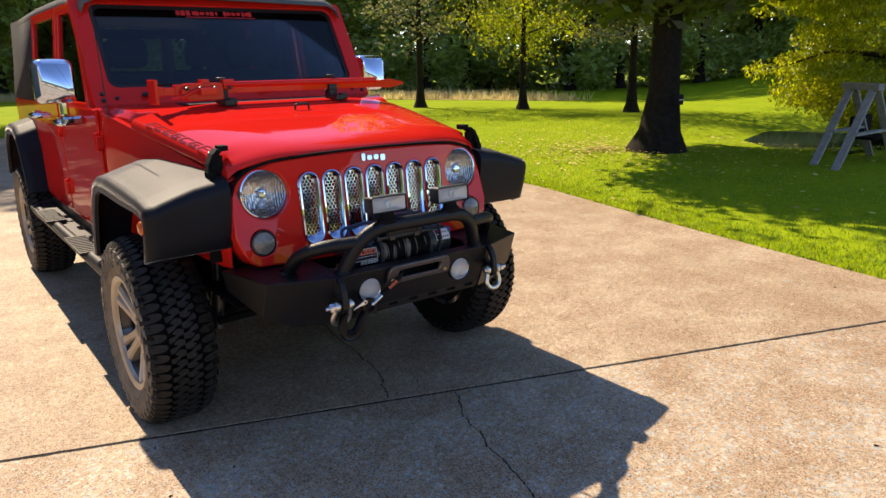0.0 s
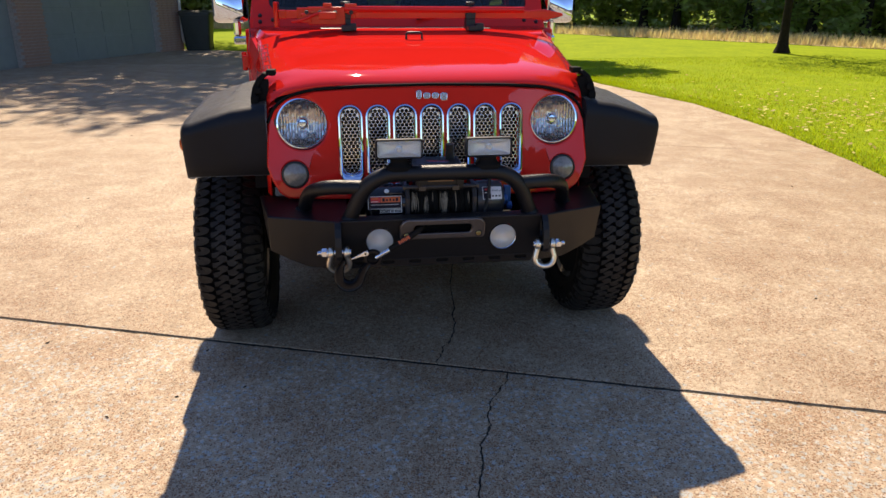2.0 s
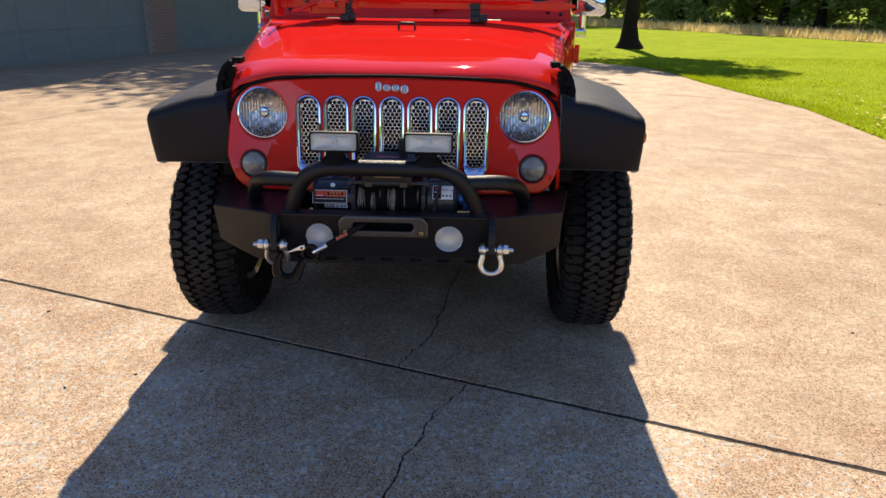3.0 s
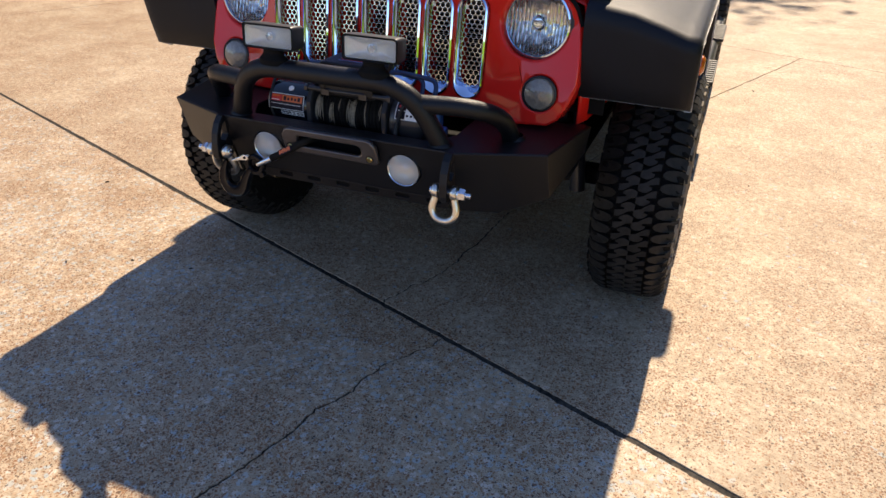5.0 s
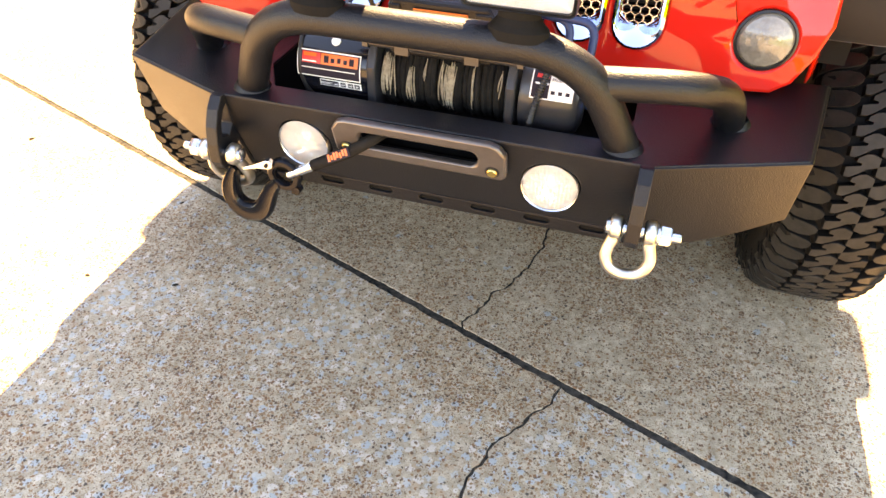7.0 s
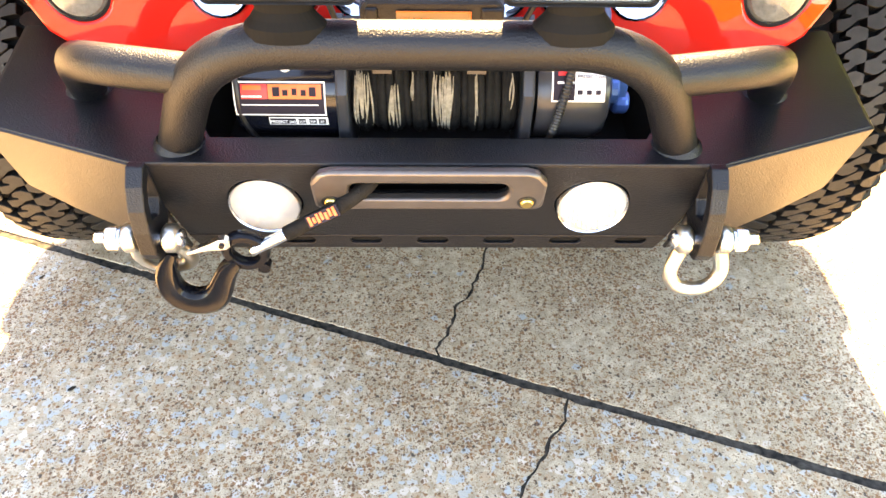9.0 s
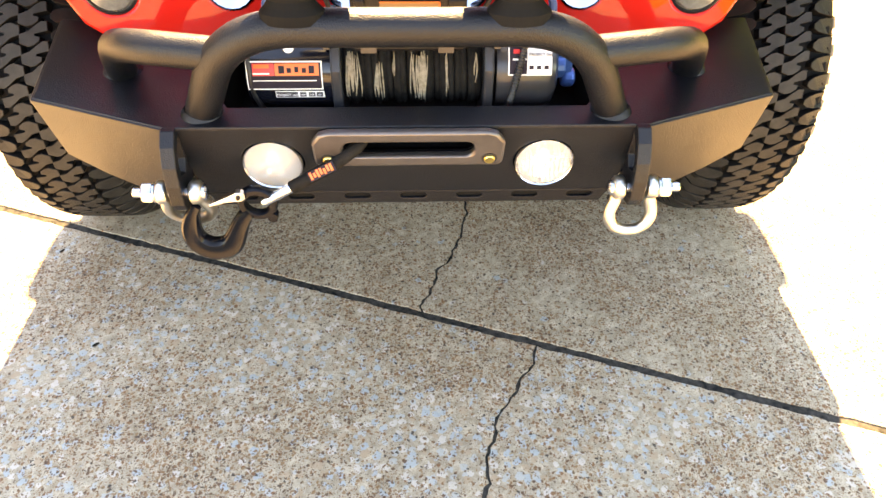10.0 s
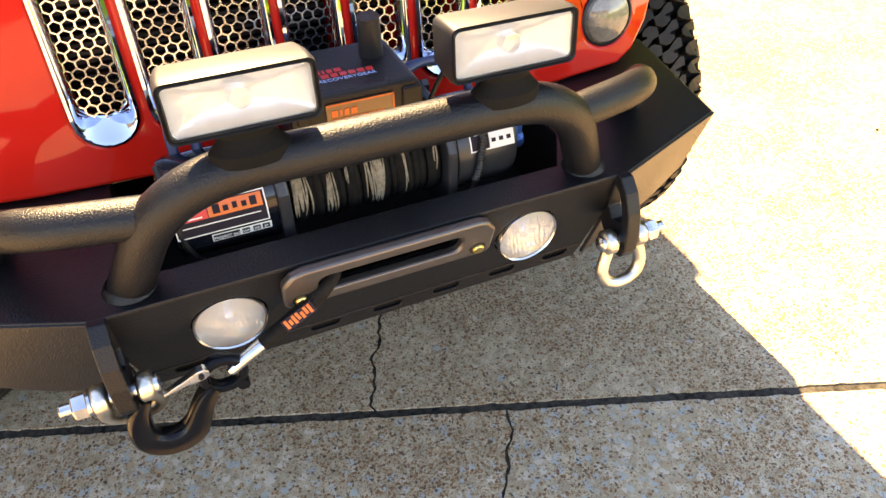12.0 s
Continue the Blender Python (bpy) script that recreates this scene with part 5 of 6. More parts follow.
for x in (-0.297, 0.293):
    bm = boxes(((x - 0.022, JY - 0.03, 1.29), (x + 0.022, JY + 0.03, JZ - 0.02)), ((x - 0.024, JY - 0.025, JZ - 0.02), (x + 0.024, JY + 0.022, JZ + 0.024)))
    tube(bm, [(x, JY, JZ + 0.02), (x, JY, JZ + 0.052)], 0.008, 8)
    lathe(bm, [(0, 0.0), (0.022, 0.0), (0.022, 0.012), (0, 0.012)], at(x, JY, JZ + 0.045), 12)
    box(bm, (x - 0.02, JY - 0.09, 1.30), (x + 0.02, JY - 0.03, 1.325))
    part("jack_mount", bm, BLACK, jack, "black jack mount with wing nut", bevel=0.003)

# hood side decals: slanted plain shapes laid on the curved sheet
DECAL = material("faded_purple_decal", (0.16, 0.014, 0.03), 0.9, spec=0.05, vary=0.2, scale=30)
for s in (-1, 1):
    bm = bmesh.new()

    def patch(u0, u1, t0, t1):
        rows = []
        for u in (u0, (u0 + u1) / 2, u1):
            row = []
            for t in (t0, t1):
                y = 0.76 + s * (u + 0.3 * t)
                w = hood_w(y)
                x = w * 0.985 - 0.004 - 0.55 * t
                row.append((s * x, y, hood_z(x, y, w) + 0.0018))
            rows.append(row)
        loft(bm, rows)

    for k in range(7):
        u = -0.270 + 0.078 * k
        tall = 0.030 + 0.008 * (k in (0, 6))
        for t in ((-tall, -tall + 0.010), (-0.005, 0.005), (tall - 0.010, tall))[::1 + (k % 3 == 1)]:
            patch(u + 0.012, u + 0.060, *t)
        patch(u, u + 0.012, -tall, tall)
        if k % 2:
            patch(u + 0.038, u + 0.050, -tall + 0.010, -0.005)
    part("hood_decal", bm, DECAL, hood, "faded dark purple hood decal of slanted shapes")


# ---- setting ----
def concrete_material(name, flakes, specks, pale):
    """Cream paste with fine brown specks, pale blue flat stones and worn patches."""
    m = bpy.data.materials.new(name)
    m.use_nodes = True
    n, ln = m.node_tree.nodes, m.node_tree.links
    p = n["Principled BSDF"]
    p.inputs["Roughness"].default_value = 0.66
    p.inputs["Specular IOR Level"].default_value = 0.38
    where = n.new("ShaderNodeTexCoord")

    def tex(kind, scale, detail=2.0, vec=None, rough=0.55):
        t = n.new("ShaderNodeTex" + kind)
        t.inputs["Scale"].default_value = scale
        if kind == "Noise":
            t.inputs["Detail"].default_value, t.inputs["Roughness"].default_value = detail, rough
        ln.new(vec or where.outputs["Object"], t.inputs["Vector"])
        return t

    def link(value, socket):
        if isinstance(value, (int, float)):
            socket.default_value = value
        else:
            ln.new(value, socket)

    def calc(op, a, b):
        k = n.new("ShaderNodeMath")
        k.operation = op
        link(a, k.inputs[0])
        link(b, k.inputs[1])
        return k.outputs[0]

    def ramp(value, a, b, c, d):
        r = n.new("ShaderNodeMapRange")
        for key, v in (("From Min", a), ("From Max", b), ("To Min", c), ("To Max", d)):
            r.inputs[key].default_value = v
        ln.new(value, r.inputs["Value"])
        return r.outputs[0]

    def blend(fac, a, b, how="MIX"):
        x = n.new("ShaderNodeMix")
        x.data_type, x.blend_type = "RGBA", how
        link(fac, x.inputs[0])
        for v, s in ((a, x.inputs[6]), (b, x.inputs[7])):
            if isinstance(v, tuple):
                s.default_value = (*v, 1)
            else:
                ln.new(v, s)
        return x.outputs[2]

    def bent(scale, amount):
        t = tex("Noise", scale, 3)
        s, a = n.new("ShaderNodeVectorMath"), n.new("ShaderNodeVectorMath")
        s.operation, a.operation = "SCALE", "ADD"
        s.inputs["Scale"].default_value = amount
        ln.new(t.outputs["Color"], s.inputs[0])
        ln.new(where.outputs["Object"], a.inputs[0])
        ln.new(s.outputs[0], a.inputs[1])
        return a.outputs[0]

    def stones(scale, vec, chance, reach):
        """Cells of which a share holds a stone: mask, random value, distance."""
        t = tex("Voronoi", scale, vec=vec)
        sep = n.new("ShaderNodeSeparateColor")
        ln.new(t.outputs["Color"], sep.inputs[0])
        here = calc("LESS_THAN", sep.outputs[0], chance)
        body = ramp(t.outputs["Distance"], reach - 0.025, reach + 0.025, 1.0, 0.0)
        return calc("MULTIPLY", here, body), sep.outputs[1], t.outputs["Distance"]

    def tones(value, stops):
        r = n.new("ShaderNodeValToRGB")
        r.color_ramp.interpolation = "CONSTANT"
        while len(r.color_ramp.elements) < len(stops):
            r.color_ramp.elements.new(0.5)
        for e, (pos, col) in zip(r.color_ramp.elements, stops):
            e.position, e.color = pos, (*col, 1)
        ln.new(value, r.inputs[0])
        return r.outputs[0]

    patch = tex("Noise", 1.5, 6, rough=0.65)
    patch2 = tex("Noise", 2.8, 5, rough=0.6)
    cloud = tex("Noise", 0.55, 5, rough=0.6)
    fine = tex("Noise", 330, 3)
    near, far = bent(95, 0.014), bent(60, 0.022)
    paste = blend(ramp(patch.outputs[0], 0.35, 0.68, 0, 1), (0.615, 0.492, 0.342), (0.72, 0.60, 0.44))
    paste = blend(ramp(cloud.outputs[0], 0.40, 0.66, 0, 0.6), paste, (0.49, 0.37, 0.245))
    mottle = tex("Noise", 34, 4, rough=0.72)
    paste = blend(1.0, paste, blend(ramp(mottle.outputs[0], 0.36, 0.64, 0, 1), (0.70, 0.66, 0.61), (1.19, 1.19, 1.19)), "MULTIPLY")
    paste = blend(1.0, paste, blend(ramp(fine.outputs[0], 0.3, 0.7, 0, 1), (0.80, 0.79, 0.78), (1.16, 1.16, 1.16)), "MULTIPLY")
    # sand-sized pale and tan grains
    mask, pick, _ = stones(300, near, 0.6, 0.44)
    col = blend(calc("MULTIPLY", mask, 0.75), paste, tones(pick, [(0.0, (0.66, 0.55, 0.42)), (0.35, (0.42, 0.29, 0.17)), (0.65, (0.56, 0.46, 0.34)), (0.85, (0.33, 0.20, 0.10))]))
    # flat blue-grey and white stones
    mask, pick, gap = stones(48, far, ramp(patch2.outputs[0], 0.40, 0.66, flakes * 0.25, flakes * 1.6), 0.46)
    col = blend(calc("MULTIPLY", mask, 0.85), col, tones(pick, [(0.0, (0.56, 0.56, 0.50)), (0.3, (0.76, 0.66, 0.54)), (0.5, (0.47, 0.53, 0.52)), (0.8, (0.58, 0.40, 0.25))]))
    # dark and rusty specks, denser in some patches
    chance = ramp(patch2.outputs[0], 0.36, 0.62, specks * 1.75, specks * 0.35)
    mask, pick, _ = stones(115, near, chance, 0.41)
    col = blend(calc("MULTIPLY", mask, 0.92), col, tones(pick, [(0.0, (0.30, 0.12, 0.045)), (0.30, (0.17, 0.075, 0.034)), (0.55, (0.38, 0.20, 0.09)), (0.88, (0.06, 0.04, 0.03))]))
    mask, pick, _ = stones(235, near, calc("MULTIPLY", chance, 0.8), 0.44)
    col = blend(calc("MULTIPLY", mask, 0.85), col, tones(pick, [(0.0, (0.32, 0.15, 0.065)), (0.6, (0.13, 0.065, 0.035))]))
    stain = tex("Noise", 9, 6)
    col = blend(1.0, col, blend(ramp(stain.outputs[0], 0.3, 0.7, 0, 1), (0.89 * pale, 0.87 * pale, 0.84 * pale), (1.09 * pale, 1.09 * pale, 1.09 * pale)), "MULTIPLY")
    ln.new(col, p.inputs["Base Color"])
    bump = n.new("ShaderNodeBump")
    bump.inputs["Strength"].default_value, bump.inputs["Distance"].default_value = 0.45, 0.003
    ln.new(calc("SUBTRACT", calc("MULTIPLY", fine.outputs[0], 0.6), calc("MULTIPLY", gap, 0.8)), bump.inputs["Height"])
    ln.new(bump.outputs[0], p.inputs["Normal"])
    return m


def leaf_material(name, color, glow, vary=0.4):
    """Leaves that let light through."""
    m = bpy.data.materials.new(name)
    m.use_nodes = True
    n, ln = m.node_tree.nodes, m.node_tree.links
    n.remove(n["Principled BSDF"])
    dif, tra, gl, mix, mix2 = n.new("ShaderNodeBsdfDiffuse"), n.new("ShaderNodeBsdfTranslucent"), n.new("ShaderNodeBsdfGlossy"), n.new("ShaderNodeMixShader"), n.new("ShaderNodeMixShader")
    geo, hsv, hsv2 = n.new("ShaderNodeNewGeometry"), n.new("ShaderNodeHueSaturation"), n.new("ShaderNodeHueSaturation")
    rng, hue = n.new("ShaderNodeMapRange"), n.new("ShaderNodeMapRange")
    rng.inputs["To Min"].default_value, rng.inputs["To Max"].default_value = 1 - vary, 1 + vary
    hue.inputs["To Min"].default_value, hue.inputs["To Max"].default_value = 0.47, 0.515
    ln.new(geo.outputs["Random Per Island"], rng.inputs["Value"])
    ln.new(geo.outputs["Random Per Island"], hue.inputs["Value"])
    for h, c in ((hsv, color), (hsv2, glow)):
        h.inputs["Color"].default_value = (*c, 1)
        ln.new(rng.outputs[0], h.inputs["Value"])
        ln.new(hue.outputs[0], h.inputs["Hue"])
    ln.new(hsv.outputs[0], dif.inputs[0])
    ln.new(hsv2.outputs[0], tra.inputs[0])
    gl.inputs["Roughness"].default_value = 0.5
    mix.inputs[0].default_value, mix2.inputs[0].default_value = 0.5, 0.05
    ln.new(dif.outputs[0], mix.inputs[1])
    ln.new(tra.outputs[0], mix.inputs[2])
    ln.new(mix.outputs[0], mix2.inputs[1])
    ln.new(gl.outputs[0], mix2.inputs[2])
    ln.new(mix2.outputs[0], n["Material Output"].inputs[0])
    return m


CONCRETE = concrete_material("exposed_aggregate_concrete", 0.80, 0.60, 0.77)
CONCRETE_SMOOTH = concrete_material("worn_smooth_concrete", 0.07, 0.62, 0.745)
FILLER = material("dark_joint_filler", (0.010, 0.010, 0.010), 0.95, vary=0.7, scale=70, second=(0.085, 0.075, 0.062), spec=0.1, bump=1.0, bump_scale=120)
LAWN = material("lawn_ground", (0.165, 0.245, 0.004), 0.95, vary=0.3, scale=9.0, second=(0.275, 0.35, 0.007), bump=1.0, bump_scale=90, spec=0.1)
BLADE = leaf_material("grass_blade", (0.165, 0.255, 0.006), (0.41, 0.53, 0.010), 0.22)
FIELD = material("dry_meadow", (0.46, 0.38, 0.19), 0.95, vary=0.3, scale=3.0, second=(0.62, 0.54, 0.33), bump=1.0, bump_scale=40, spec=0.1)
HAY = leaf_material("dry_field_grass", (0.62, 0.54, 0.27), (0.66, 0.56, 0.24), 0.2)
LEAF_OAK = leaf_material("oak_leaf", (0.050, 0.080, 0.015), (0.13, 0.19, 0.016))
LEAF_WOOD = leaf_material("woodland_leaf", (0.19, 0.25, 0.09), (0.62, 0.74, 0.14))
LEAF_LIGHT = leaf_material("cypress_leaf", (0.17, 0.21, 0.010), (0.66, 0.70, 0.015))
LEAF_GREY = leaf_material("thin_grey_green_leaf", (0.13, 0.14, 0.08), (0.22, 0.23, 0.08))
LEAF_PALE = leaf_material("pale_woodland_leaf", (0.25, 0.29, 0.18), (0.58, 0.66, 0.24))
LITTER = leaf_material("fallen_leaf", (0.72, 0.60, 0.20), (0.4, 0.32, 0.1))
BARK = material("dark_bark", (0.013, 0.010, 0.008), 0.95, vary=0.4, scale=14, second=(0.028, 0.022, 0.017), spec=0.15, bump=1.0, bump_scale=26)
BRICK = material("brown_brick", (0.28, 0.17, 0.125), 0.85, vary=0.2, scale=10, second=(0.40, 0.26, 0.19), bump=0.4, bump_scale=90)
MORTAR = material("grey_mortar", (0.33, 0.30, 0.26), 0.9, vary=0.2, scale=30, bump=0.4, bump_scale=200)
DOORPAINT = material("grey_green_door_paint", (0.22, 0.25, 0.23), 0.5, vary=0.06, scale=5, stains=0.08)
BINPLASTIC = material("dark_green_bin_plastic", (0.010, 0.017, 0.013), 0.5, vary=0.2, scale=12)
PIPE = material("white_downpipe", (0.55, 0.54, 0.5), 0.5, vary=0.08, scale=9)
GREYWOOD = material("weathered_grey_wood", (0.20, 0.19, 0.17), 0.8, vary=0.25, scale=20, second=(0.34, 0.32, 0.29), bump=0.5, bump_scale=70)
ROOFING = material("brown_shingle", (0.06, 0.05, 0.045), 0.9, vary=0.4, scale=14, bump=0.6, bump_scale=50)
WATER = material("pond_water", (0.03, 0.045, 0.035), 0.06, bump=0.15, bump_scale=6)
PANEL = material("window_glass_dark", (0.02, 0.025, 0.03), 0.05)

# ground sheet to the horizon
bm = bmesh.new()
axis = [-1500, -600, -250, -120, -70, -45] + [-32 + 2 * i for i in range(41)] + [60, 85, 120, 200, 350, 700, 1500]
rows = []
for y in axis:
    row = []
    for x in axis:
        inside = x < side_of_drive(y) + 0.8 and y < 22 and abs(x) < 40
        z = -0.10 if inside and x < side_of_drive(y) - 1.5 else lift(x, y) - 0.03
        row.append((x, y, z))
    rows.append(row)
loft(bm, rows)
tagged(part("ground", bm, LAWN, smooth=80), "short green lawn sloping gently away from the driveway", "ground", kind="structure")
# dense lawn edge along the driveway
bm = bmesh.new()
rows = []
for i in range(110):
    y = -12 + 33 * i / 109
    x0 = side_of_drive(y)
    rows.append([(x0 + d, y + (0.35 * d if y > 13 else 0), 0.016 + 0.01 * noise.noise(Vector((x0 + d, y, 3)) * 1.3) - (0.09 if d < 0.02 else 0)) for d in (0.006, 0.025, 0.12, 0.5, 1.0, 1.8, 3.0, 5.0)])
loft(bm, rows)
tagged(part("lawn_verge", bm, LAWN, smooth=80), "short green lawn meeting the concrete driveway edge", "lawn", kind="structure")

# driveway: slabs in a turned grid, with open joints and two cracks
U, V = Vector((0.940, -0.342)), Vector((0.342, 0.940))


def uv(u, v):
    return U * u + V * v


drive = thing("driveway", "exposed-aggregate concrete driveway with dark joints and cracks", "driveway", kind="structure")
bm = bmesh.new()
rows = []
for i in range(60):
    y = -24 + 44.7 * i / 59
    rows.append([(-26, y, -0.004), (side_of_drive(y) - 0.04, y, -0.004)])
loft(bm, rows)
part("joint_filler", bm, FILLER, drive)

CRACK_UP = [(0.026, 0.231), (0.012, 0.262), (0.034, 0.29), (0.054, 0.348), (0.060, 0.39), (0.095, 0.425), (0.108, 0.466), (0.130, 0.52), (0.138, 0.575), (0.156, 0.63), (0.150, 0.70), (0.175, 0.80), (0.20, 1.1), (0.30, 1.6), (0.55, 2.4), (0.9, 3.4), (1.5, 4.9)]
CRACK_DOWN = [(0.284, 0.10), (0.282, 0.07), (0.245, 0.03), (0.233, -0.005), (0.200, -0.045), (0.180, -0.075), (0.168, -0.12), (0.152, -0.16), (0.150, -0.23), (0.118, -0.30), (0.090, -0.345), (0.082, -0.43), (0.055, -0.53), (0.038, -0.60), (0.014, -0.67), (-0.02, -0.76), (-0.07, -0.82), (-0.20, -1.3), (-0.35, -2.0), (-0.6, -3.2), (-1.0, -4.9)]


def to_uv(p):
    q = Vector(p)
    return (q.dot(U), q.dot(V))


EDGE = [(side_of_drive(y), y) for y in (-24, -8, -3, -0.45, 1.4, 2.2, 3.6, 5.4, 7.6, 8.6, 10.4, 12.3, 13.3, 14.2, 15.7, 17.5, 19.2, 20.4, 20.8)]


def clip(poly, a, b):
    """Keeps what lies left of the line from a to b."""
    out = []
    def side(p):
        return (b[0] - a[0]) * (p[1] - a[1]) - (b[1] - a[1]) * (p[0] - a[0])
    for i, p in enumerate(poly):
        q = poly[i - 1]
        sp, sq = side(p), side(q)
        if (sp >= 0) != (sq >= 0):
            t = sq / (sq - sp)
            out.append((q[0] + (p[0] - q[0]) * t, q[1] + (p[1] - q[1]) * t))
        if sp >= 0:
            out.append(p)
    return out


def slab_piece(loop_uv, smooth_row):
    """One slab: top, bevelled rim and side, cut in bands to follow the curved edge."""
    pts = [tuple(uv(*p)) for p in loop_uv]
    if max(p[0] - side_of_drive(max(-24, min(20.8, p[1]))) for p in pts) > -0.05 or max(p[1] for p in pts) > 13:
        bands = []
        for (x0, y0), (x1, y1) in zip(EDGE, EDGE[1:]):
            q = clip(pts, (-50, y0), (50, y0))
            q = clip(q, (50, y1), (-50, y1)) if q else q
            q = clip(q, (x0, y0), (x1, y1)) if q else q
            if len(q) > 2:
                bands.append(q)
        if not bands:
            return None
    else:
        bands = [pts]
    bm = bmesh.new()
    for q in bands:
        vs = [bm.verts.new((p[0], p[1], 0)) for p in q]
        bm.faces.new(vs)
    bmesh.ops.remove_doubles(bm, verts=bm.verts, dist=0.0008)
    bmesh.ops.dissolve_limit(bm, angle_limit=radians(1), verts=bm.verts, edges=bm.edges, delimit=set()) if len(bands) > 1 else None
    ext = bmesh.ops.extrude_face_region(bm, geom=list(bm.faces))
    for x in ext["geom"]:
        if isinstance(x, bmesh.types.BMVert):
            x.co.z -= 0.12
    return part("slab", bm, CONCRETE if smooth_row < 3 else CONCRETE_SMOOTH, drive, bevel=0.001)


GAP = 0.009
VL = [-16.0, -10.6, -5.2, 0.225, 5.35, 9.43, 13.2, 17.2, 23.0]
VL_SIDE = [-16.0, -10.6, -5.2, 0.225, 8.85, 13.2, 17.2, 23.0]
UL = [-26.0, -19.0, -12.5, -6.4, 16.0]
for j in range(len(UL) - 1):
    lines = VL if j == 3 else VL_SIDE
    for i in range(len(lines) - 1):
        v0, v1 = lines[i] + (0.004 if lines[i] == 5.35 else GAP), lines[i + 1] - (0.004 if lines[i + 1] == 5.35 else GAP)
        u0, u1 = UL[j] + 0.005, UL[j + 1] - 0.005
        crack = None
        if u0 < 0.2 < u1 and i in (2, 3):
            crack = [to_uv(p) for p in (CRACK_UP if i == 3 else CRACK_DOWN[::-1])]
        jag = random.Random(100 + 10 * i + j)

        def ragged(a, b, v, k):
            """Edge points along a joint, chipped where the camera comes near."""
            us_ = [a] + [q for q in (-3 + 0.016 * m_ for m_ in range(390)) if a + 0.05 < q < b - 0.05] + [b]
            return [(q, v + k * (abs(jag.gauss(0, 0.0022)) + 0.004 * max(0.0, noise.noise(Vector((q * 9, v, k)))))) for q in us_]

        low = ragged(u0, u1, v0, 1) if i == 3 else [(u0, v0), (u1, v0)]
        high = ragged(u0, u1, v1, -1) if i == 2 else [(u0, v1), (u1, v1)]
        if crack is None:
            slab_piece(low + high[::-1], i)
            continue
        random.seed(i)
        mid = []
        for (a, b), (c, d) in zip(crack, crack[1:]):
            n = min(max(2, int(math.hypot(c - a, d - b) / 0.011)), 24)
            for k in range(n):
                t = k / n
                mid.append((a + (c - a) * t + random.uniform(-0.0032, 0.0032), b + (d - b) * t))
        mid.append(crack[-1])
        mid = [p for p in mid if v0 < p[1] < v1]
        mid = [(mid[0][0], v0)] + mid + [(mid[-1][0], v1)]
        left = [(p[0] - random.uniform(0.0016, 0.0056), p[1]) for p in mid]
        right = [(p[0] + random.uniform(0.0016, 0.0056), p[1]) for p in mid]
        slab_piece([q for q in low if q[0] < left[0][0] - 0.003] + left + [q for q in high[::-1] if q[0] < left[-1][0] - 0.003], i)
        slab_piece([q for q in high[::-1] if q[0] > right[-1][0] + 0.003] + right[::-1] + [q for q in low if q[0] > right[0][0] + 0.003], i)


# ---- trees ----
def leaves(bm, centre, radius, count, size, rnd, flat=1.0, droop=0.0):
    for _ in range(count):
        d = Vector((rnd.gauss(0, 1), rnd.gauss(0, 1), rnd.gauss(0, 1) * flat))
        d = d.normalized() * radius * (rnd.random() ** 0.45)
        d.z *= flat
        c = Vector(centre) + d
        a = Vector((rnd.uniform(-1, 1), rnd.uniform(-1, 1), rnd.uniform(-0.6, 0.4) - droop)).normalized()
        b = a.cross(Vector((rnd.uniform(-1, 1), rnd.uniform(-1, 1), rnd.uniform(-1, 1)))).normalized()
        s = size * rnd.uniform(0.6, 1.3)
        vs = [bm.verts.new(c - a * s), bm.verts.new(c + b * s * 0.42), bm.verts.new(c + a * s), bm.verts.new(c - b * s * 0.42)]
        bm.faces.new(vs)


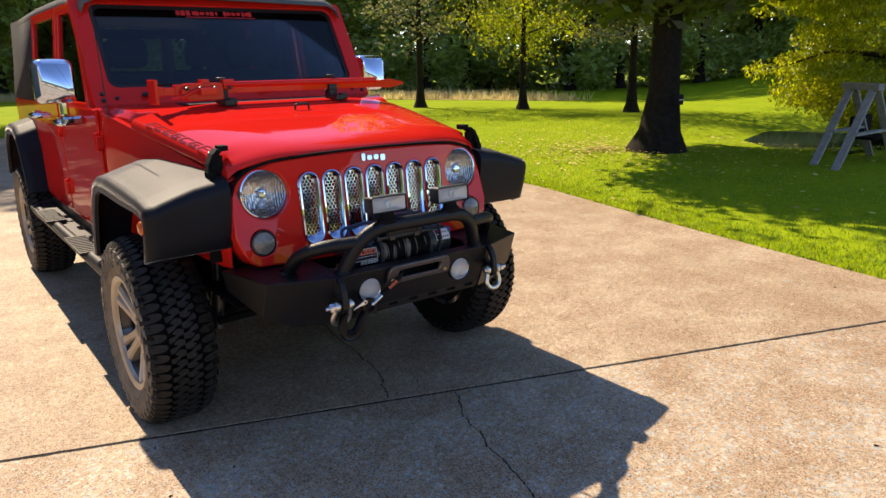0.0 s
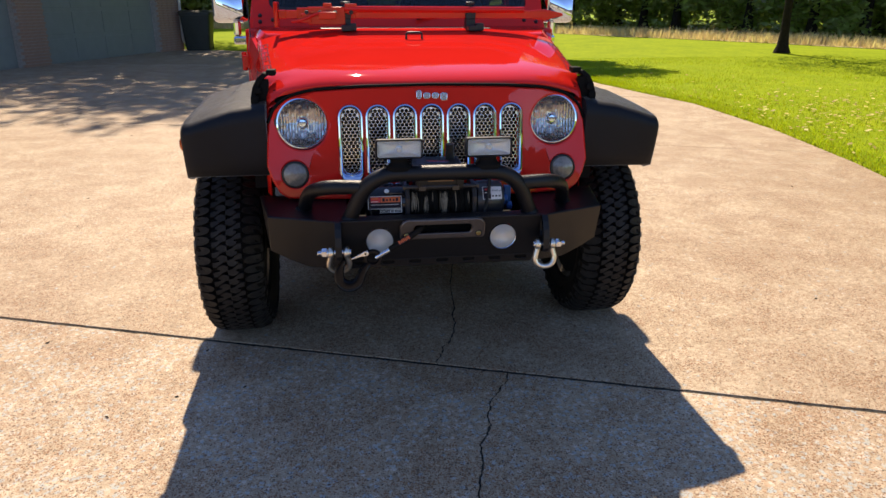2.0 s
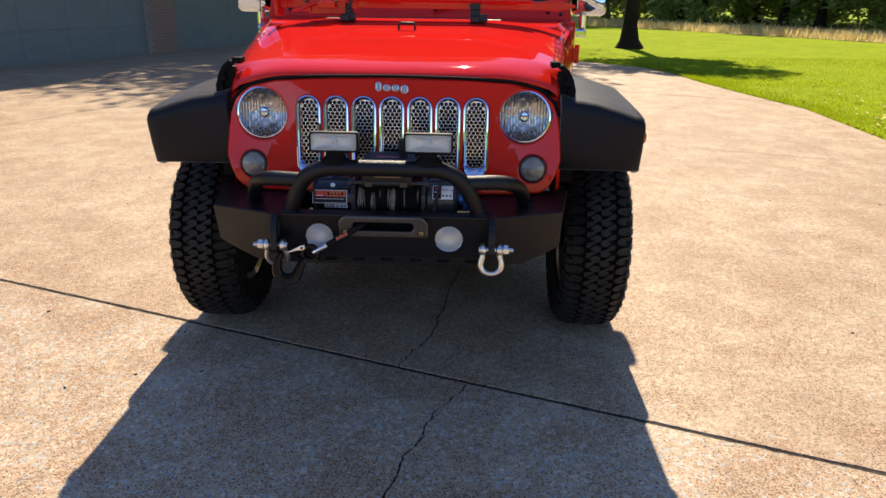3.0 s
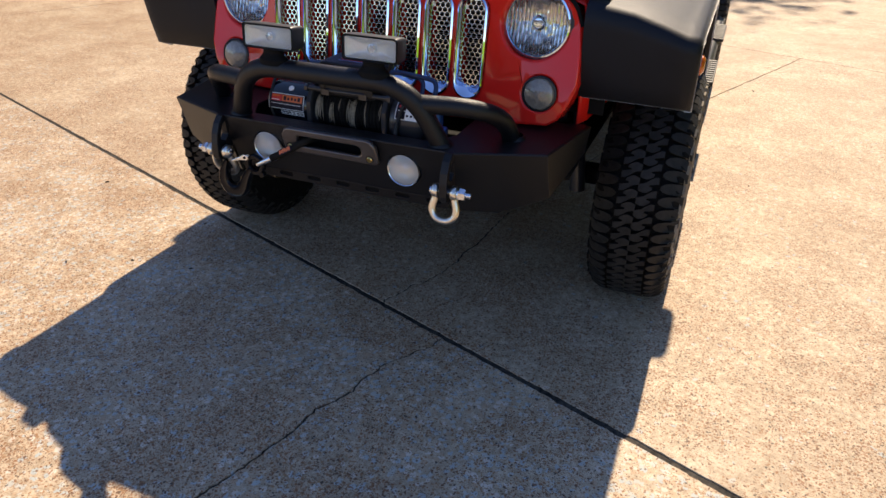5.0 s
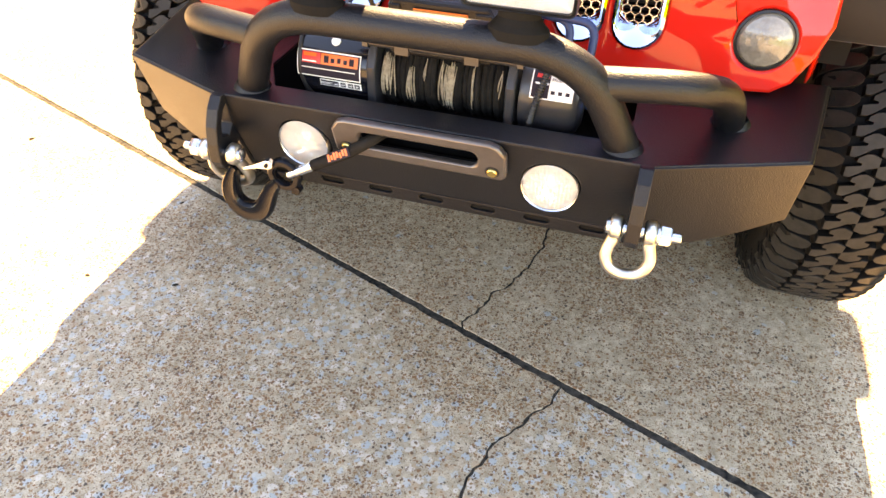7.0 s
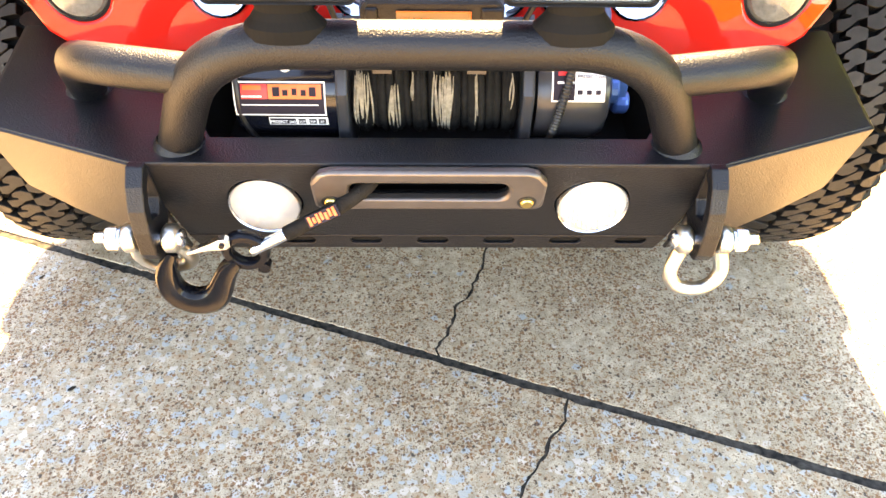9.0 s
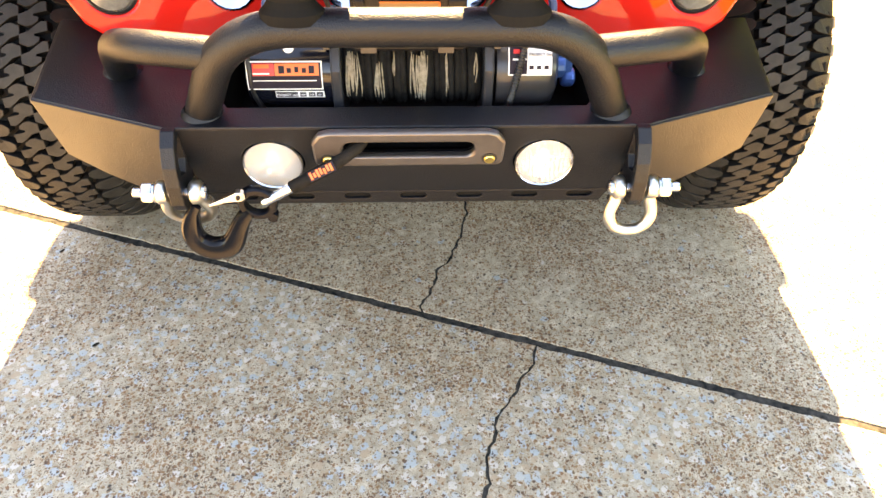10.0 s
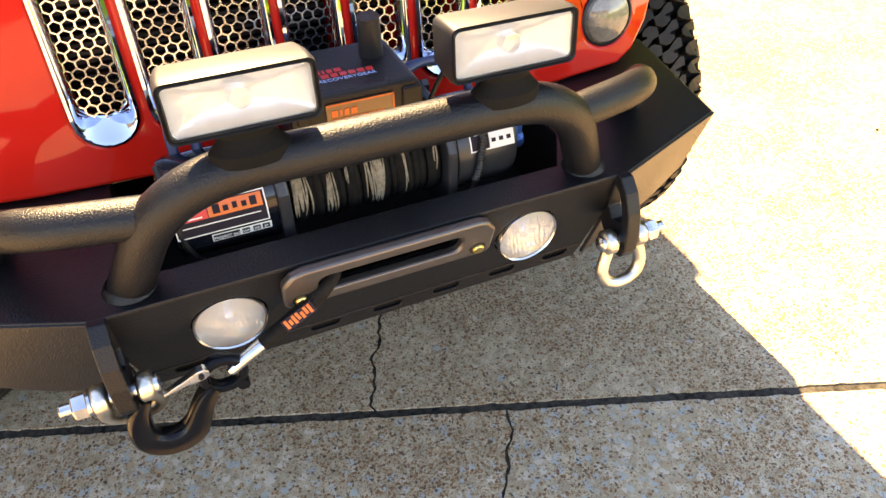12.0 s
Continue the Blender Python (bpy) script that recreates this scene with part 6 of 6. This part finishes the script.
def tree(x, y, label, height, trunk_r, crown_r, crown_low, leaf, leaf_size, clumps, per, seed, flat=0.75, droop=0.0, lean=0.0, limbs=9, tight=1.0):
    rnd = random.Random(seed)
    base = thing("tree", label, "tree", at=(x, y, lift(x, y) - 0.02))
    bm = bmesh.new()
    pts = [Vector((lean * (k / 10) ** 1.3 * height + rnd.uniform(-0.03, 0.03) * trunk_r * 3, rnd.uniform(-0.1, 0.1) * trunk_r, k / 10 * height * 0.85)) for k in range(11)]
    pts.insert(1, Vector((0, 0, height * 0.03)))
    rad = [trunk_r * 1.9, trunk_r * 1.25] + [trunk_r * (1 - 0.085 * k) for k in range(1, 11)]
    tube(bm, pts, rad, 12)
    tips = []
    for k in range(limbs):
        t = rnd.uniform(0.25, 0.95)
        z0 = crown_low * 0.8 + (height * 0.8 - crown_low * 0.8) * t
        i = min(10, int(z0 / (height * 0.85) * 10) + 1)
        s = pts[i]
        a = rnd.uniform(0, 2 * math.pi)
        reach = crown_r * rnd.uniform(0.55, 0.9) * (1.1 - 0.5 * t)
        e = s + Vector((math.cos(a) * reach, math.sin(a) * reach, height * 0.12 - droop * reach * 0.6))
        m = s.lerp(e, 0.5) + Vector((0, 0, reach * 0.12))
        tube(bm, [s, m, e], [rad[i] * 0.42, rad[i] * 0.26, rad[i] * 0.08], 7)
        tips += [m, e]
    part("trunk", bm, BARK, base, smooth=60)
    bm = bmesh.new()
    for k in range(clumps):
        if k < len(tips):
            c = tips[k]
        else:
            u = rnd.uniform(-1, 1)
            a = rnd.uniform(0, 2 * math.pi)
            r = crown_r * rnd.uniform(0.35, 1.0)
            zz = crown_low + (height - crown_low) * (0.5 + 0.5 * u)
            shape = math.sqrt(max(0.05, 1 - (abs(u) ** 2.2)))
            c = Vector((math.cos(a) * r * shape + lean * zz, math.sin(a) * r * shape, zz))
        leaves(bm, c, crown_r * rnd.uniform(0.16, 0.34) * tight, per, leaf_size, rnd, flat, droop)
    part("crown", bm, leaf, base)
    return base


tree(8.24, 4.81, "large dark-trunked oak on the lawn with a broad crown", 11, 0.27, 4.0, 2.7, LEAF_OAK, 0.12, 860, 190, 1, lean=0.035)
tree(4.78, 18.9, "slim oak tree standing beside the end of the driveway", 7.5, 0.22, 1.9, 4.4, LEAF_OAK, 0.11, 80, 110, 2)
tree(-1.9, 23.0, "tall tree behind the parked car at the lawn edge", 14.4, 0.40, 5.6, 4.4, LEAF_OAK, 0.15, 230, 120, 3)
tree(-7.5, 25.5, "leafy tree behind the garage end", 14.8, 0.3, 6.4, 4.5, LEAF_OAK, 0.15, 210, 110, 12)
tree(12.25, 17.1, "thin-leaved tree on the far lawn", 7, 0.13, 2.8, 2.0, LEAF_GREY, 0.07, 70, 70, 4)
tree(13.9, 13.95, "small yellow-green tree on the far lawn", 6.5, 0.12, 3.0, 1.6, LEAF_LIGHT, 0.05, 80, 150, 5, droop=0.5)
tree(15.1, 10.75, "grey-leaved tree on the far lawn", 8.5, 0.13, 3.3, 2.0, LEAF_GREY, 0.07, 110, 130, 6)
tree(12.8, 3.2, "bright yellow-green feathery tree by the pond", 6.4, 0.16, 2.6, 0.45, LEAF_LIGHT, 0.040, 330, 420, 7, droop=0.8, flat=0.5, limbs=18, tight=0.8)

# woods beyond the field, in two kinds
woods = []
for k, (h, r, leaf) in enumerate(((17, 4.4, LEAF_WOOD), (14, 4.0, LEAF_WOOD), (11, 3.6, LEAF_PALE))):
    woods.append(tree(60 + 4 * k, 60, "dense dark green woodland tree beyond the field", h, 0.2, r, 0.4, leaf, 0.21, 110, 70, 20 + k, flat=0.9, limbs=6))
rnd = random.Random(77)
edge_pts = [(-40, 46), (-20, 47), (-4, 48), (8, 47), (16, 40), (20, 34), (22.5, 28), (26, 25), (31, 22.5), (37, 20.5), (42, 16), (44, 9), (42, 2), (40, -6)]
n = 0
for (x0, y0), (x1, y1) in zip(edge_pts, edge_pts[1:]):
    steps = max(1, int(math.hypot(x1 - x0, y1 - y0) / 2.5))
    for k in range(steps):
        for row in (0, 1, 2):
            t = (k + rnd.random() * 0.7) / steps
            nx, ny = (y1 - y0), -(x1 - x0)
            l = math.hypot(nx, ny)
            back = row * 4.5 + rnd.uniform(-0.8, 0.8)
            px, py = x0 + (x1 - x0) * t - nx / l * back, y0 + (y1 - y0) * t - ny / l * back
            w = copy_thing(woods[n % 3], at(px, py, lift(px, py) - 0.1) @ Matrix.Rotation(rnd.uniform(0, 6.28), 4, "Z"))
            tagged(w, group="woods beyond the field")
            n += 1
for k, w in enumerate(woods):
    w.location = (38 + 5 * k, 20 - 3 * k, 0)
    tagged(w, group="woods beyond the field")

# undergrowth at the woods' foot
bm = bmesh.new()
for (x0, y0), (x1, y1) in zip(edge_pts[1:], edge_pts[2:]):
    steps = int(math.hypot(x1 - x0, y1 - y0) / 0.8)
    for k in range(steps):
        t = k / steps
        leaves(bm, (x0 + (x1 - x0) * t + rnd.uniform(-1, 1), y0 + (y1 - y0) * t + rnd.uniform(-1, 1), rnd.uniform(0.2, 2.4)), rnd.uniform(0.6, 1.1), 62, 0.12, rnd, 0.8)
tagged(part("undergrowth", bm, LEAF_WOOD), "dark green undergrowth along the woods", "undergrowth", kind="stuff")


# ---- grass, field, litter ----
def blades(bm, x, y, z, h, w, rnd):
    a = rnd.uniform(0, 2 * math.pi)
    dx, dy = math.cos(a) * w, math.sin(a) * w
    lx, ly = rnd.uniform(-0.5, 0.5) * h, rnd.uniform(-0.5, 0.5) * h
    bm.faces.new((bm.verts.new((x - dx, y - dy, z)), bm.verts.new((x + dx, y + dy, z)), bm.verts.new((x + lx, y + ly, z + h))))


bm = bmesh.new()
rnd = random.Random(31)
for k in range(60000):
    y = rnd.uniform(-3.5, 14) if k % 4 else rnd.uniform(10, 20)
    d = abs(rnd.gauss(0, 1)) * (0.25 if k % 3 == 0 else 1.9)
    x = side_of_drive(y) + d - 0.01
    blades(bm, x, y + 0.3 * d * (y > 13), 0.005, rnd.uniform(0.02, 0.055), rnd.uniform(0.004, 0.009), rnd)
tagged(part("lawn_grass", bm, BLADE), "short bright green grass blades along the driveway", "grass", kind="stuff")
bm = bmesh.new()
for k in range(70000):
    x, y = 5 + abs(rnd.gauss(0, 1)) * 4.0, rnd.uniform(-2.5, 16)
    if ((x - 13.3) / 2.4) ** 2 + ((y - 5.2) / 1.7) ** 2 < 1:
        continue
    blades(bm, x, y, lift(x, y) - 0.035, rnd.uniform(0.025, 0.045), rnd.uniform(0.003, 0.007), rnd)
tagged(part("far_lawn_grass", bm, BLADE), "bright green lawn grass farther out", "grass", kind="stuff")


def field_near(x):
    return 36.0 if x < 3.7 else max(15.0, 41 - 1.34 * x)


# dry field, a pale sheet under its stalks
bm = bmesh.new()
loft(bm, [[(x, field_near(x) + d + 0.8 * noise.noise(Vector((x * 0.6, d, 1))), lift(x, field_near(x) + d) - 0.015) for d in (0, 0.5, 1.5, 3, 5, 8, 12, 16)] for x in [-25 + 0.6 * k for k in range(74)]])
tagged(part("field", bm, FIELD, smooth=80), "pale dry meadow before the woods", "meadow", kind="structure")
bm = bmesh.new()
for k in range(45000):
    x = rnd.uniform(-25, 19)
    y = field_near(x) + abs(rnd.gauss(0, 1)) * 4.5
    blades(bm, x, y, lift(x, y) - 0.05, rnd.uniform(0.12, 0.42) * (1 if rnd.random() < 0.97 else 1.5), rnd.uniform(0.012, 0.03), rnd)
tagged(part("field_grass", bm, HAY), "tall dry yellow field grass before the woods", "field", kind="stuff")
bm = bmesh.new()
for k in range(2400):
    r = abs(rnd.gauss(0, 1)) * 2.6
    a = rnd.uniform(0, 6.28)
    x, y = 7.6 + r * math.cos(a) * 1.1, 5.5 + r * math.sin(a) * 0.9
    if x < side_of_drive(y) + 0.1:
        continue
    s = rnd.uniform(0.02, 0.045)
    p = Vector((x, y, lift(x, y) + 0.035))
    q = Vector((math.cos(a * 7), math.sin(a * 7), rnd.uniform(-0.2, 0.3))) * s
    t = Vector((-math.sin(a * 7), math.cos(a * 7), rnd.uniform(-0.2, 0.3))) * s * 0.6
    bm.faces.new([bm.verts.new(p + d) for d in (q, t, -q, -t)])
tagged(part("leaf_litter", bm, LITTER), "dry fallen leaves scattered over the lawn", "leaves", kind="stuff")
# specks of gravel and leaf bits on the slabs
bm = bmesh.new()
for k in range(80):
    x, y = rnd.uniform(-3.2, 3.3), rnd.uniform(-1.4, 6)
    s = rnd.uniform(0.003, 0.009)
    bmesh.ops.create_icosphere(bm, subdivisions=1, radius=s, matrix=at(x, y, s * 0.4) @ Matrix.Rotation(rnd.uniform(0, 3), 4, "Z") @ Matrix.Diagonal((1.3, rnd.uniform(0.25, 0.6), 0.35, 1)))
tagged(part("grit", bm, BARK), "dark specks of grit and leaf bits on the concrete", "grit", kind="stuff")

# pond
bm = bmesh.new()
c = bm.verts.new((13.6, 4.5, -0.17))
rim = [bm.verts.new((13.6 + 2.7 * math.cos(a) * (1 + 0.12 * math.sin(3 * a)), 4.5 + 1.6 * math.sin(a), -0.17)) for a in (2 * math.pi * k / 36 for k in range(36))]
for k in range(36):
    bm.faces.new((c, rim[k], rim[(k + 1) % 36]))
tagged(part("pond", bm, WATER), "small still pond beyond the big tree", "pond", kind="structure")

# ---- garage ----
GD = Vector((0.334, 0.9426, 0))
GN = Vector((0.9426, -0.334, 0))          # out of the wall, to the driveway
G0 = Vector((-8.08, 12.1, 0))
gmx = Matrix(((GD.x, -GN.x, 0, G0.x), (GD.y, -GN.y, 0, G0.y), (0, 0, 1, 0), (0, 0, 0, 1)))   # x along, y into the building
garage = thing("garage", "brown brick garage with grey-green overhead doors and dark roof", "garage", kind="structure")
DOORS = [(-13.2, -8.6), (-7.0, -2.35), (-1.75, 2.70), (3.47, 7.95)]
H = 3.0
pairs = []
cuts = [-16.0] + [v for d in DOORS for v in d] + [9.12]
for a, b in zip(cuts[::2], cuts[1::2]):
    pairs.append(((a, 0, 0), (b, 0.35, H), gmx))
bm = boxes(*pairs)
for a, b in DOORS:
    box(bm, (a, 0.0, 2.4), (b, 0.35, H), gmx)
box(bm, (8.77, 0.35, 0), (9.12, 7.5, H), gmx)
part("wall", bm, MORTAR, garage)
bmb = bmesh.new()
box(bmb, (-0.105, -0.008, -0.028), (0.105, 0.05, 0.028))
mb = bpy.data.meshes.new("brick")
bmb.to_mesh(mb)
bmb.free()
mb.materials.append(BRICK)
rest = bmesh.new()
count = 0
for a, b in zip(cuts[::2], cuts[1::2]):
    if b < -9:
        continue
    nb = max(1, round((b - a) / 0.215))
    for r in range(40):
        for k in range(nb):
            w = (b - a) / nb
            x = a + (k + 0.5) * w + (w * 0.25 if r % 2 else -w * 0.25) * 0.4
            if r < 24 and a > -3 and count < 300:
                ob = new("brick", mb)
                ob.parent = garage
                ob.matrix_local = gmx @ at(x, -0.004, 0.04 + r * 0.068)
                count += 1
            else:
                box(rest, (x - 0.10, -0.012, 0.012 + r * 0.068), (x + 0.10, 0.04, 0.068 + r * 0.068), gmx)
tagged(part("brick_courses", rest, BRICK, garage), kind="stuff")
for a, b in DOORS:
    bm = bmesh.new()
    box(bm, (a, 0.20, 0), (b, 0.24, 2.42), gmx)
    door = part("garage_door", bm, DOORPAINT, garage, "grey-green panelled overhead door")
    for r in range(4):
        for k in range(4):
            w = (b - a) / 4
            bm = boxes(((a + k * w + 0.06, 0.188, 0.05 + r * 0.6), (a + (k + 1) * w - 0.06, 0.20, 0.05 + r * 0.6 + 0.5), gmx))
            part("door_panel", bm, DOORPAINT, door, bevel=0.008)
bm = bmesh.new()
loft(bm, [[gmx @ Vector(p) for p in row] for row in (((-16.5, -0.6, H + 0.02), (9.9, -0.6, H + 0.02)), ((-16.5, 3.6, H + 2.9), (9.9, 3.6, H + 2.9)), ((-16.5, 8.0, H), (9.9, 8.0, H)))])
part("roof", bm, ROOFING, garage, solid=0.12)
bm = boxes(((-16, 0.02, H + 0.05), (5.5, 7.4, 8.9), gmx))
part("upper_storey", bm, BRICK, garage)
bm = boxes(((-16.5, -0.62, H - 0.16), (9.9, -0.58, H + 0.04), gmx))
part("fascia", bm, PIPE, garage)
bm = tube(bmesh.new(), rounded([gmx @ Vector(p) for p in ((8.98, -0.55, H - 0.1), (8.98, -0.08, H - 0.5), (8.98, -0.08, 0.25), (9.03, -0.35, 0.06))], 0.1), 0.045, 10)
part("downpipe", bm, PIPE, garage, "pale metal downpipe at the corner", smooth=50)

# wheeled bin
bin_ = thing("wheeled_bin", "dark green wheeled rubbish bin beside the garage", "bin", at=(-4.55, 20.6, 0))
bm = bmesh.new()
vs = loft(bm, [[(x * k, y * k, z) for x, y in rect(0, 0, 0.86, 0.86, 0.08)] for k, z in ((0.78, 0.0), (0.80, 0.06), (1.0, 1.0), (1.05, 1.01), (1.05, 1.06))], close=True)
bm.faces.new(vs[0])
part("body", bm, BINPLASTIC, bin_, smooth=40)
bm = bmesh.new()
vs = loft(bm, [[(x * k, y * k, z) for x, y in rect(0, 0, 0.96, 0.96, 0.1)] for k, z in ((1.0, 1.06), (1.0, 1.09), (0.85, 1.14))], close=True)
bm.faces.new(vs[-1])
part("lid", bm, BINPLASTIC, bin_, smooth=40)
for x in (-0.3, 0.3):
    part("wheel", lathe(bmesh.new(), [(0, -0.03), (0.13, -0.03), (0.13, 0.03), (0, 0.03)], at(x, 0.36, 0.13) @ ALONG_X, 20), UNDER, bin_)
part("handle", tube(bmesh.new(), [(-0.3, 0.46, 1.03), (0.3, 0.46, 1.03)], 0.018, 8), BINPLASTIC, bin_)

# weathered A-frame swing stand on the lawn
sw = thing("swing_frame", "weathered grey wooden A-frame swing stand on the lawn", "swing frame", at=(8.92, 1.95, 0.0))


def plank(name, a, b, w, t):
    a, b = Vector(a), Vector(b)
    d = b - a
    part(name, boxes(((-w / 2, -t / 2, -0.03), (w / 2, t / 2, d.length + 0.03), at(*a) @ d.to_track_quat("Z", "Y").to_matrix().to_4x4())), GREYWOOD, sw, bevel=0.004)


for ox, oy in ((0.0, 0.0), (0.30, 0.42)):
    plank("leg", (-0.85 + ox, oy, 0.0), (0.03 + ox, oy, 1.06), 0.10, 0.04)
    plank("leg", (0.80 + ox, oy - 0.05, 0.0), (-0.03 + ox, oy - 0.05, 1.06), 0.10, 0.04)
    plank("cross_brace", (-0.48 + ox, oy - 0.04, 0.45), (0.46 + ox, oy - 0.04, 0.45), 0.09, 0.035)
plank("top_beam", (-0.05, -0.1, 1.05), (0.36, 0.52, 1.05), 0.09, 0.09)
part("seat", boxes(((0.35, 0.05, 0.30), (1.0, 0.40, 0.34)), ((0.35, 0.36, 0.34), (1.0, 0.40, 0.62))), UNDER, sw, "dark worn swing seat", bevel=0.01)

# bird feeder plate on the big trunk
fd = thing("trunk_box", "small pale box fixed to the big oak trunk", "box", at=(8.24, 4.81, 0))
part("box", boxes(((-0.05, -0.37, 0.76), (0.06, -0.25, 0.92))), DARKPRINT, fd, bevel=0.01)
part("slat", boxes(((-0.06, -0.38, 0.83), (0.07, -0.37, 0.845))), PIPE, fd)

# brick house behind the camera, seen only in the chrome
house = thing("house", "pale brick house with dark windows across the driveway", "house", kind="structure")
bm = boxes(((-16, -27.6, 0), (14, -27, 3.1)))
part("wall", bm, material("pale_brick", (0.48, 0.38, 0.28), 0.85, vary=0.15, scale=8), house)
bm = bmesh.new()
loft(bm, [[(-16.6, -26.4, 3.05), (14.6, -26.4, 3.05)], [(-16.6, -30.5, 5.6), (14.6, -30.5, 5.6)], [(-16.6, -34, 3.0), (14.6, -34, 3.0)]])
part("roof", bm, ROOFING, house, solid=0.12)
for x in (-12, -8, -3.5, 1.5, 6, 10.5):
    w = part("window", boxes(((x - 0.8, -27.02, 0.9), (x + 0.8, -26.96, 2.4))), PIPE, house)
    part("pane", boxes(((x - 0.72, -26.97, 0.98), (x + 0.72, -26.945, 2.32))), PANEL, w)
